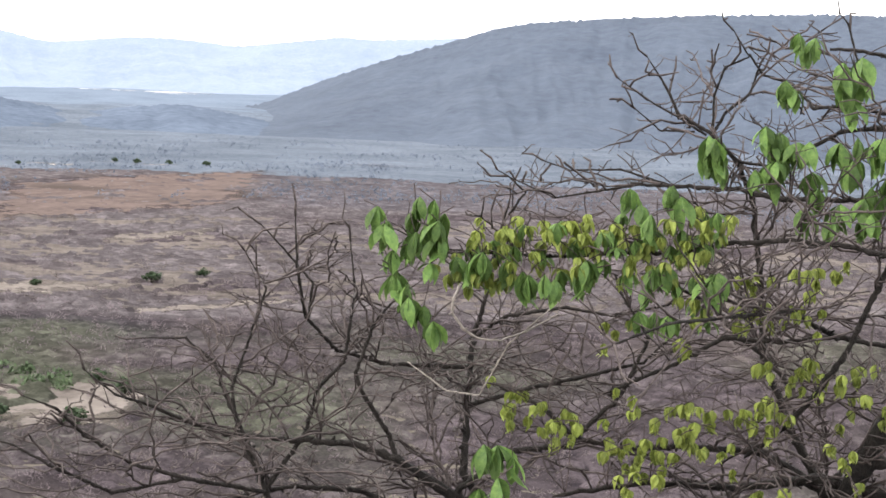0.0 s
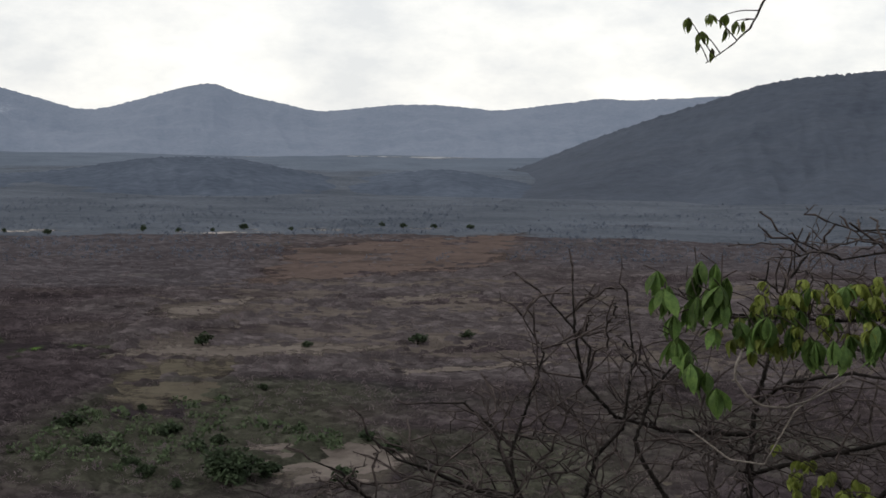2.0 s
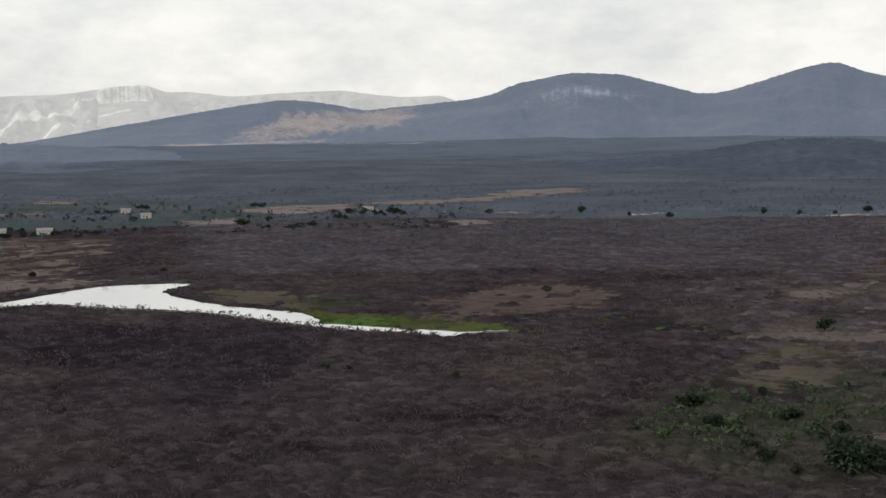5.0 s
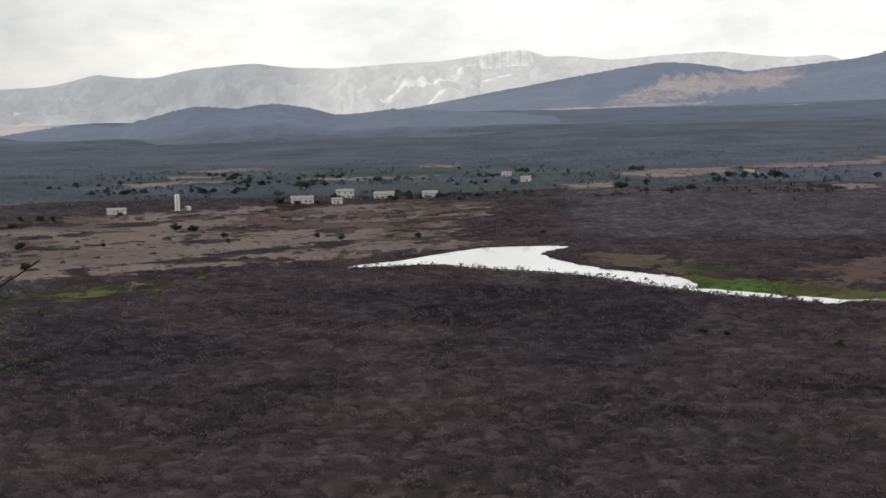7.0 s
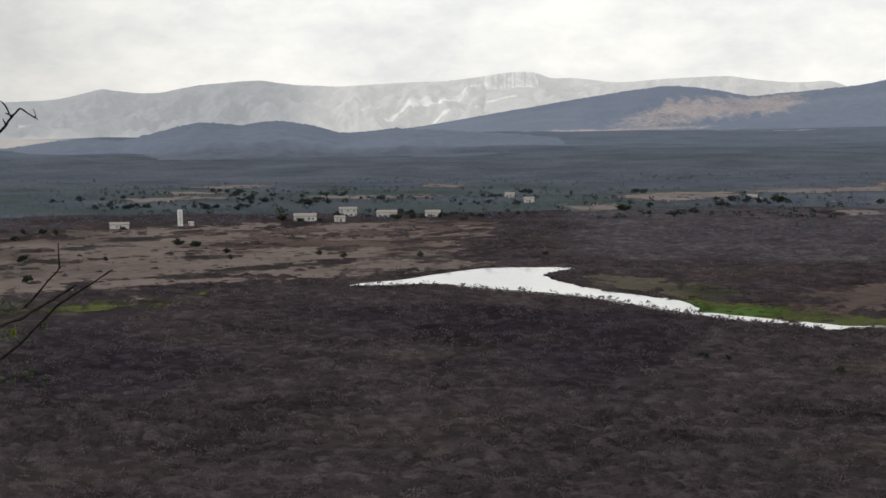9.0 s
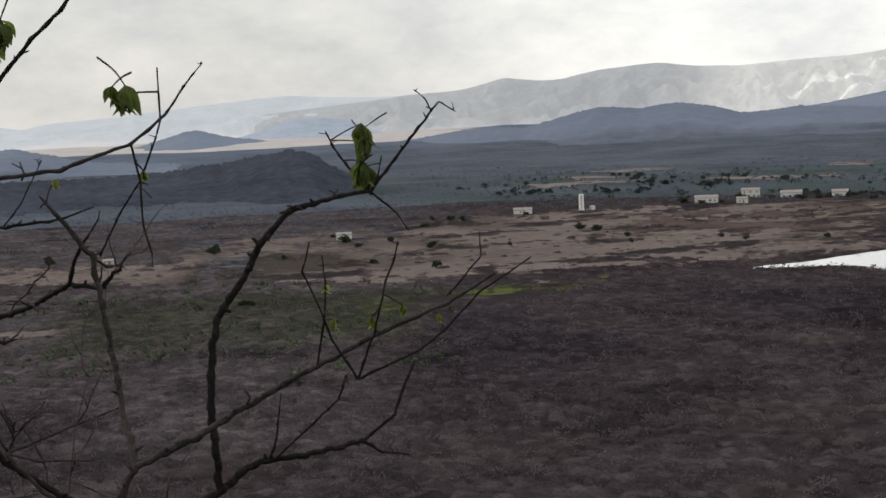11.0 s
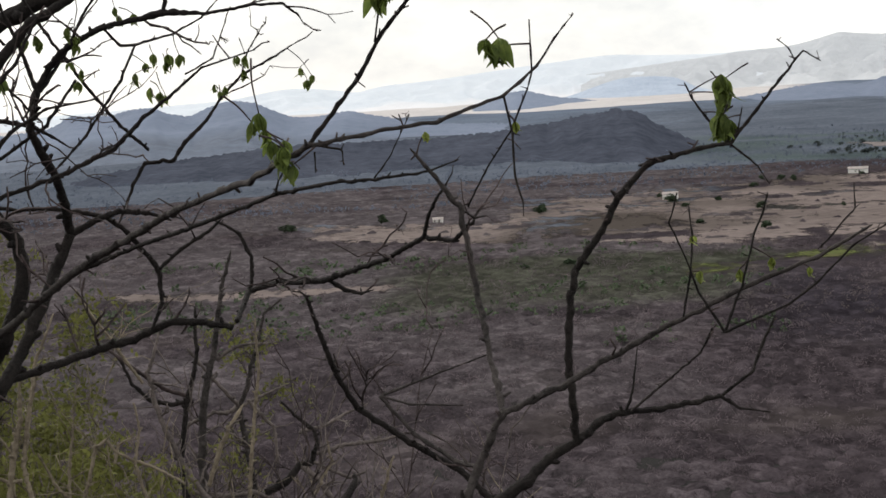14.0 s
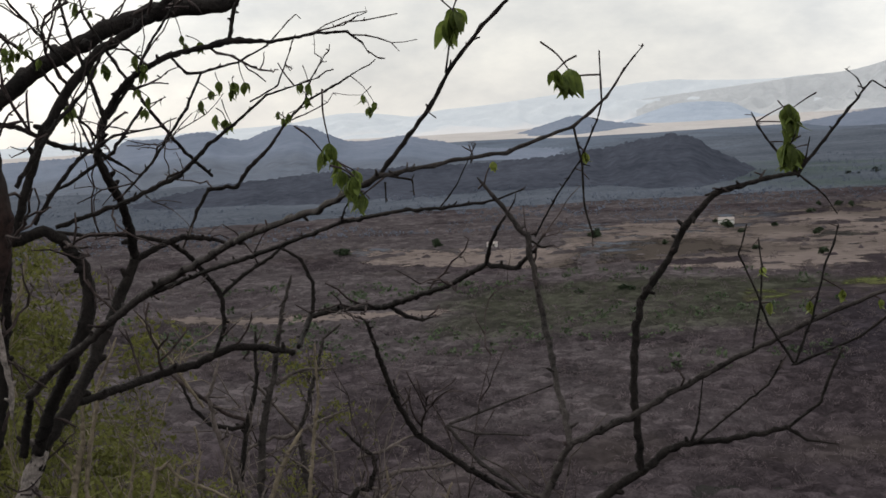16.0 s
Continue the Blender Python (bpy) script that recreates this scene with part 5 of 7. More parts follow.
right_limbs.append([(1.33, 5.42, -0.02, 0.0040), (1.34, 5.41, 0.11, 0.0040), (1.30, 5.42, 0.24, 0.0030), (1.27, 5.42, 0.27, 0.0020)])
right_limbs.append([(1.46, 5.60, -1.47, 0.0215), (1.17, 5.72, -1.32, 0.0140), (0.85, 5.68, -1.30, 0.0116), (0.64, 5.61, -1.30, 0.0104), (0.47, 5.64, -1.27, 0.0093), (0.34, 5.57, -1.15, 0.0082), (0.22, 5.59, -1.10, 0.0061)])
right_limbs.append([(1.32, 5.36, -0.83, 0.0090), (1.12, 5.22, -0.72, 0.0077), (0.84, 4.77, -0.68, 0.0061), (0.57, 4.31, -0.64, 0.0046), (0.41, 4.22, -0.69, 0.0030)])
right_limbs.append([(1.53, 5.50, -0.87, 0.0093), (1.34, 5.46, -0.84, 0.0092), (1.16, 5.50, -0.87, 0.0082), (0.97, 5.54, -0.87, 0.0082), (0.77, 5.56, -0.99, 0.0071), (0.57, 5.47, -1.06, 0.0060)])
right_limbs.append([(1.25, 5.65, -1.07, 0.0095), (1.17, 5.69, -0.97, 0.0095), (1.04, 5.73, -0.88, 0.0085), (0.96, 5.76, -0.78, 0.0074), (0.78, 5.70, -0.70, 0.0062)])
right_limbs.append([(0.36, 5.55, -1.64, 0.0249), (0.03, 5.51, -1.47, 0.0204), (-0.17, 5.44, -1.33, 0.0160), (-0.32, 5.45, -1.28, 0.0120), (-0.57, 5.43, -1.27, 0.0090), (-0.75, 5.32, -1.23, 0.0078), (-0.89, 5.31, -1.19, 0.0069), (-1.00, 5.20, -1.11, 0.0058), (-1.08, 5.09, -1.06, 0.0038), (-1.18, 5.08, -0.98, 0.0019)])
right_limbs.append([(-0.17, 5.44, -1.33, 0.0100), (-0.20, 5.46, -1.25, 0.0080), (-0.30, 5.40, -1.08, 0.0078), (-0.32, 5.41, -1.02, 0.0069), (-0.27, 5.44, -0.86, 0.0059), (-0.21, 5.45, -0.78, 0.0039)])
right_limbs.append([(0.24, 5.56, -1.65, 0.0208), (0.07, 5.63, -1.42, 0.0145), (0.08, 5.79, -1.16, 0.0116), (0.09, 5.93, -0.97, 0.0097), (0.14, 5.95, -0.80, 0.0075), (0.17, 6.07, -0.62, 0.0055), (0.21, 6.08, -0.48, 0.0033)])
right_limbs.append([(0.09, 5.81, -1.06, 0.0085), (-0.07, 5.81, -1.06, 0.0085), (-0.23, 5.71, -1.04, 0.0073), (-0.40, 5.61, -0.98, 0.0061), (-0.51, 5.52, -0.85, 0.0060), (-0.54, 5.45, -0.66, 0.0049), (-0.55, 5.46, -0.49, 0.0020)])
right_limbs.append([(-0.50, 5.53, -0.85, 0.0050), (-0.49, 5.54, -0.73, 0.0050), (-0.60, 5.55, -0.61, 0.0040), (-0.68, 5.55, -0.53, 0.0020)])
right_limbs.append([(-0.55, 5.34, -1.61, 0.0160), (-0.62, 5.38, -1.44, 0.0120), (-0.68, 5.41, -1.31, 0.0100), (-0.77, 5.44, -1.12, 0.0080), (-0.82, 5.46, -1.01, 0.0060), (-0.92, 5.46, -0.93, 0.0040), (-1.07, 5.43, -0.93, 0.0020)])
right_limbs.append([(-0.62, 5.38, -1.44, 0.0090), (-0.49, 5.45, -1.24, 0.0080), (-0.46, 5.48, -1.10, 0.0070), (-0.37, 5.51, -1.00, 0.0060), (-0.34, 5.55, -0.76, 0.0040), (-0.37, 5.57, -0.53, 0.0020)])
right_limbs.append([(-0.71, 5.32, -1.23, 0.0069), (-0.74, 5.35, -1.08, 0.0059), (-0.69, 5.39, -0.91, 0.0049), (-0.64, 5.43, -0.74, 0.0039), (-0.72, 5.43, -0.61, 0.0020)])
right_limbs.append([(-0.61, 5.29, -1.42, 0.0078), (-0.86, 5.17, -1.35, 0.0077), (-1.04, 5.15, -1.30, 0.0067), (-1.19, 5.14, -1.21, 0.0058), (-1.26, 5.04, -1.10, 0.0047), (-1.36, 5.02, -1.06, 0.0019)])
right_limbs.append([(-0.86, 5.17, -1.35, 0.0067), (-1.09, 5.11, -1.39, 0.0067), (-1.24, 5.00, -1.29, 0.0057), (-1.38, 4.98, -1.21, 0.0038), (-1.47, 4.96, -1.18, 0.0019)])
right_limbs.append([(0.03, 5.51, -1.47, 0.0122), (0.23, 5.55, -1.31, 0.0102), (0.43, 5.54, -1.28, 0.0092), (0.62, 5.56, -1.09, 0.0082), (0.71, 5.58, -0.89, 0.0061), (0.61, 5.62, -0.74, 0.0041)])
right_limbs.append([(0.16, 5.65, -1.68, 0.0127), (-0.30, 5.60, -1.49, 0.0104), (-0.53, 5.49, -1.45, 0.0082), (-0.75, 5.36, -1.47, 0.0070)])
right_limbs.append([(0.09, 5.93, -0.97, 0.0075), (0.22, 5.94, -0.88, 0.0075), (0.44, 5.93, -0.84, 0.0065), (0.61, 5.91, -0.86, 0.0054), (0.82, 5.89, -0.81, 0.0043)])
right_limbs.append([(0.08, 5.78, -1.20, 0.0085), (0.29, 5.79, -1.13, 0.0074), (0.52, 5.78, -1.07, 0.0074), (0.72, 5.77, -1.01, 0.0053), (0.90, 5.76, -0.83, 0.0032)])
right_limbs.append([(0.64, 5.55, -0.34, 0.0050), (0.50, 5.57, -0.37, 0.0040), (0.35, 5.58, -0.40, 0.0030), (0.18, 5.59, -0.33, 0.0020)])
right_limbs.append([(0.79, 5.63, -0.35, 0.0051), (0.60, 5.76, -0.30, 0.0042), (0.42, 5.78, -0.31, 0.0031), (0.32, 5.79, -0.28, 0.0021)])
right_limbs.append([(0.21, 5.98, -0.50, 0.0054), (0.27, 5.98, -0.41, 0.0043), (0.20, 5.99, -0.35, 0.0032), (0.16, 6.00, -0.33, 0.0022)])
right_limbs.append([(1.75, 4.75, 0.55, 0.012), (1.30, 4.78, 0.85, 0.010), (0.70, 4.82, 0.90, 0.008), (0.18, 4.86, 0.66, 0.005)])
right_limbs.append([(0.18, 4.86, 0.66, 0.005), (0.06, 4.89, 0.43, 0.004), (0.01, 4.90, 0.33, 0.003), (-0.04, 4.91, 0.28, 0.002), (-0.11, 4.91, 0.23, 0.0015)])
right_limbs.append([(0.06, 5.27, -0.63, 0.0031), (0.02, 5.21, -0.68, 0.0036), (-0.00, 5.16, -0.72, 0.0048), (0.00, 5.15, -0.76, 0.0048), (0.04, 5.14, -0.81, 0.0048), (0.09, 5.14, -0.84, 0.0042), (0.16, 5.13, -0.84, 0.0036), (0.24, 5.18, -0.82, 0.0030), (0.34, 5.24, -0.77, 0.0025)])
right_limbs.append([(-0.14, 5.22, -0.94, 0.0025), (-0.01, 5.21, -1.03, 0.0031), (0.10, 5.20, -1.04, 0.0031), (0.19, 5.18, -0.86, 0.0030), (0.30, 5.19, -0.76, 0.0024), (0.39, 5.24, -0.69, 0.0018)])
right_tree, right_nodes = bare_tree("half_bare_tree", "spreading thorny tree, mostly leafless, with fresh green leaves on some branches", "tree", right_limbs, M_BARK, M_TWIG_RUSSET, RIGHT_BASE,
                                    [(1.40, 5.75, -1.55, 0.03), (0.40, 5.55, -1.75, 0.03), (-0.60, 5.30, -1.75, 0.022), (1.95, 4.9, -0.5, 0.016), (1.9, 5.0, -0.05, 0.012)],
                                    rng, 0.105, 0.56, 2, thinnest=0.0046, root_radius=0.07, zig=0.50, up=0.06, flat=0.09, limit=crown_top, plain=(34, 35, 36, 37), bark_of={36: M_VINE, 37: M_VINE})
put_leaves(right_tree, RIGHT_BASE, right_nodes, [(-0.11, 4.90, -0.36), (-0.20, 4.89, -0.43), (-0.03, 4.89, -0.41), (-0.07, 4.89, -0.45), (-0.14, 4.87, -0.62), (-0.10, 4.86, -0.70), (0.04, 4.88, -0.56), (0.21, 4.87, -0.58), (0.30, 4.86, -0.61), (0.40, 4.85, -0.58), (0.56, 4.85, -0.35), (0.68, 4.84, -0.32), (0.61, 4.83, -0.56), (0.77, 4.80, -0.56), (0.60, 4.81, -0.69), (-0.15, 4.88, -0.51)], "fresh", 8, 64, rng, 0.80, jitter=0.045, extra=2)
put_leaves(right_tree, RIGHT_BASE, right_nodes, [(0.06, 4.93, -0.51), (0.11, 4.93, -0.48), (0.16, 4.93, -0.50), (0.21, 4.93, -0.45), (0.27, 4.92, -0.49), (0.32, 4.92, -0.46), (0.35, 4.91, -0.51), (0.40, 4.91, -0.47), (0.46, 4.91, -0.44), (0.51, 4.90, -0.47), (0.56, 4.90, -0.42), (0.61, 4.89, -0.45), (0.66, 4.88, -0.42), (0.71, 4.87, -0.44), (0.76, 4.87, -0.43), (0.79, 4.86, -0.45), (0.02, 4.93, -0.54), (0.10, 4.92, -0.59), (0.17, 4.92, -0.60), (0.44, 4.90, -0.52), (0.53, 4.89, -0.57), (0.68, 4.86, -0.60), (0.73, 4.85, -0.63), (0.70, 4.87, -0.51), (-0.01, 4.93, -0.58)], "curled", 8, 40, rng, 0.9, jitter=0.07, extra=3)
put_leaves(right_tree, RIGHT_BASE, right_nodes, [(0.06, 4.93, -0.51), (0.11, 4.93, -0.48), (0.16, 4.93, -0.50), (0.21, 4.93, -0.45), (0.27, 4.92, -0.49), (0.32, 4.92, -0.46), (0.35, 4.91, -0.51), (0.40, 4.91, -0.47), (0.46, 4.91, -0.44), (0.51, 4.90, -0.47), (0.56, 4.90, -0.42), (0.61, 4.89, -0.45), (0.66, 4.88, -0.42), (0.71, 4.87, -0.44), (0.76, 4.87, -0.43), (0.79, 4.86, -0.45), (0.02, 4.93, -0.54), (0.10, 4.92, -0.59), (0.17, 4.92, -0.60), (0.44, 4.90, -0.52), (0.53, 4.89, -0.57), (0.68, 4.86, -0.60), (0.73, 4.85, -0.63), (0.70, 4.87, -0.51), (-0.01, 4.93, -0.58)], "fresh", 6, 50, rng, 0.56, jitter=0.08, extra=1)
put_leaves(right_tree, RIGHT_BASE, right_nodes, [(0.11, 4.68, -1.07), (0.10, 4.65, -1.20), (0.18, 4.67, -1.10)], "fresh", 8, 62, rng, 0.82, jitter=0.05, extra=1)
put_leaves(right_tree, RIGHT_BASE, right_nodes, [(1.09, 5.01, 0.16), (1.03, 5.03, 0.01), (1.20, 4.99, -0.01), (1.07, 5.02, -0.15), (1.01, 5.03, -0.23), (0.95, 5.05, -0.11), (1.17, 4.99, -0.15), (1.24, 4.97, -0.20), (1.28, 4.96, -0.28), (1.20, 4.98, -0.34), (1.13, 5.00, -0.31), (1.29, 4.96, -0.14), (0.81, 5.08, -0.17), (0.78, 5.08, -0.19), (0.98, 5.04, -0.26), (1.28, 4.95, -0.37), (1.35, 4.94, -0.23), (1.19, 4.99, 0.06)], "fresh", 7, 60, rng, 0.78, jitter=0.06, extra=2)
put_leaves(right_tree, RIGHT_BASE, right_nodes, [(0.26, 5.30, -1.03), (0.32, 5.28, -1.09), (0.40, 5.27, -1.12), (0.60, 5.26, -1.05), (0.68, 5.24, -1.10), (0.84, 5.21, -1.09), (0.93, 5.20, -1.08), (1.02, 5.19, -1.04), (1.09, 5.17, -1.05), (0.77, 5.22, -1.13), (0.62, 5.22, -1.20), (0.55, 5.24, -1.18), (0.64, 5.21, -1.25), (0.99, 5.26, -0.65), (0.96, 5.27, -0.60), (1.17, 5.22, -0.64), (1.12, 5.21, -0.76), (1.14, 5.18, -0.90), (1.20, 5.16, -0.97), (1.11, 5.18, -0.98), (1.37, 5.11, -0.95), (1.30, 5.09, -1.14), (0.56, 5.31, -0.81), (0.76, 5.27, -0.84), (0.73, 5.22, -1.16), (0.84, 5.20, -1.16), (0.93, 5.18, -1.17), (0.21, 5.30, -1.06), (0.28, 5.28, -1.13), (1.06, 5.16, -1.11)], "curled", 7, 55, rng, 0.95, jitter=0.08, extra=3)
put_leaves(right_tree, RIGHT_BASE, right_nodes, [(1.03, 5.29, -0.72), (0.99, 5.30, -0.73), (1.22, 5.26, -0.59), (1.30, 5.24, -0.56), (1.17, 5.26, -0.70), (1.17, 5.22, -0.96), (1.37, 5.16, -1.00), (0.70, 5.26, -1.22), (0.82, 5.25, -1.20), (0.52, 5.28, -1.23), (0.59, 5.25, -1.30), (0.71, 5.24, -1.29), (1.12, 5.15, -1.29), (1.03, 5.17, -1.32), (1.32, 5.12, -1.22), (1.45, 5.13, -1.01), (0.36, 5.31, -1.19), (0.42, 5.30, -1.19)], "curled", 7, 60, rng, 0.95, jitter=0.05, extra=2)
put_leaves(right_tree, RIGHT_BASE, right_nodes, [(-0.17, 4.90, 0.36), (-0.13, 4.91, 0.32), (-0.14, 4.91, 0.29), (-0.10, 4.91, 0.27), (-0.06, 4.91, 0.33), (-0.03, 4.90, 0.35), (-0.01, 4.90, 0.35), (-0.11, 4.90, 0.37), (-0.06, 4.90, 0.37)], "shade", 4, 60, rng, 0.5)

# slender branches close to the eye
rng = random.Random(23)
FRONT_BASE = on_ground(-3.35, 0.80)
front_limbs = []
front_limbs.append([(-3.22, 0.77, -0.88, 0.0065), (-3.24, 0.81, -0.80, 0.0060), (-3.21, 0.86, -0.69, 0.0049), (-3.32, 0.87, -0.60, 0.0045), (-3.45, 0.88, -0.46, 0.0047), (-3.51, 0.87, -0.30, 0.0047), (-3.53, 0.84, -0.25, 0.0042), (-3.55, 0.79, -0.18, 0.0026)])
front_limbs.append([(-3.21, 0.86, -0.69, 0.0049), (-3.18, 0.98, -0.64, 0.0049), (-3.17, 1.06, -0.60, 0.0044), (-3.13, 1.22, -0.52, 0.0039), (-3.09, 1.35, -0.46, 0.0034), (-3.04, 1.47, -0.41, 0.0029), (-3.00, 1.55, -0.36, 0.0020)])
front_limbs.append([(-3.13, 1.22, -0.52, 0.0024), (-3.13, 1.24, -0.43, 0.0024), (-3.14, 1.25, -0.36, 0.0020), (-3.15, 1.25, -0.31, 0.0015)])
front_limbs.append([(-3.09, 1.29, -0.55, 0.0029), (-3.09, 1.33, -0.46, 0.0024), (-3.09, 1.36, -0.36, 0.0020), (-3.09, 1.38, -0.32, 0.0020), (-3.09, 1.39, -0.29, 0.0015)])
front_limbs.append([(-3.11, 1.21, -0.27, 0.0014), (-3.13, 1.20, -0.33, 0.0019), (-3.12, 1.23, -0.41, 0.0019), (-3.12, 1.25, -0.47, 0.0024), (-3.09, 1.29, -0.55, 0.0029), (-3.05, 1.41, -0.50, 0.0024), (-3.03, 1.46, -0.46, 0.0024), (-3.01, 1.53, -0.39, 0.0020), (-2.97, 1.62, -0.33, 0.0015)])
front_limbs.append([(-3.02, 1.54, -0.27, 0.0010), (-3.02, 1.54, -0.32, 0.0015), (-3.04, 1.48, -0.39, 0.0020)])
front_limbs.append([(-4.01, 0.81, -1.25, 0.0178), (-3.98, 0.97, -1.14, 0.0164), (-3.95, 1.11, -1.04, 0.0151), (-3.95, 1.17, -0.99, 0.0132), (-3.93, 1.24, -0.95, 0.0113), (-3.93, 1.33, -0.89, 0.0095), (-3.89, 1.42, -0.88, 0.0082), (-3.86, 1.51, -0.87, 0.0069), (-3.82, 1.59, -0.85, 0.0063), (-3.80, 1.63, -0.88, 0.0038), (-3.77, 1.69, -0.89, 0.0019)])
front_limbs.append([(-3.82, 1.59, -0.85, 0.0044), (-3.80, 1.67, -0.79, 0.0038), (-3.80, 1.70, -0.72, 0.0044), (-3.80, 1.73, -0.67, 0.0031)])
front_limbs.append([(-3.91, 1.37, -0.88, 0.0044), (-3.91, 1.39, -0.83, 0.0031), (-3.92, 1.41, -0.73, 0.0019)])
front_limbs.append([(-3.90, 1.38, -0.88, 0.0038), (-3.70, 1.40, -0.77, 0.0030), (-3.41, 1.37, -0.65, 0.0027), (-3.13, 1.28, -0.55, 0.0025)])
front_limbs.append([(-3.93, 1.24, -0.95, 0.0094), (-3.91, 1.23, -0.84, 0.0087), (-3.90, 1.22, -0.73, 0.0086), (-3.90, 1.23, -0.61, 0.0086), (-3.90, 1.25, -0.51, 0.0085), (-3.88, 1.32, -0.41, 0.0079), (-3.86, 1.36, -0.33, 0.0079), (-3.83, 1.43, -0.25, 0.0073), (-3.83, 1.53, -0.23, 0.0055), (-3.85, 1.61, -0.22, 0.0050), (-3.88, 1.67, -0.22, 0.0044), (-3.85, 1.73, -0.14, 0.0038), (-3.82, 1.81, -0.04, 0.0031), (-3.81, 1.82, -0.02, 0.0025)])
front_limbs.append([(-3.81, 1.82, -0.02, 0.0025), (-3.82, 1.81, 0.01, 0.0019), (-3.83, 1.79, 0.03, 0.0013)])
front_limbs.append([(-3.81, 1.82, -0.02, 0.0025), (-3.80, 1.84, -0.00, 0.0025), (-3.79, 1.87, -0.02, 0.0019)])
front_limbs.append([(-3.88, 1.67, -0.22, 0.0038), (-3.91, 1.62, -0.15, 0.0031), (-3.92, 1.59, -0.10, 0.0025), (-3.93, 1.58, -0.07, 0.0019)])
front_limbs.append([(-3.88, 1.67, -0.22, 0.0031), (-3.85, 1.73, -0.28, 0.0025), (-3.84, 1.75, -0.32, 0.0013)])
front_limbs.append([(-3.88, 1.67, -0.23, 0.0031), (-3.87, 1.69, -0.18, 0.0025), (-3.87, 1.70, -0.14, 0.0019)])
front_limbs.append([(-5.63, -0.40, -0.90, 0.0140), (-5.55, -0.30, -0.80, 0.0138), (-5.38, -0.13, -0.66, 0.0124), (-5.20, 0.01, -0.54, 0.0119), (-4.91, 0.13, -0.45, 0.0104), (-4.51, 0.26, -0.35, 0.0088), (-4.31, 0.30, -0.31, 0.0084), (-3.60, 0.43, -0.21, 0.0064), (-3.08, 0.49, -0.13, 0.0049), (-3.07, 0.55, -0.12, 0.0040), (-3.07, 0.63, -0.11, 0.0036), (-3.07, 0.73, -0.10, 0.0036), (-3.07, 0.86, -0.06, 0.0032), (-3.08, 0.93, -0.01, 0.0023), (-3.09, 0.97, 0.04, 0.0019), (-3.07, 1.00, 0.08, 0.0009)])
front_limbs.append([(-3.08, 0.49, -0.13, 0.0044), (-3.07, 0.55, -0.06, 0.0044), (-3.06, 0.59, -0.01, 0.0040), (-3.05, 0.63, 0.06, 0.0040), (-3.04, 0.69, 0.13, 0.0035), (-3.02, 0.74, 0.18, 0.0035), (-3.00, 0.80, 0.26, 0.0027)])
front_limbs.append([(-3.05, 0.62, 0.05, 0.0022), (-3.05, 0.63, 0.10, 0.0018), (-3.04, 0.64, 0.14, 0.0013)])
front_limbs.append([(-3.07, 0.50, -0.14, 0.0022), (-3.07, 0.50, -0.15, 0.0018), (-3.07, 0.50, -0.17, 0.0013)])
front_limbs.append([(-3.07, 0.51, -0.13, 0.0022), (-3.07, 0.55, -0.14, 0.0022), (-3.06, 0.55, -0.16, 0.0013)])
front_limbs.append([(-3.07, 0.86, -0.06, 0.0023), (-3.06, 0.87, -0.13, 0.0023), (-3.06, 0.87, -0.21, 0.0018), (-3.05, 0.88, -0.26, 0.0018), (-3.05, 0.88, -0.28, 0.0009)])
front_limbs.append([(-3.08, 0.92, -0.02, 0.0018), (-3.08, 0.92, 0.02, 0.0018), (-3.08, 0.92, 0.07, 0.0014)])
front_limbs.append([(-3.08, 0.92, -0.02, 0.0018), (-3.08, 0.91, -0.05, 0.0018), (-3.21, 0.91, -0.13, 0.0019), (-3.32, 0.89, -0.20, 0.0020), (-3.47, 0.88, -0.29, 0.0021)])
front_limbs.append([(-3.51, 0.87, -0.30, 0.0032), (-3.50, 0.90, -0.32, 0.0026), (-3.50, 0.92, -0.32, 0.0016)])
front_limbs.append([(-3.24, 0.81, -0.80, 0.0045), (-3.30, 0.78, -0.80, 0.0050), (-3.38, 0.71, -0.75, 0.0041), (-3.41, 0.65, -0.67, 0.0036), (-3.40, 0.75, -0.64, 0.0026), (-3.37, 0.87, -0.60, 0.0015)])
front_limbs.append([(-3.41, 0.65, -0.67, 0.0026), (-3.39, 0.71, -0.69, 0.0026), (-3.37, 0.81, -0.70, 0.0015)])
front_limbs.append([(-5.20, 0.01, -0.54, 0.0079), (-5.10, 0.11, -0.50, 0.0078), (-4.91, 0.24, -0.44, 0.0067), (-4.60, 0.36, -0.38, 0.0063), (-4.19, 0.55, -0.28, 0.0057), (-3.98, 0.66, -0.25, 0.0048), (-3.85, 0.78, -0.24, 0.0041), (-3.83, 0.88, -0.23, 0.0029), (-3.82, 0.94, -0.21, 0.0017)])
front_limbs.append([(-4.19, 0.55, -0.28, 0.0031), (-4.09, 0.55, -0.24, 0.0024), (-3.99, 0.56, -0.20, 0.0018)])
front_limbs.append([(-3.86, 0.75, -0.24, 0.0023), (-3.85, 0.79, -0.19, 0.0017), (-3.85, 0.84, -0.10, 0.0012)])
for i, much in ((0, 1.4), (1, 1.35), (10, 1.12), (16, 1.1)):
    front_limbs[i] = [(x, y, z, r * much) for x, y, z, r in front_limbs[i]]
front_tree, front_nodes = bare_tree("sapling", "slender bare sapling with a few drooping young leaves", "tree", front_limbs, M_BARK, M_TWIG, FRONT_BASE,
                                    [(-3.22, 0.77, -0.88, 0.0075), (-4.02, 0.98, -1.12, 0.017)], rng, 0.15, 0.035, 0, thinnest=0.0016, root_radius=0.022, keep=0.6,
                                    bark_of={0: M_BARK_MID, 1: M_BARK_MID, 9: M_BARK_MID, 16: M_BARK_MID, 25: M_BARK_MID, 26: M_BARK_MID})
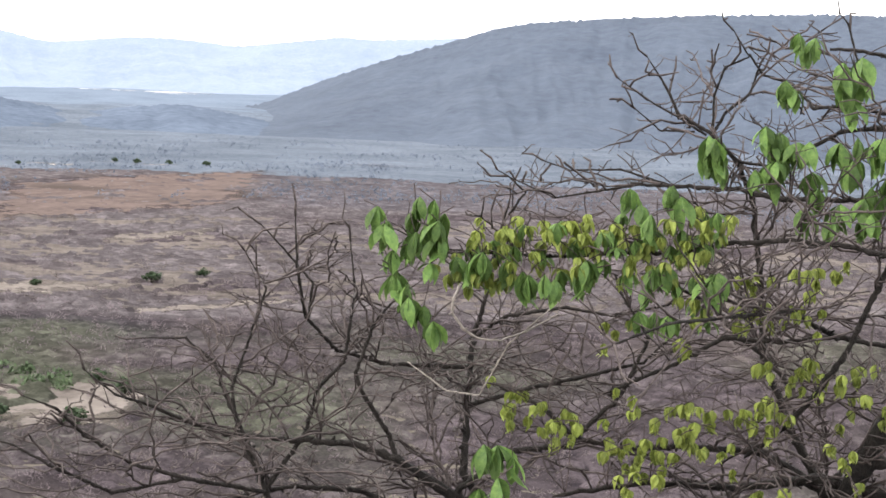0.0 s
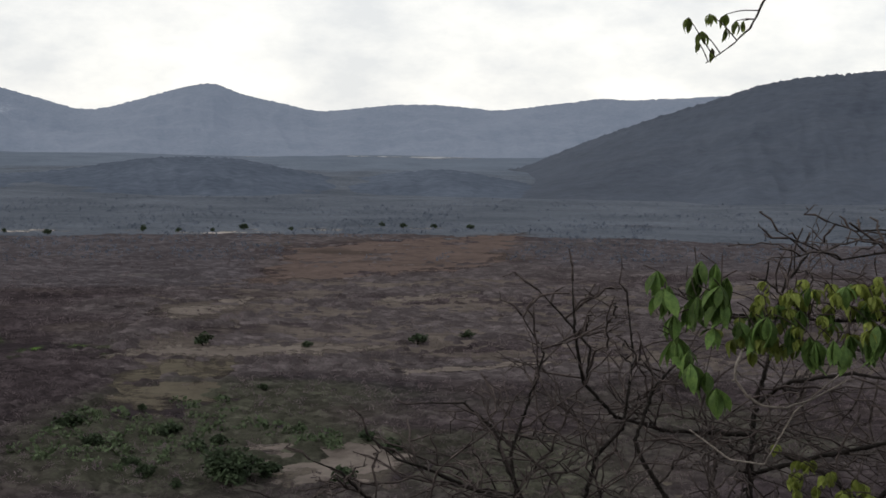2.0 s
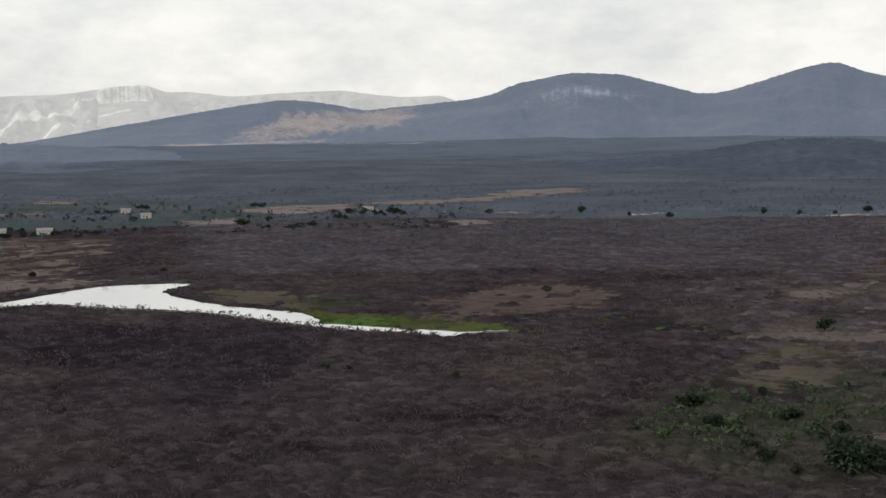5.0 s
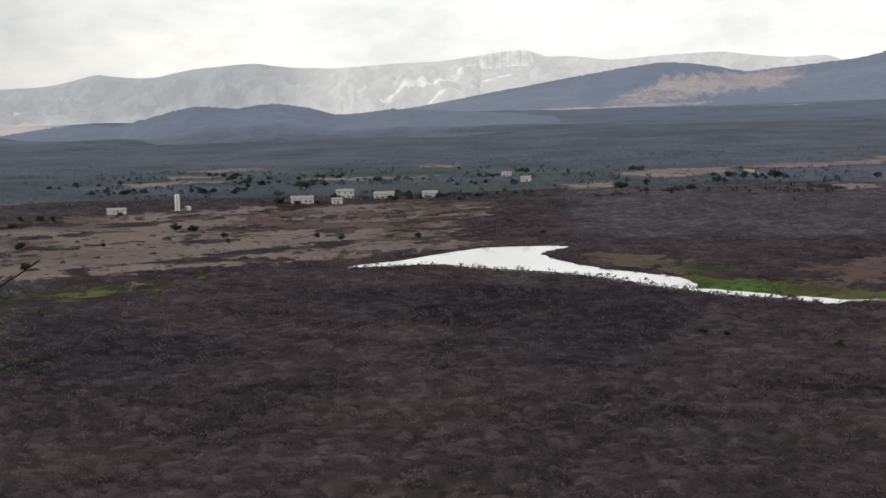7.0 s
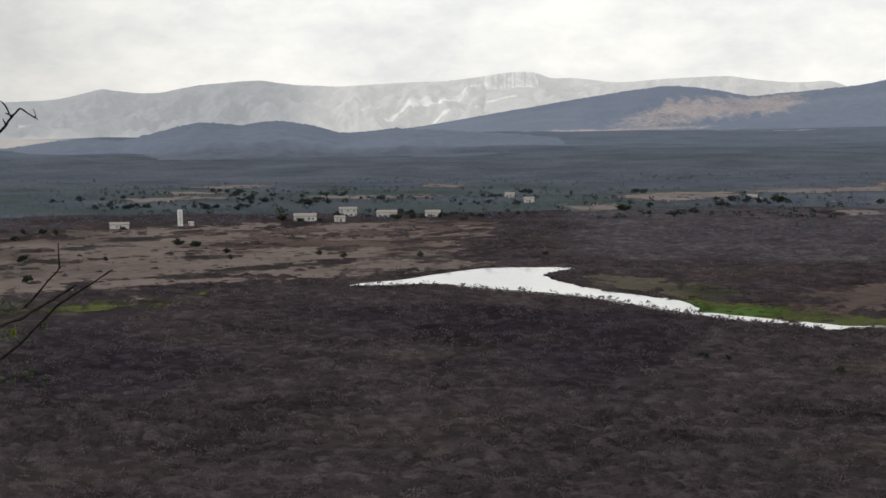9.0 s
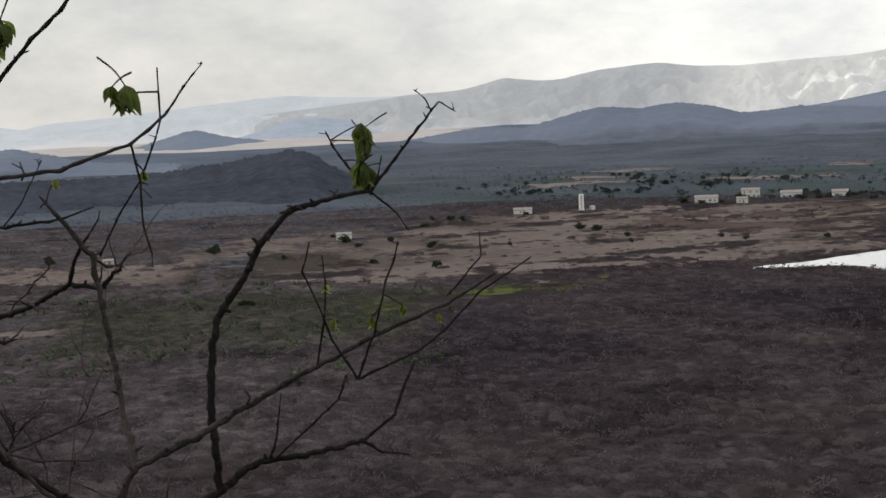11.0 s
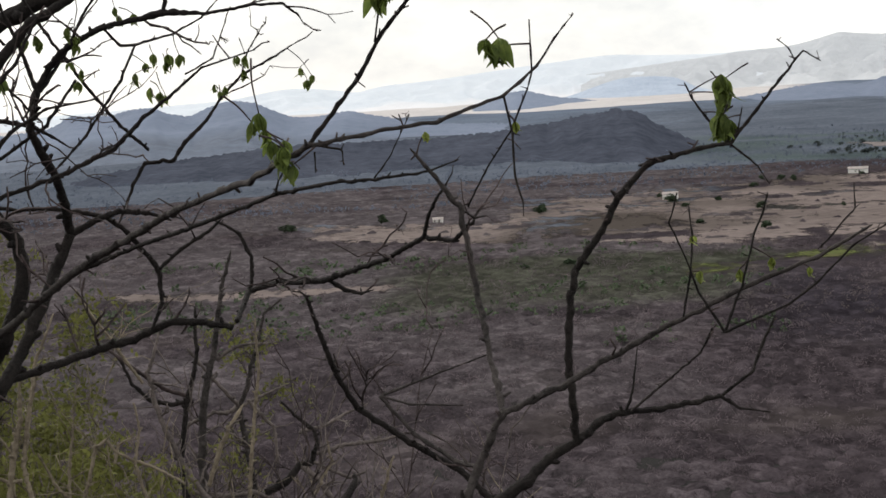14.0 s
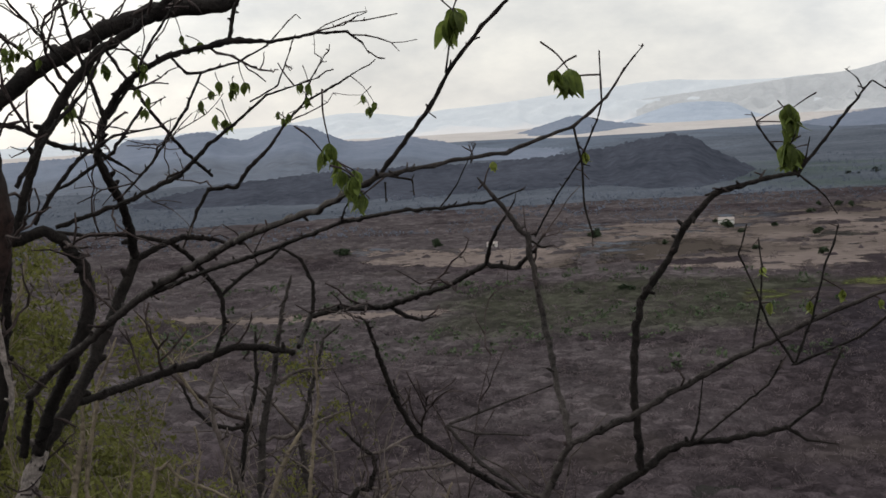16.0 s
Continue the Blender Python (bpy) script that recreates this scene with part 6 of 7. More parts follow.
put_leaves(front_tree, FRONT_BASE, front_nodes, [(-3.07, 0.845, 0.03), (-3.04, 0.64, 0.16)], "tuft", 7, 52, rng, 0.7, jitter=0.016, extra=2)
put_leaves(front_tree, FRONT_BASE, front_nodes, [(-3.89, 1.66, -0.045), (-3.89, 1.655, -0.09), (-3.89, 1.65, -0.14), (-3.88, 1.66, -0.16)], "tuft", 7, 64, rng, 0.9, jitter=0.015, extra=1)
put_leaves(front_tree, FRONT_BASE, front_nodes, [(-3.21, 0.43, -0.09), (-3.21, 0.44, -0.12), (-3.20, 0.46, -0.15)], "shade", 8, 62, rng, 0.44, jitter=0.025, extra=2)
put_leaves(front_tree, FRONT_BASE, front_nodes, [(-3.14, 1.25, -0.36), (-3.13, 1.26, -0.43), (-3.08, 1.39, -0.41), (-3.04, 1.45, -0.43), (-3.10, 1.33, -0.43), (-3.54, 0.81, -0.13), (-3.07, 0.88, -0.11)], "bud", 5, 70, rng, 0.6)

# the darker tree behind it
rng = random.Random(37)
BACK_BASE = on_ground(-5.75, -0.35)
back_limbs = []
back_limbs.append([(-5.24, -0.71, -1.15, 0.0442), (-5.32, -0.58, -0.82, 0.0365), (-5.36, -0.50, -0.67, 0.0346), (-5.38, -0.46, -0.52, 0.0327), (-5.39, -0.42, -0.38, 0.0346), (-5.40, -0.41, -0.27, 0.0365), (-5.40, -0.44, -0.08, 0.0385), (-5.40, -0.45, 0.11, 0.0385), (-5.39, -0.44, 0.33, 0.0346), (-5.37, -0.44, 0.54, 0.0327)])
back_limbs.append([(-5.38, -0.78, -1.17, 0.0416), (-5.42, -0.64, -1.08, 0.0357), (-5.45, -0.50, -1.03, 0.0297), (-5.48, -0.47, -0.88, 0.0198), (-5.52, -0.44, -0.62, 0.0158), (-5.50, -0.42, -0.37, 0.0216)])
back_limbs.append([(-6.02, -1.00, -0.25, 0.0417), (-6.02, -0.74, -0.09, 0.0391), (-5.99, -0.61, 0.01, 0.0366), (-6.00, -0.46, 0.12, 0.0366), (-6.01, -0.31, 0.24, 0.0345), (-6.02, -0.14, 0.33, 0.0345), (-6.02, 0.03, 0.40, 0.0345), (-6.01, 0.20, 0.44, 0.0366), (-6.00, 0.39, 0.44, 0.0280), (-6.00, 0.43, 0.45, 0.0194)])
back_limbs.append([(-6.05, -0.88, -0.16, 0.0285), (-6.08, -0.67, -0.11, 0.0263), (-6.09, -0.59, -0.09, 0.0197), (-6.05, -0.54, 0.00, 0.0098)])
back_limbs.append([(-5.70, -0.41, -0.36, 0.0163), (-5.71, -0.35, -0.17, 0.0173), (-5.72, -0.28, 0.01, 0.0183), (-5.72, -0.18, 0.16, 0.0183), (-5.72, -0.07, 0.28, 0.0183), (-5.72, 0.06, 0.35, 0.0163), (-5.71, 0.16, 0.43, 0.0143), (-5.70, 0.29, 0.54, 0.0122)])
back_limbs.append([(-5.79, -0.41, -1.19, 0.0328), (-5.81, -0.38, -1.11, 0.0286), (-5.89, -0.28, -0.99, 0.0256), (-5.96, -0.22, -0.90, 0.0237), (-6.03, -0.14, -0.75, 0.0239), (-6.10, -0.08, -0.63, 0.0219), (-6.11, -0.01, -0.49, 0.0197), (-6.02, -0.02, -0.37, 0.0172), (-5.93, -0.04, -0.26, 0.0159), (-5.83, -0.08, -0.17, 0.0166), (-5.78, -0.11, -0.09, 0.0144), (-5.73, -0.08, 0.02, 0.0132), (-5.73, -0.04, 0.10, 0.0122), (-5.68, 0.02, 0.17, 0.0111), (-5.63, 0.13, 0.23, 0.0100)])
back_limbs.append([(-5.62, 0.13, 0.23, 0.0110), (-5.60, 0.19, 0.25, 0.0100), (-5.57, 0.26, 0.26, 0.0089), (-5.54, 0.37, 0.28, 0.0128), (-5.53, 0.51, 0.27, 0.0059), (-5.51, 0.67, 0.29, 0.0049), (-5.50, 0.77, 0.29, 0.0049), (-5.50, 0.82, 0.25, 0.0039), (-5.50, 0.84, 0.22, 0.0020)])
back_limbs.append([(-5.54, 0.37, 0.28, 0.0079), (-5.53, 0.39, 0.38, 0.0079), (-5.52, 0.43, 0.47, 0.0069)])
back_limbs.append([(-6.11, -0.01, -0.49, 0.0153), (-6.12, 0.10, -0.44, 0.0121), (-6.12, 0.17, -0.42, 0.0110), (-6.12, 0.27, -0.43, 0.0088), (-6.11, 0.33, -0.45, 0.0066)])
back_limbs.append([(-5.61, -0.26, -0.32, 0.0080), (-5.62, -0.15, -0.29, 0.0080), (-5.63, 0.01, -0.24, 0.0080), (-5.63, 0.17, -0.17, 0.0080), (-5.63, 0.28, -0.07, 0.0070), (-5.62, 0.40, 0.02, 0.0050), (-5.62, 0.49, 0.09, 0.0040), (-5.60, 0.67, 0.14, 0.0020)])
back_limbs.append([(-5.59, -0.46, -0.37, 0.0260), (-5.60, -0.38, -0.35, 0.0230), (-5.61, -0.30, -0.33, 0.0210), (-5.61, -0.24, -0.37, 0.0220), (-5.61, -0.18, -0.46, 0.0220), (-5.60, -0.16, -0.57, 0.0240), (-5.59, -0.19, -0.67, 0.0260), (-5.61, -0.25, -0.80, 0.0242), (-5.69, -0.33, -0.95, 0.0226), (-5.75, -0.39, -1.12, 0.0231)])
back_limbs.append([(-4.99, -0.52, 0.01, 0.0106), (-4.99, -0.49, -0.10, 0.0106), (-4.99, -0.46, -0.26, 0.0124), (-4.99, -0.43, -0.41, 0.0106), (-4.98, -0.41, -0.55, 0.0088), (-4.95, -0.38, -0.79, 0.0088)])
back_limbs.append([(-5.86, -0.75, 0.20, 0.0095), (-5.89, -0.61, 0.08, 0.0095), (-5.90, -0.50, 0.06, 0.0095), (-5.91, -0.38, 0.03, 0.0095), (-5.92, -0.26, -0.04, 0.0095), (-5.93, -0.10, -0.08, 0.0085), (-5.93, -0.01, -0.14, 0.0042)])
back_limbs.append([(-5.90, -0.39, -1.13, 0.0258), (-6.04, -0.27, -1.01, 0.0164), (-6.26, 0.01, -0.97, 0.0170), (-6.31, 0.19, -0.94, 0.0172), (-6.27, 0.34, -0.88, 0.0159), (-6.26, 0.46, -0.89, 0.0148), (-6.20, 0.57, -0.91, 0.0135)])
back_limbs.append([(-6.21, -0.36, -0.36, 0.0078), (-6.21, -0.20, -0.39, 0.0078), (-6.22, -0.05, -0.40, 0.0078), (-6.22, 0.12, -0.44, 0.0089), (-6.26, 0.20, -0.51, 0.0101), (-6.29, 0.31, -0.67, 0.0102), (-6.28, 0.31, -0.80, 0.0091), (-6.27, 0.28, -0.87, 0.0079)])
back_limbs.append([(-6.29, 0.31, -0.67, 0.0079), (-6.30, 0.40, -0.60, 0.0079), (-6.30, 0.54, -0.52, 0.0068)])
back_limbs.append([(-6.19, 0.59, -0.89, 0.0101), (-6.55, 0.68, -0.82, 0.0119), (-6.34, 0.78, -0.77, 0.0127), (-6.02, 0.92, -0.74, 0.0121), (-5.91, 1.00, -0.70, 0.0097), (-5.70, 1.11, -0.64, 0.0093), (-5.48, 1.21, -0.55, 0.0090), (-5.36, 1.29, -0.56, 0.0088), (-5.25, 1.33, -0.49, 0.0058), (-5.25, 1.35, -0.46, 0.0038)])
back_limbs.append([(-6.02, 0.94, -0.74, 0.0088), (-6.01, 1.00, -0.78, 0.0088), (-5.99, 1.06, -0.80, 0.0066), (-5.99, 1.08, -0.79, 0.0044)])
back_limbs.append([(-5.48, 1.21, -0.55, 0.0080), (-5.43, 1.22, -0.47, 0.0069), (-5.38, 1.24, -0.41, 0.0059), (-5.38, 1.28, -0.36, 0.0029)])
back_limbs.append([(-6.55, 0.69, -0.82, 0.0083), (-6.56, 0.70, -0.68, 0.0083), (-6.58, 0.66, -0.58, 0.0072), (-6.59, 0.59, -0.53, 0.0060)])
back_limbs.append([(-6.91, 1.83, -2.02, 0.0175), (-7.02, 1.65, -1.82, 0.0162), (-7.01, 1.41, -1.65, 0.0159), (-7.04, 1.18, -1.47, 0.0145), (-6.94, 1.08, -1.29, 0.0129), (-6.88, 1.01, -1.09, 0.0114), (-6.81, 0.95, -0.90, 0.0075), (-6.82, 0.93, -0.88, 0.0037)])
back_limbs.append([(-5.72, -0.49, -1.45, 0.0444), (-5.76, -0.46, -1.31, 0.0381), (-5.78, -0.42, -1.21, 0.0338), (-5.80, -0.38, -1.12, 0.0286)])
back_limbs.append([(-5.79, -0.45, -1.14, 0.0169), (-5.77, -0.42, -1.00, 0.0157), (-5.74, -0.40, -0.91, 0.0125)])
back_limbs.append([(-6.42, 0.31, -0.20, 0.0069), (-6.22, 0.21, -0.10, 0.0067), (-6.03, 0.09, 0.06, 0.0065), (-5.92, -0.03, 0.25, 0.0063), (-5.90, -0.12, 0.41, 0.0053)])
back_limbs.append([(-5.93, 0.06, 0.08, 0.0053), (-5.92, -0.06, -0.08, 0.0063), (-5.91, -0.23, -0.19, 0.0063)])
back_limbs.append([(-6.31, 0.54, -0.10, 0.0068), (-6.31, 0.45, -0.18, 0.0079), (-6.31, 0.40, -0.25, 0.0079), (-6.32, 0.29, -0.25, 0.0079), (-6.32, 0.24, -0.33, 0.0068), (-6.31, 0.20, -0.42, 0.0057)])
back_limbs.append([(-6.31, 0.54, -0.10, 0.0068), (-6.31, 0.60, -0.02, 0.0057), (-6.30, 0.69, 0.07, 0.0045), (-6.28, 0.83, 0.14, 0.0045), (-6.26, 0.92, 0.19, 0.0023)])
back_limbs.append([(-6.30, 0.69, 0.07, 0.0034), (-6.29, 0.72, 0.16, 0.0034), (-6.28, 0.78, 0.25, 0.0023)])
back_limbs.append([(-5.72, -0.07, 0.03, 0.0082), (-5.72, -0.11, 0.18, 0.0071), (-5.71, -0.17, 0.34, 0.0061), (-5.69, -0.20, 0.50, 0.0051)])
back_limbs.append([(-5.72, -0.06, 0.04, 0.0061), (-5.72, 0.03, 0.16, 0.0061), (-5.72, 0.10, 0.29, 0.0051), (-5.71, 0.18, 0.40, 0.0041), (-5.70, 0.22, 0.48, 0.0031)])
back_limbs.append([(-5.81, -0.17, 0.21, 0.0062), (-5.80, -0.26, 0.33, 0.0052), (-5.78, -0.36, 0.45, 0.0042), (-5.77, -0.41, 0.53, 0.0031)])
back_limbs.append([(-5.79, -0.41, 0.36, 0.0052), (-5.80, -0.30, 0.26, 0.0052), (-5.82, -0.18, 0.07, 0.0052), (-5.82, -0.09, -0.04, 0.0042)])
back_limbs.append([(-5.62, 0.27, 0.18, 0.0050), (-5.62, 0.21, 0.06, 0.0050), (-5.63, 0.08, -0.12, 0.0050), (-5.62, -0.01, -0.21, 0.0040)])
back_limbs.append([(-5.62, 0.17, 0.24, 0.0050), (-5.62, 0.22, 0.18, 0.0050), (-5.62, 0.27, 0.18, 0.0050), (-5.61, 0.40, 0.21, 0.0040), (-5.60, 0.50, 0.26, 0.0030), (-5.59, 0.56, 0.32, 0.0020)])
back_limbs.append([(-5.61, 0.43, 0.07, 0.0030), (-5.61, 0.53, 0.12, 0.0030), (-5.60, 0.58, 0.24, 0.0020)])
back_limbs.append([(-5.40, -0.36, -0.17, 0.0087), (-5.41, -0.30, -0.08, 0.0087), (-5.42, -0.22, 0.03, 0.0077), (-5.42, -0.12, 0.13, 0.0058), (-5.42, -0.05, 0.26, 0.0048)])
back_limbs.append([(-5.50, -0.32, -0.30, 0.0078), (-5.51, -0.24, -0.18, 0.0078), (-5.52, -0.16, -0.09, 0.0069), (-5.52, -0.04, -0.02, 0.0049), (-5.53, 0.11, 0.00, 0.0029)])
back_tree, back_nodes = bare_tree("leaning_tree", "leaning dark-barked tree, nearly leafless, with crooked limbs", "tree", back_limbs, M_BARK, M_TWIG, BACK_BASE,
                                  [(-5.75, -0.52, -1.75, 0.045), (-5.35, -0.75, -1.55, 0.05), (-7.35, 1.2, -1.9, 0.02)], rng, 0.17, 0.36, 1, thinnest=0.0032, root_radius=0.07, keep=0.6,
                                  bark_of={0: M_BARK_RED, 11: M_BARK_GREY, 21: M_BARK_GREY})
put_leaves(back_tree, BACK_BASE, back_nodes, [(-6.29, 0.69, 0.14), (-6.30, 0.59, 0.05), (-5.61, 0.41, 0.14), (-5.72, 0.30, 0.12), (-5.72, 0.32, 0.03), (-6.46, 0.98, 0.05), (-5.60, -0.31, 0.29), (-5.70, -0.10, 0.41), (-5.72, -0.05, 0.23), (-5.62, 0.23, 0.27), (-5.62, 0.09, 0.23), (-5.72, 0.08, 0.10), (-5.72, -0.19, 0.10), (-5.60, -0.37, 0.26) , (-5.00, -0.45, -0.04), (-5.60, -0.39, 0.26)], "tuft", 5, 66, rng, 0.68, jitter=0.05, extra=2)


# ---------------------------------------------------------------- thicket on the slope
rng = random.Random(51)
GREY_BASE = on_ground(-7.55, 0.62)
grey_limbs = []
grey_limbs.append([(-7.74, 0.49, -2.11, 0.0219), (-7.77, 0.50, -1.97, 0.0219), (-7.81, 0.49, -1.83, 0.0201), (-7.85, 0.51, -1.67, 0.0201), (-7.87, 0.53, -1.53, 0.0201), (-7.89, 0.56, -1.41, 0.0183), (-7.91, 0.60, -1.30, 0.0164), (-7.93, 0.62, -1.19, 0.0146), (-7.95, 0.65, -1.05, 0.0128), (-7.96, 0.67, -0.96, 0.0110), (-7.97, 0.72, -0.82, 0.0073)])
grey_limbs.append([(-7.64, 0.41, -2.10, 0.0162), (-7.68, 0.39, -1.94, 0.0144), (-7.73, 0.39, -1.77, 0.0144), (-7.76, 0.42, -1.61, 0.0144), (-7.78, 0.44, -1.50, 0.0126), (-7.80, 0.48, -1.39, 0.0126), (-7.82, 0.51, -1.28, 0.0108), (-7.84, 0.51, -1.17, 0.0090), (-7.85, 0.52, -1.08, 0.0072)])
grey_limbs.append([(-7.80, 0.74, -2.18, 0.0167), (-7.85, 0.75, -2.02, 0.0167), (-7.89, 0.74, -1.87, 0.0167), (-7.93, 0.72, -1.70, 0.0148), (-7.95, 0.71, -1.59, 0.0148), (-7.96, 0.76, -1.50, 0.0130), (-7.99, 0.80, -1.36, 0.0111), (-8.00, 0.84, -1.25, 0.0093), (-8.02, 0.88, -1.13, 0.0074), (-8.02, 0.95, -1.08, 0.0056)])
grey_limbs.append([(-7.54, 0.57, -2.06, 0.0160), (-7.58, 0.47, -1.92, 0.0142), (-7.62, 0.39, -1.78, 0.0142), (-7.66, 0.32, -1.61, 0.0142), (-7.69, 0.28, -1.47, 0.0125), (-7.72, 0.26, -1.33, 0.0107), (-7.73, 0.29, -1.25, 0.0089), (-7.75, 0.33, -1.14, 0.0053)])
grey_limbs.append([(-7.78, 0.47, -1.50, 0.0126), (-7.78, 0.37, -1.51, 0.0126), (-7.79, 0.26, -1.48, 0.0108), (-7.81, 0.18, -1.39, 0.0090), (-7.83, 0.14, -1.28, 0.0072), (-7.84, 0.09, -1.22, 0.0054)])
grey_limbs.append([(-7.79, 0.46, -1.48, 0.0108), (-7.80, 0.35, -1.44, 0.0108), (-7.72, 0.24, -1.34, 0.0107), (-7.73, 0.14, -1.25, 0.0089), (-7.74, 0.07, -1.19, 0.0053)])
grey_limbs.append([(-7.84, 0.80, -2.03, 0.0204), (-7.84, 0.91, -1.99, 0.0204), (-7.85, 0.99, -1.91, 0.0185), (-7.85, 1.05, -1.90, 0.0167), (-7.86, 1.09, -1.81, 0.0130), (-7.88, 1.08, -1.74, 0.0111), (-7.90, 1.01, -1.68, 0.0093), (-7.93, 0.94, -1.60, 0.0056)])
grey_limbs.append([(-7.85, 0.99, -1.91, 0.0148), (-7.82, 1.07, -1.98, 0.0148), (-7.78, 1.14, -2.10, 0.0148), (-7.75, 1.16, -2.21, 0.0148)])
grey_limbs.append([(-7.95, 0.71, -1.59, 0.0111), (-7.95, 0.64, -1.62, 0.0111), (-7.91, 0.58, -1.60, 0.0092), (-7.86, 0.45, -1.63, 0.0091), (-7.85, 0.42, -1.67, 0.0055)])
grey_limbs.append([(-7.91, 0.61, -1.33, 0.0110), (-7.91, 0.69, -1.28, 0.0091), (-7.90, 0.77, -1.26, 0.0073), (-7.89, 0.89, -1.27, 0.0055)])
grey_limbs.append([(-7.68, 0.51, -1.92, 0.0126), (-7.72, 0.59, -1.73, 0.0126), (-7.75, 0.68, -1.59, 0.0108)])
grey_limbs.append([(-7.95, 0.73, -1.59, 0.0093), (-7.95, 0.85, -1.54, 0.0074), (-7.94, 0.97, -1.50, 0.0037)])
grey_limbs.append([(-7.95, 0.76, -1.56, 0.0111), (-7.93, 0.82, -1.65, 0.0111), (-7.91, 0.88, -1.71, 0.0093), (-7.88, 0.88, -1.86, 0.0074)])
grey_limbs.append([(-7.54, 0.69, -2.02, 0.0107), (-7.59, 0.72, -1.80, 0.0107), (-7.63, 0.75, -1.64, 0.0089), (-7.66, 0.77, -1.51, 0.0089), (-7.68, 0.80, -1.37, 0.0071), (-7.72, 0.80, -1.14, 0.0053)])
grey_limbs.append([(-7.68, 0.42, -1.94, 0.0108), (-7.66, 0.59, -1.98, 0.0108), (-7.75, 0.74, -2.00, 0.0110), (-7.83, 0.83, -2.06, 0.0093)])
grey_limbs.append([(-7.85, 1.08, -1.86, 0.0111), (-7.84, 1.23, -1.83, 0.0111), (-7.81, 1.41, -1.82, 0.0093), (-7.80, 1.51, -1.80, 0.0056)])
grey_limbs.append([(-7.89, 1.00, -1.75, 0.0093), (-7.88, 1.15, -1.72, 0.0093), (-7.87, 1.25, -1.67, 0.0074), (-7.86, 1.34, -1.64, 0.0037)])
grey_limbs.append([(-7.85, 1.06, -1.90, 0.0111), (-7.82, 1.15, -1.95, 0.0093), (-7.80, 1.23, -1.99, 0.0093), (-7.79, 1.29, -1.98, 0.0056)])
grey_limbs.append([(-7.92, 0.47, -1.26, 0.0073), (-7.90, 0.56, -1.39, 0.0073), (-7.87, 0.64, -1.49, 0.0091), (-7.95, 0.71, -1.59, 0.0111)])
bare_tree("leafless_shrub", "leafless grey-barked shrub with tangled arching stems", "shrub", grey_limbs, M_TWIG_GREY, M_TWIG_GREY, GREY_BASE,
          [(-7.74, 0.49, -2.11, 0.0219), (-7.64, 0.41, -2.1, 0.0162), (-7.8, 0.74, -2.18, 0.0167), (-7.54, 0.57, -2.06, 0.016), (-7.54, 0.69, -2.02, 0.0107)], rng, 0.16, 0.20, 1, thinnest=0.0026, root_radius=0.02, keep=0.75,
          bark_of={1: M_BARK, 4: M_BARK, 5: M_TWIG, 6: M_BARK, 10: M_STRAW, 13: M_STRAW, 2: M_BARK_MID, 0: M_BARK_MID})
rng = random.Random(53)
STRAW_BASE = on_ground(-6.75, -0.35)
straw_limbs = []
straw_limbs.append([(-6.97, -0.40, -1.83, 0.0158), (-7.03, -0.38, -1.64, 0.0144), (-7.05, -0.36, -1.52, 0.0144), (-7.09, -0.32, -1.37, 0.0115), (-7.12, -0.31, -1.20, 0.0072)])
straw_limbs.append([(-6.98, -0.26, -1.84, 0.0115), (-7.02, -0.30, -1.69, 0.0115), (-7.05, -0.32, -1.57, 0.0101), (-7.09, -0.29, -1.37, 0.0086), (-7.12, -0.24, -1.20, 0.0058)])
straw_limbs.append([(-7.11, -0.14, -1.77, 0.0073), (-7.13, -0.20, -1.68, 0.0073), (-7.15, -0.25, -1.57, 0.0058)])
straw_limbs.append([(-7.11, -0.08, -1.77, 0.0088), (-7.15, -0.03, -1.62, 0.0088), (-7.17, -0.01, -1.55, 0.0088), (-7.17, 0.04, -1.52, 0.0088), (-7.16, 0.08, -1.58, 0.0073), (-7.15, 0.15, -1.62, 0.0073), (-7.14, 0.25, -1.67, 0.0073), (-7.12, 0.35, -1.73, 0.0058)])
straw_limbs.append([(-7.15, 0.07, -1.63, 0.0073), (-7.17, 0.09, -1.55, 0.0073), (-7.17, 0.15, -1.52, 0.0044)])
straw_limbs.append([(-7.05, -0.36, -1.52, 0.0072), (-7.07, -0.41, -1.44, 0.0058), (-7.07, -0.46, -1.38, 0.0043)])
straw_limbs.append([(-7.03, -0.33, -1.63, 0.0086), (-7.03, -0.38, -1.63, 0.0086), (-7.03, -0.46, -1.60, 0.0072), (-7.03, -0.55, -1.57, 0.0058)])
straw_limbs.append([(-7.08, 0.03, -1.90, 0.0088), (-7.10, -0.03, -1.82, 0.0088), (-7.11, -0.14, -1.77, 0.0088), (-7.15, -0.13, -1.61, 0.0073), (-7.18, -0.10, -1.46, 0.0044)])
straw_limbs.append([(-7.05, -0.32, -1.57, 0.0086), (-7.20, -0.28, -1.34, 0.0088), (-7.33, -0.25, -1.16, 0.0074), (-7.35, -0.19, -1.04, 0.0059), (-7.36, -0.16, -0.97, 0.0044)])
straw_limbs.append([(-7.51, 0.23, -1.34, 0.0076), (-7.53, 0.16, -1.23, 0.0076), (-7.56, 0.08, -1.09, 0.0061), (-7.57, 0.02, -1.00, 0.0061), (-7.58, -0.04, -0.89, 0.0046)])
straw_limbs.append([(-6.91, -0.57, -1.11, 0.0070), (-6.93, -0.59, -0.99, 0.0070), (-6.93, -0.61, -0.91, 0.0070), (-6.95, -0.58, -0.82, 0.0070), (-6.97, -0.52, -0.65, 0.0056), (-6.99, -0.49, -0.53, 0.0042)])
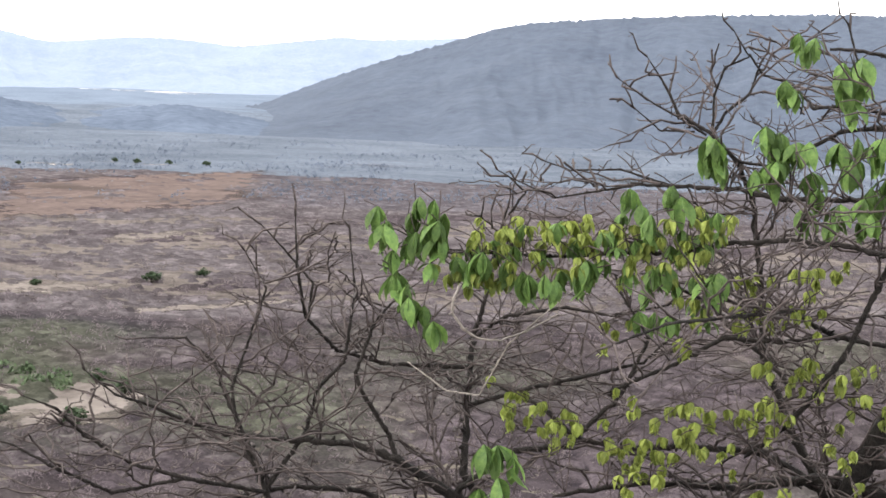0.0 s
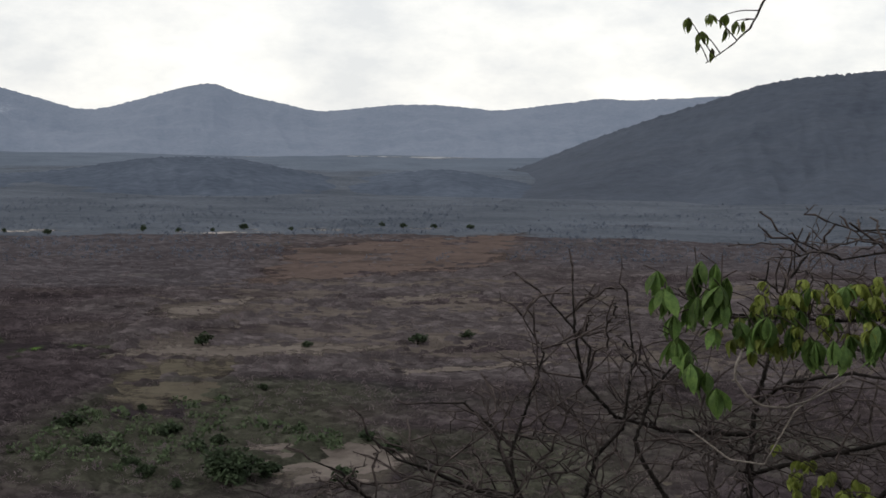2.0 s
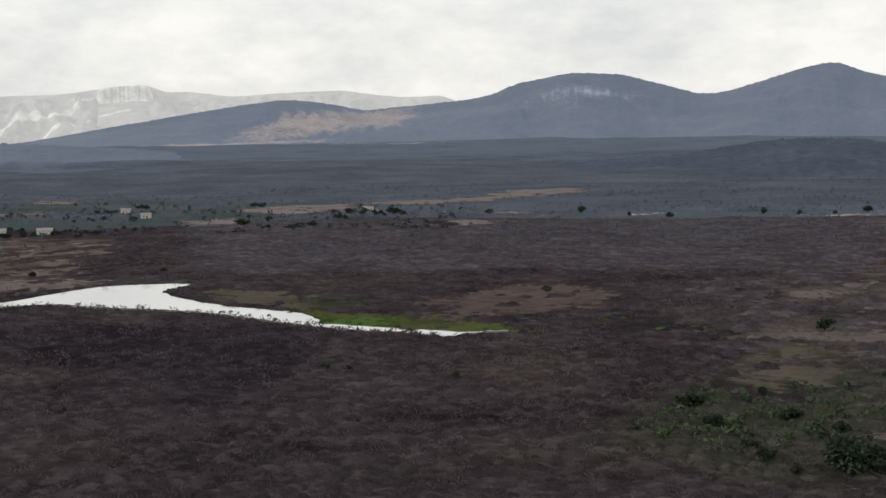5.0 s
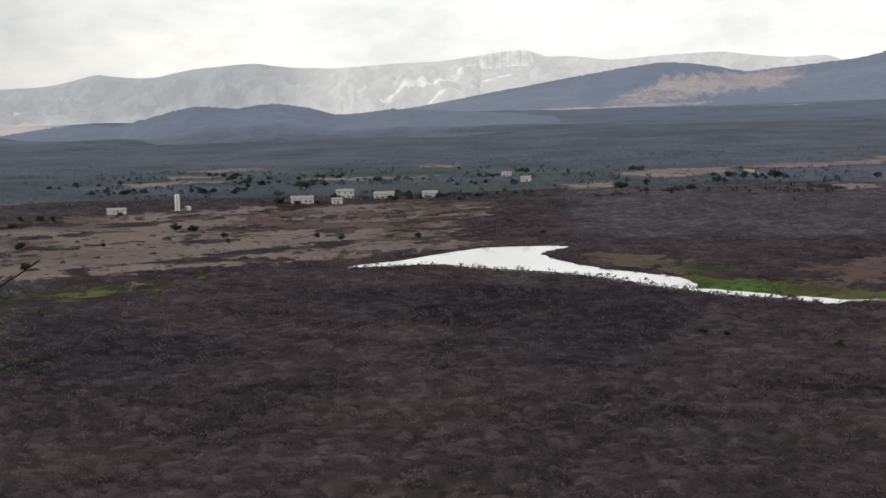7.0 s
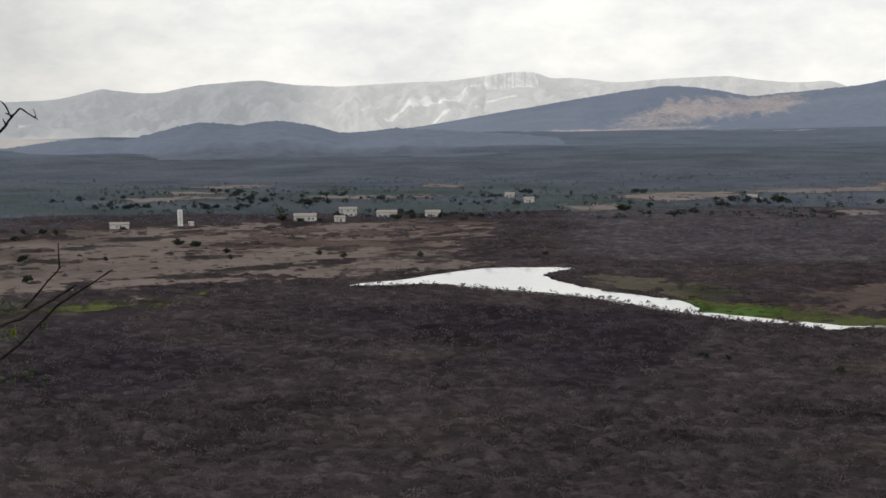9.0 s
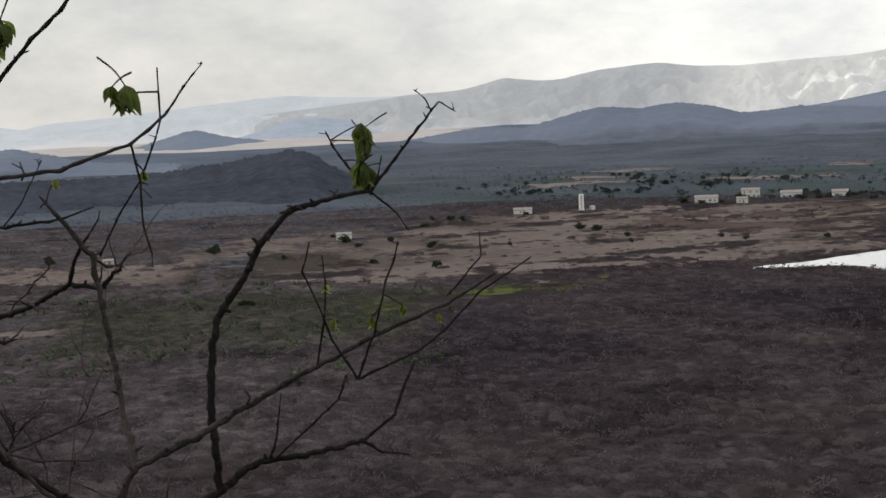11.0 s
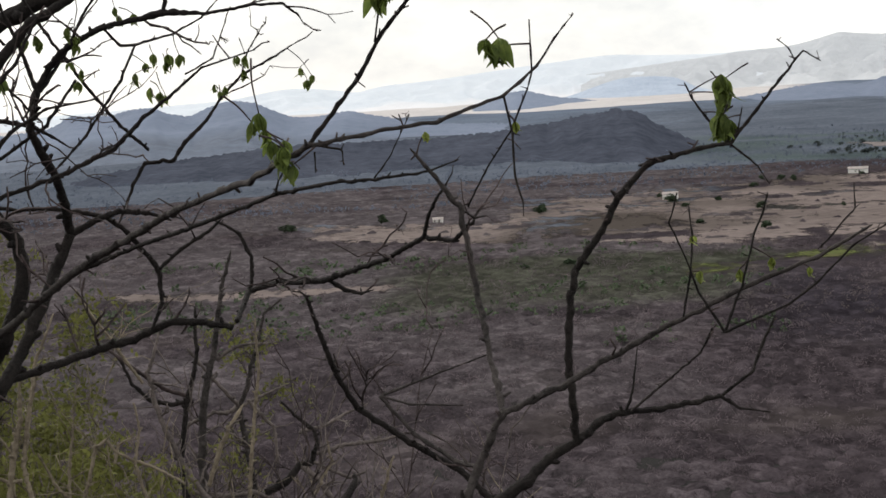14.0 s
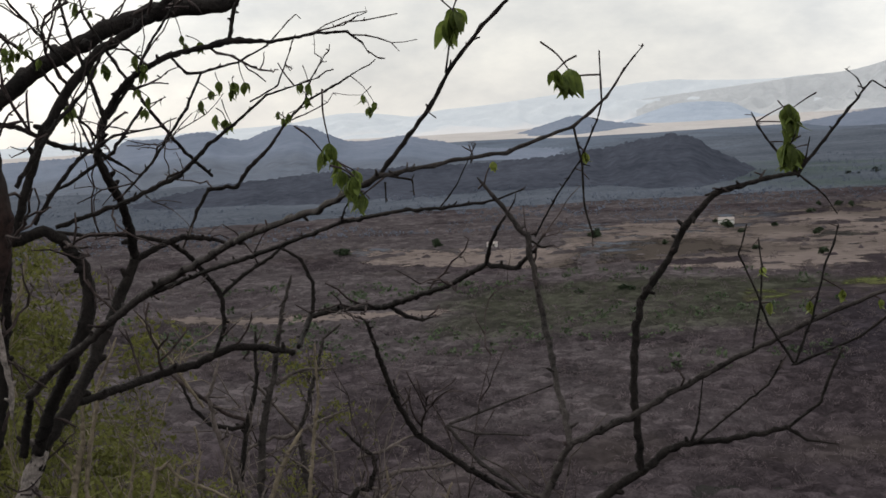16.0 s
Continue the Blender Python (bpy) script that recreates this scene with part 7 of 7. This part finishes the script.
straw_limbs.append([(-6.85, -0.81, -1.28, 0.0126), (-6.87, -0.77, -1.19, 0.0126), (-6.89, -0.74, -1.09, 0.0112), (-6.92, -0.72, -0.95, 0.0084), (-6.94, -0.71, -0.81, 0.0056)])
straw_limbs.append([(-6.76, -0.71, -1.73, 0.0084), (-6.78, -0.73, -1.66, 0.0084), (-6.80, -0.76, -1.54, 0.0070), (-6.82, -0.80, -1.44, 0.0056)])
straw_limbs.append([(-7.07, 0.23, -1.92, 0.0088), (-7.11, 0.19, -1.77, 0.0088), (-7.14, 0.16, -1.64, 0.0073), (-7.18, 0.19, -1.49, 0.0058), (-7.20, 0.18, -1.39, 0.0044)])
straw_limbs.append([(-7.62, 1.32, -2.19, 0.0096), (-7.65, 1.38, -2.06, 0.0096), (-7.67, 1.42, -1.95, 0.0080), (-7.68, 1.44, -1.90, 0.0048)])
straw_limbs.append([(-7.68, 0.98, -2.17, 0.0113), (-7.71, 1.05, -2.01, 0.0096), (-7.74, 1.14, -1.88, 0.0080), (-7.76, 1.13, -1.80, 0.0048)])
bare_tree("dry_shrub", "dry straw-coloured shrub of thin crooked wands", "shrub", straw_limbs, M_STRAW, M_STRAW, STRAW_BASE,
          [(-6.97, -0.4, -1.83, 0.0158), (-6.98, -0.26, -1.84, 0.0115), (-7.08, 0.03, -1.9, 0.0088), (-6.76, -0.71, -1.73, 0.0084), (-7.07, 0.23, -1.92, 0.0088), (-7.62, 1.32, -2.19, 0.0096), (-7.68, 0.98, -2.17, 0.0113)], rng, 0.14, 0.16, 1, thinnest=0.0022, root_radius=0.014, keep=0.75)
def thicket(x, y, height, stems, spread, seed, material, label, leaves=0, leaf=0.03, name="twiggy_shrub", twig=0.45, bushy=1, spray=0.16):
    """A clump of thin stems with crooked twigs; fine leaves, if any, sit in flat sprays round the twig ends."""
    rng = random.Random(seed)
    base = on_ground(x, y)
    e = thing(name, base, label, "shrub", "shrubs on the slope")
    tips = []
    for k in range(stems):
        pile = Pile()
        a = rng.uniform(0, 6.28)
        d = Vector((math.cos(a) * spread, math.sin(a) * spread, 1.0)).normalized()
        q, v = Vector((rng.uniform(-0.25, 0.25), rng.uniform(-0.25, 0.25), -0.2)), d
        pts = [(*q, 0.012)]
        h = height * rng.uniform(0.66, 1.06)
        n = max(9, int(h / 0.28))
        for i in range(n):
            v = (v + Vector((rng.gauss(0, 0.11), rng.gauss(0, 0.11), 0.05))).normalized()
            q = q + v * h / n
            pts.append((*q, 0.012 * (1 - 0.8 * (i + 1) / n)))
            if i > n * 0.35:
                for j in range(bushy):
                    w = (v * 0.8 + Vector((rng.uniform(-1, 1), rng.uniform(-1, 1), rng.uniform(-0.2, 0.7)))).normalized()
                    grow(pile, q, w, twig * rng.uniform(0.5, 1.5), 0.0056, rng, 1, 0.3, 0.30, tips, 0.5, 0.085, True)
        pile.add(tube(pts, 5, smooth=2))
        link_mesh("stem", pile.v, pile.f, material[k % len(material)], e)
    if leaves:
        rs = np.random.RandomState(seed)
        T = np.array(tips)
        T = T[T[:, 2] > height * 0.25]
        sprays = max(6, leaves // 45)
        hub = T[rs.randint(0, len(T), sprays)] + rs.normal(0, 0.06, (sprays, 3))
        tilt = rs.normal(0, 0.35, (sprays, 2))
        pick = rs.randint(0, sprays, leaves)
        a, r = rs.uniform(0, 6.283, leaves), spray * np.sqrt(rs.rand(leaves)) * rs.uniform(0.5, 1.3, sprays)[pick]
        off = np.stack([np.cos(a) * r, np.sin(a) * r, np.zeros(leaves)], -1)
        off[:, 2] = (off[:, :2] * tilt[pick]).sum(1) - 0.8 * r * r / spray + rs.normal(0, 0.012, leaves)
        c = hub[pick] + off
        u, w = rs.normal(size=(leaves, 3)), rs.normal(size=(leaves, 3))
        u *= leaf / np.linalg.norm(u, axis=1)[:, None]
        w *= leaf * 0.55 / np.linalg.norm(w, axis=1)[:, None]
        V = np.stack([c - u, c + w, c + u, c - w], 1).reshape(-1, 3)
        F = np.arange(leaves * 4).reshape(-1, 4).tolist()
        ob = link_mesh("foliage", V.tolist(), F, M_BUSH, e, "fine yellow-green leaves", smooth=False)
        ob["kind"] = "stuff"
    return e


for k, (x, y, top) in enumerate([(-7.87, 0.48, -1.15), (-8.04, 0.95, -1.4), (-7.7, 1.25, -1.8), (-8.4, 0.55, -0.85), (-8.3, 0.15, -1.4), (-8.3, 1.6, -2.1), (-7.4, 0.2, -1.55), (-7.6, 0.75, -1.5), (-7.3, 0.95, -1.75)]):
    thicket(x, y, top - float(ground_z(x, y)), 9, 0.24, 700 + k, (M_TWIG_GREY, M_TWIG, M_STRAW, M_TWIG_GREY), "leafless grey-brown twiggy shrub on the slope", twig=0.5)
for k, (x, y, top) in enumerate([(-7.2, -0.7, -1.7), (-7.6, -0.25, -1.8), (-7.9, -1.2, -1.6), (-6.9, -1.2, -1.6), (-8.3, -0.3, -1.8), (-7.0, -0.2, -1.85), (-7.5, 0.1, -1.95)]):
    thicket(x, y, top - float(ground_z(x, y)), 9, 0.16, 740 + k, (M_STRAW, M_STRAW, M_TWIG_GREY), "straw-coloured twiggy shrub with few leaves", leaves=1500, leaf=0.014, twig=0.4)
for k, (x, y, top, n) in enumerate([(-12.3, -1.5, -0.85, 26000), (-11.3, -0.85, -1.35, 22000), (-13.2, -0.5, -2.0, 20000), (-9.4, -1.1, -1.75, 14000), (-9.6, -0.4, -2.05, 14000), (-13.2, -2.2, -1.3, 22000), (-11.0, -2.0, -1.0, 22000)]):
    thicket(x, y, top - float(ground_z(x, y)), 11, 0.27, 770 + k, (M_STRAW, M_TWIG_GREY, M_TWIG), "leafy yellow-green bush on the slope", leaves=n, leaf=0.027, name="leafy_bush", twig=0.4, bushy=2, spray=0.24)
for k, (x, y, top) in enumerate([(-7.41, 3.49, -2.12), (-7.27, 3.72, -2.27)]):
    thicket(x, y, top - float(ground_z(x, y)), 2, 0.05, 790 + k, (M_STRAW,), "thin sapling with small yellow-green leaves at its tip", leaves=90, leaf=0.016, twig=0.12, spray=0.06)
